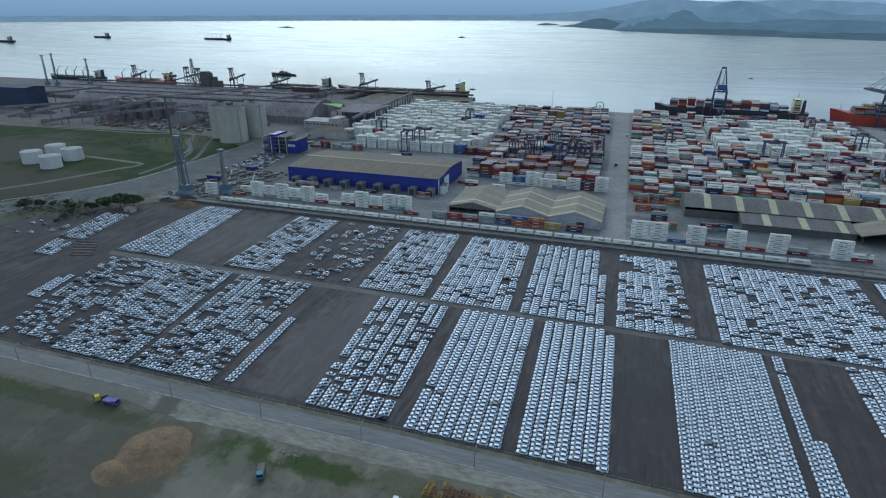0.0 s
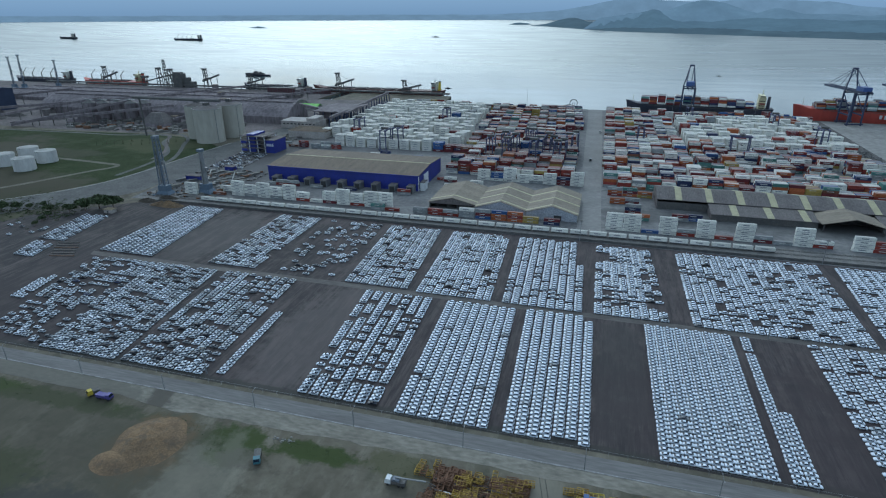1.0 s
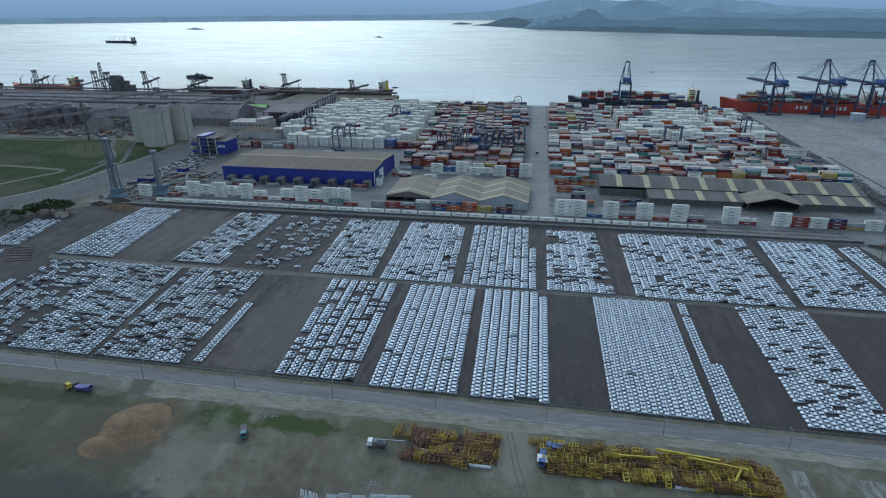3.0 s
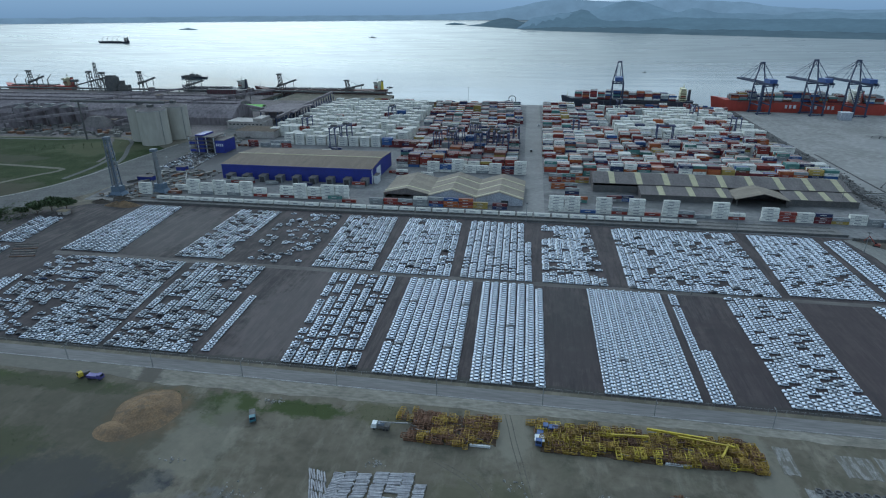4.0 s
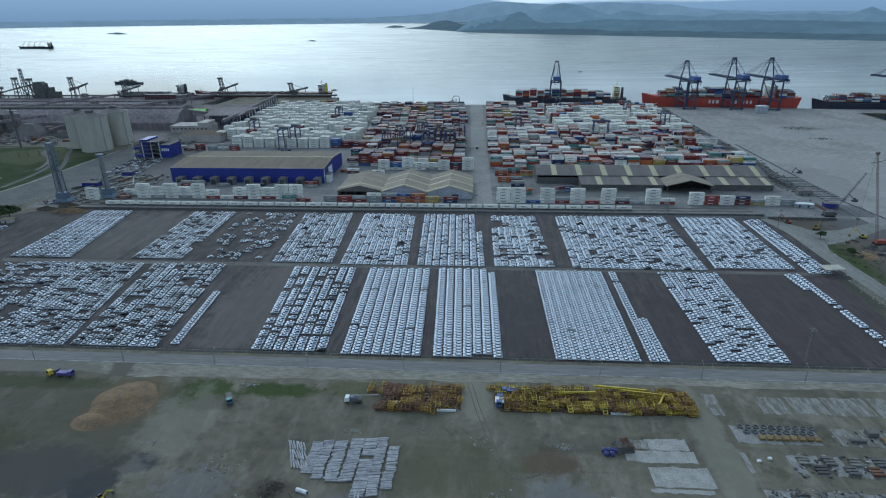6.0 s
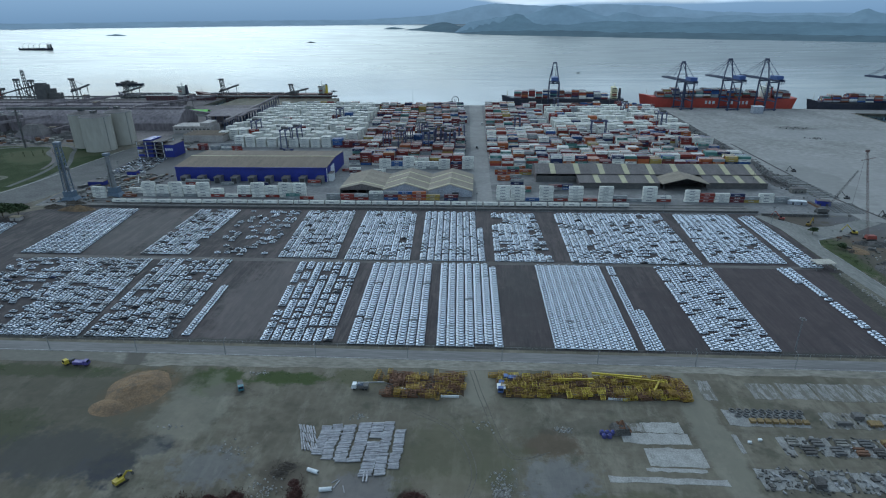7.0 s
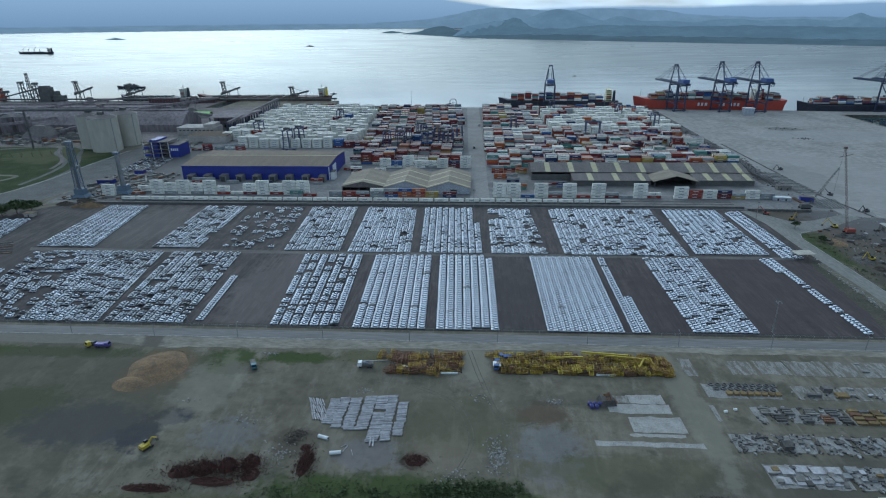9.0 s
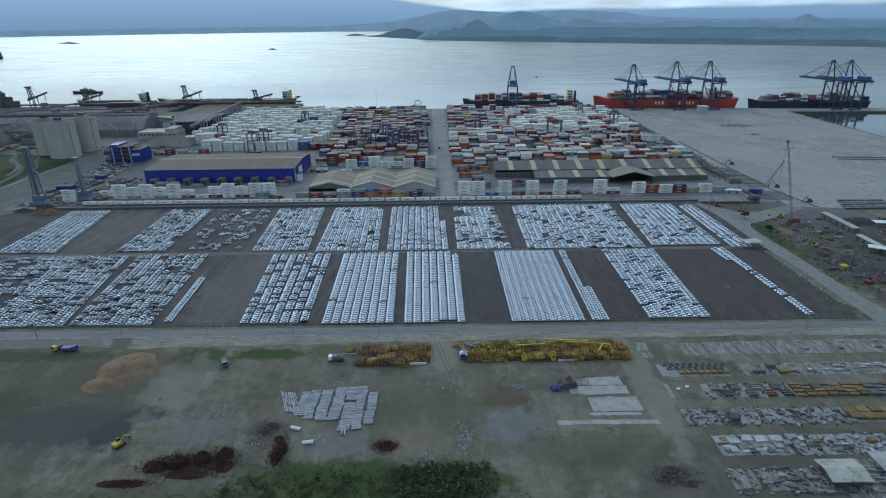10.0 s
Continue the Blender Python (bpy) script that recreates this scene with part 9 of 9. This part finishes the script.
for k in range(170):
    crate(sr.uniform(-700, -440), sr.uniform(482, 560), sr.uniform(2, 12), sr.uniform(2, 6), sr.uniform(1, 5), sr.choice((M_STEELD, M_DRAB, M_STEELD, M_RUST, M_DRAB)), "", sr.choice((0, 90, 15, 40)), apron)
solid("apron_goods", apron, CLUTTER, "trailers and stored goods on the port apron", "goods", kind="stuff")
car_block("parked_cars", "rows of parked cars and trucks beside the process building", (-337, -296), (-344, -306), 336, 404, 7, "sedan", (0.10, 0.16, 0.34, 0.34, 0.06), 0.72, jitter=0.5, mixed_kinds=ALL)
car_block("parked_cars", "few cars on the earth beside the access road", (-385, -340), (-372, -330), 112, 150, 4, "sedan", (0.2, 0.4, 0.3, 0.1), 0.1, jitter=2.5, mixed_kinds=ALL)
for x, y, w, d, h, m in ((-319, 290, 16, 8, 4, M_BLUE), (-306, 331, 10, 7, 4, M_BLUE)):
    b = thing("yard_building", x, y, 0.05, "low service building with a flat roof", "building", "low buildings near the process plant")
    part("wall_block", Geo().box(-w / 2, -d / 2, 0, w / 2, d / 2, h), m, b)
    part("roof", Geo().box(-w / 2 - 0.4, -d / 2 - 0.4, h, w / 2 + 0.4, d / 2 + 0.4, h + 0.35), M_ROOFG, b)
heap("earth_mound", (-287, 210, 17, 5.5), 3.6, M_SAND, "long mound of dry brown earth beside the sidings", "earth mound", 3.3, 34, 0.6)
for x, y, rx, ry in ((-312, 216, 9, 5), (-300, 228, 10, 4)):
    heap("earth_mound", (x, y, rx, ry), 2.2, M_BRUSH, "low dark heap of earth and brush", "earth mound", x * 0.1, 24, 0.8)
basin = thing("retaining_wall", 0, 0, 0.05, "low pale concrete wall round a loading bay", "wall")
for p, q in (((-324, 322), (-295, 322)), ((-295, 322), (-279, 294)), ((-279, 294), (-296, 278)), ((-324, 322), (-304, 290))):
    part("wall_run", Geo().beam((*p, 0.8), (*q, 0.8), 1.0), M_CONC, basin)
house = thing("quay_cabin", 532, 752, 0.05, "pale blue-white cabin on the quay apron", "cabin")
part("wall_block", Geo().box(-8, -6, 0, 8, 6, 11), M_PALEWALL, house)
part("roof", Geo().box(-8.5, -6.5, 11, 8.5, 6.5, 11.6), M_WHITE, house)
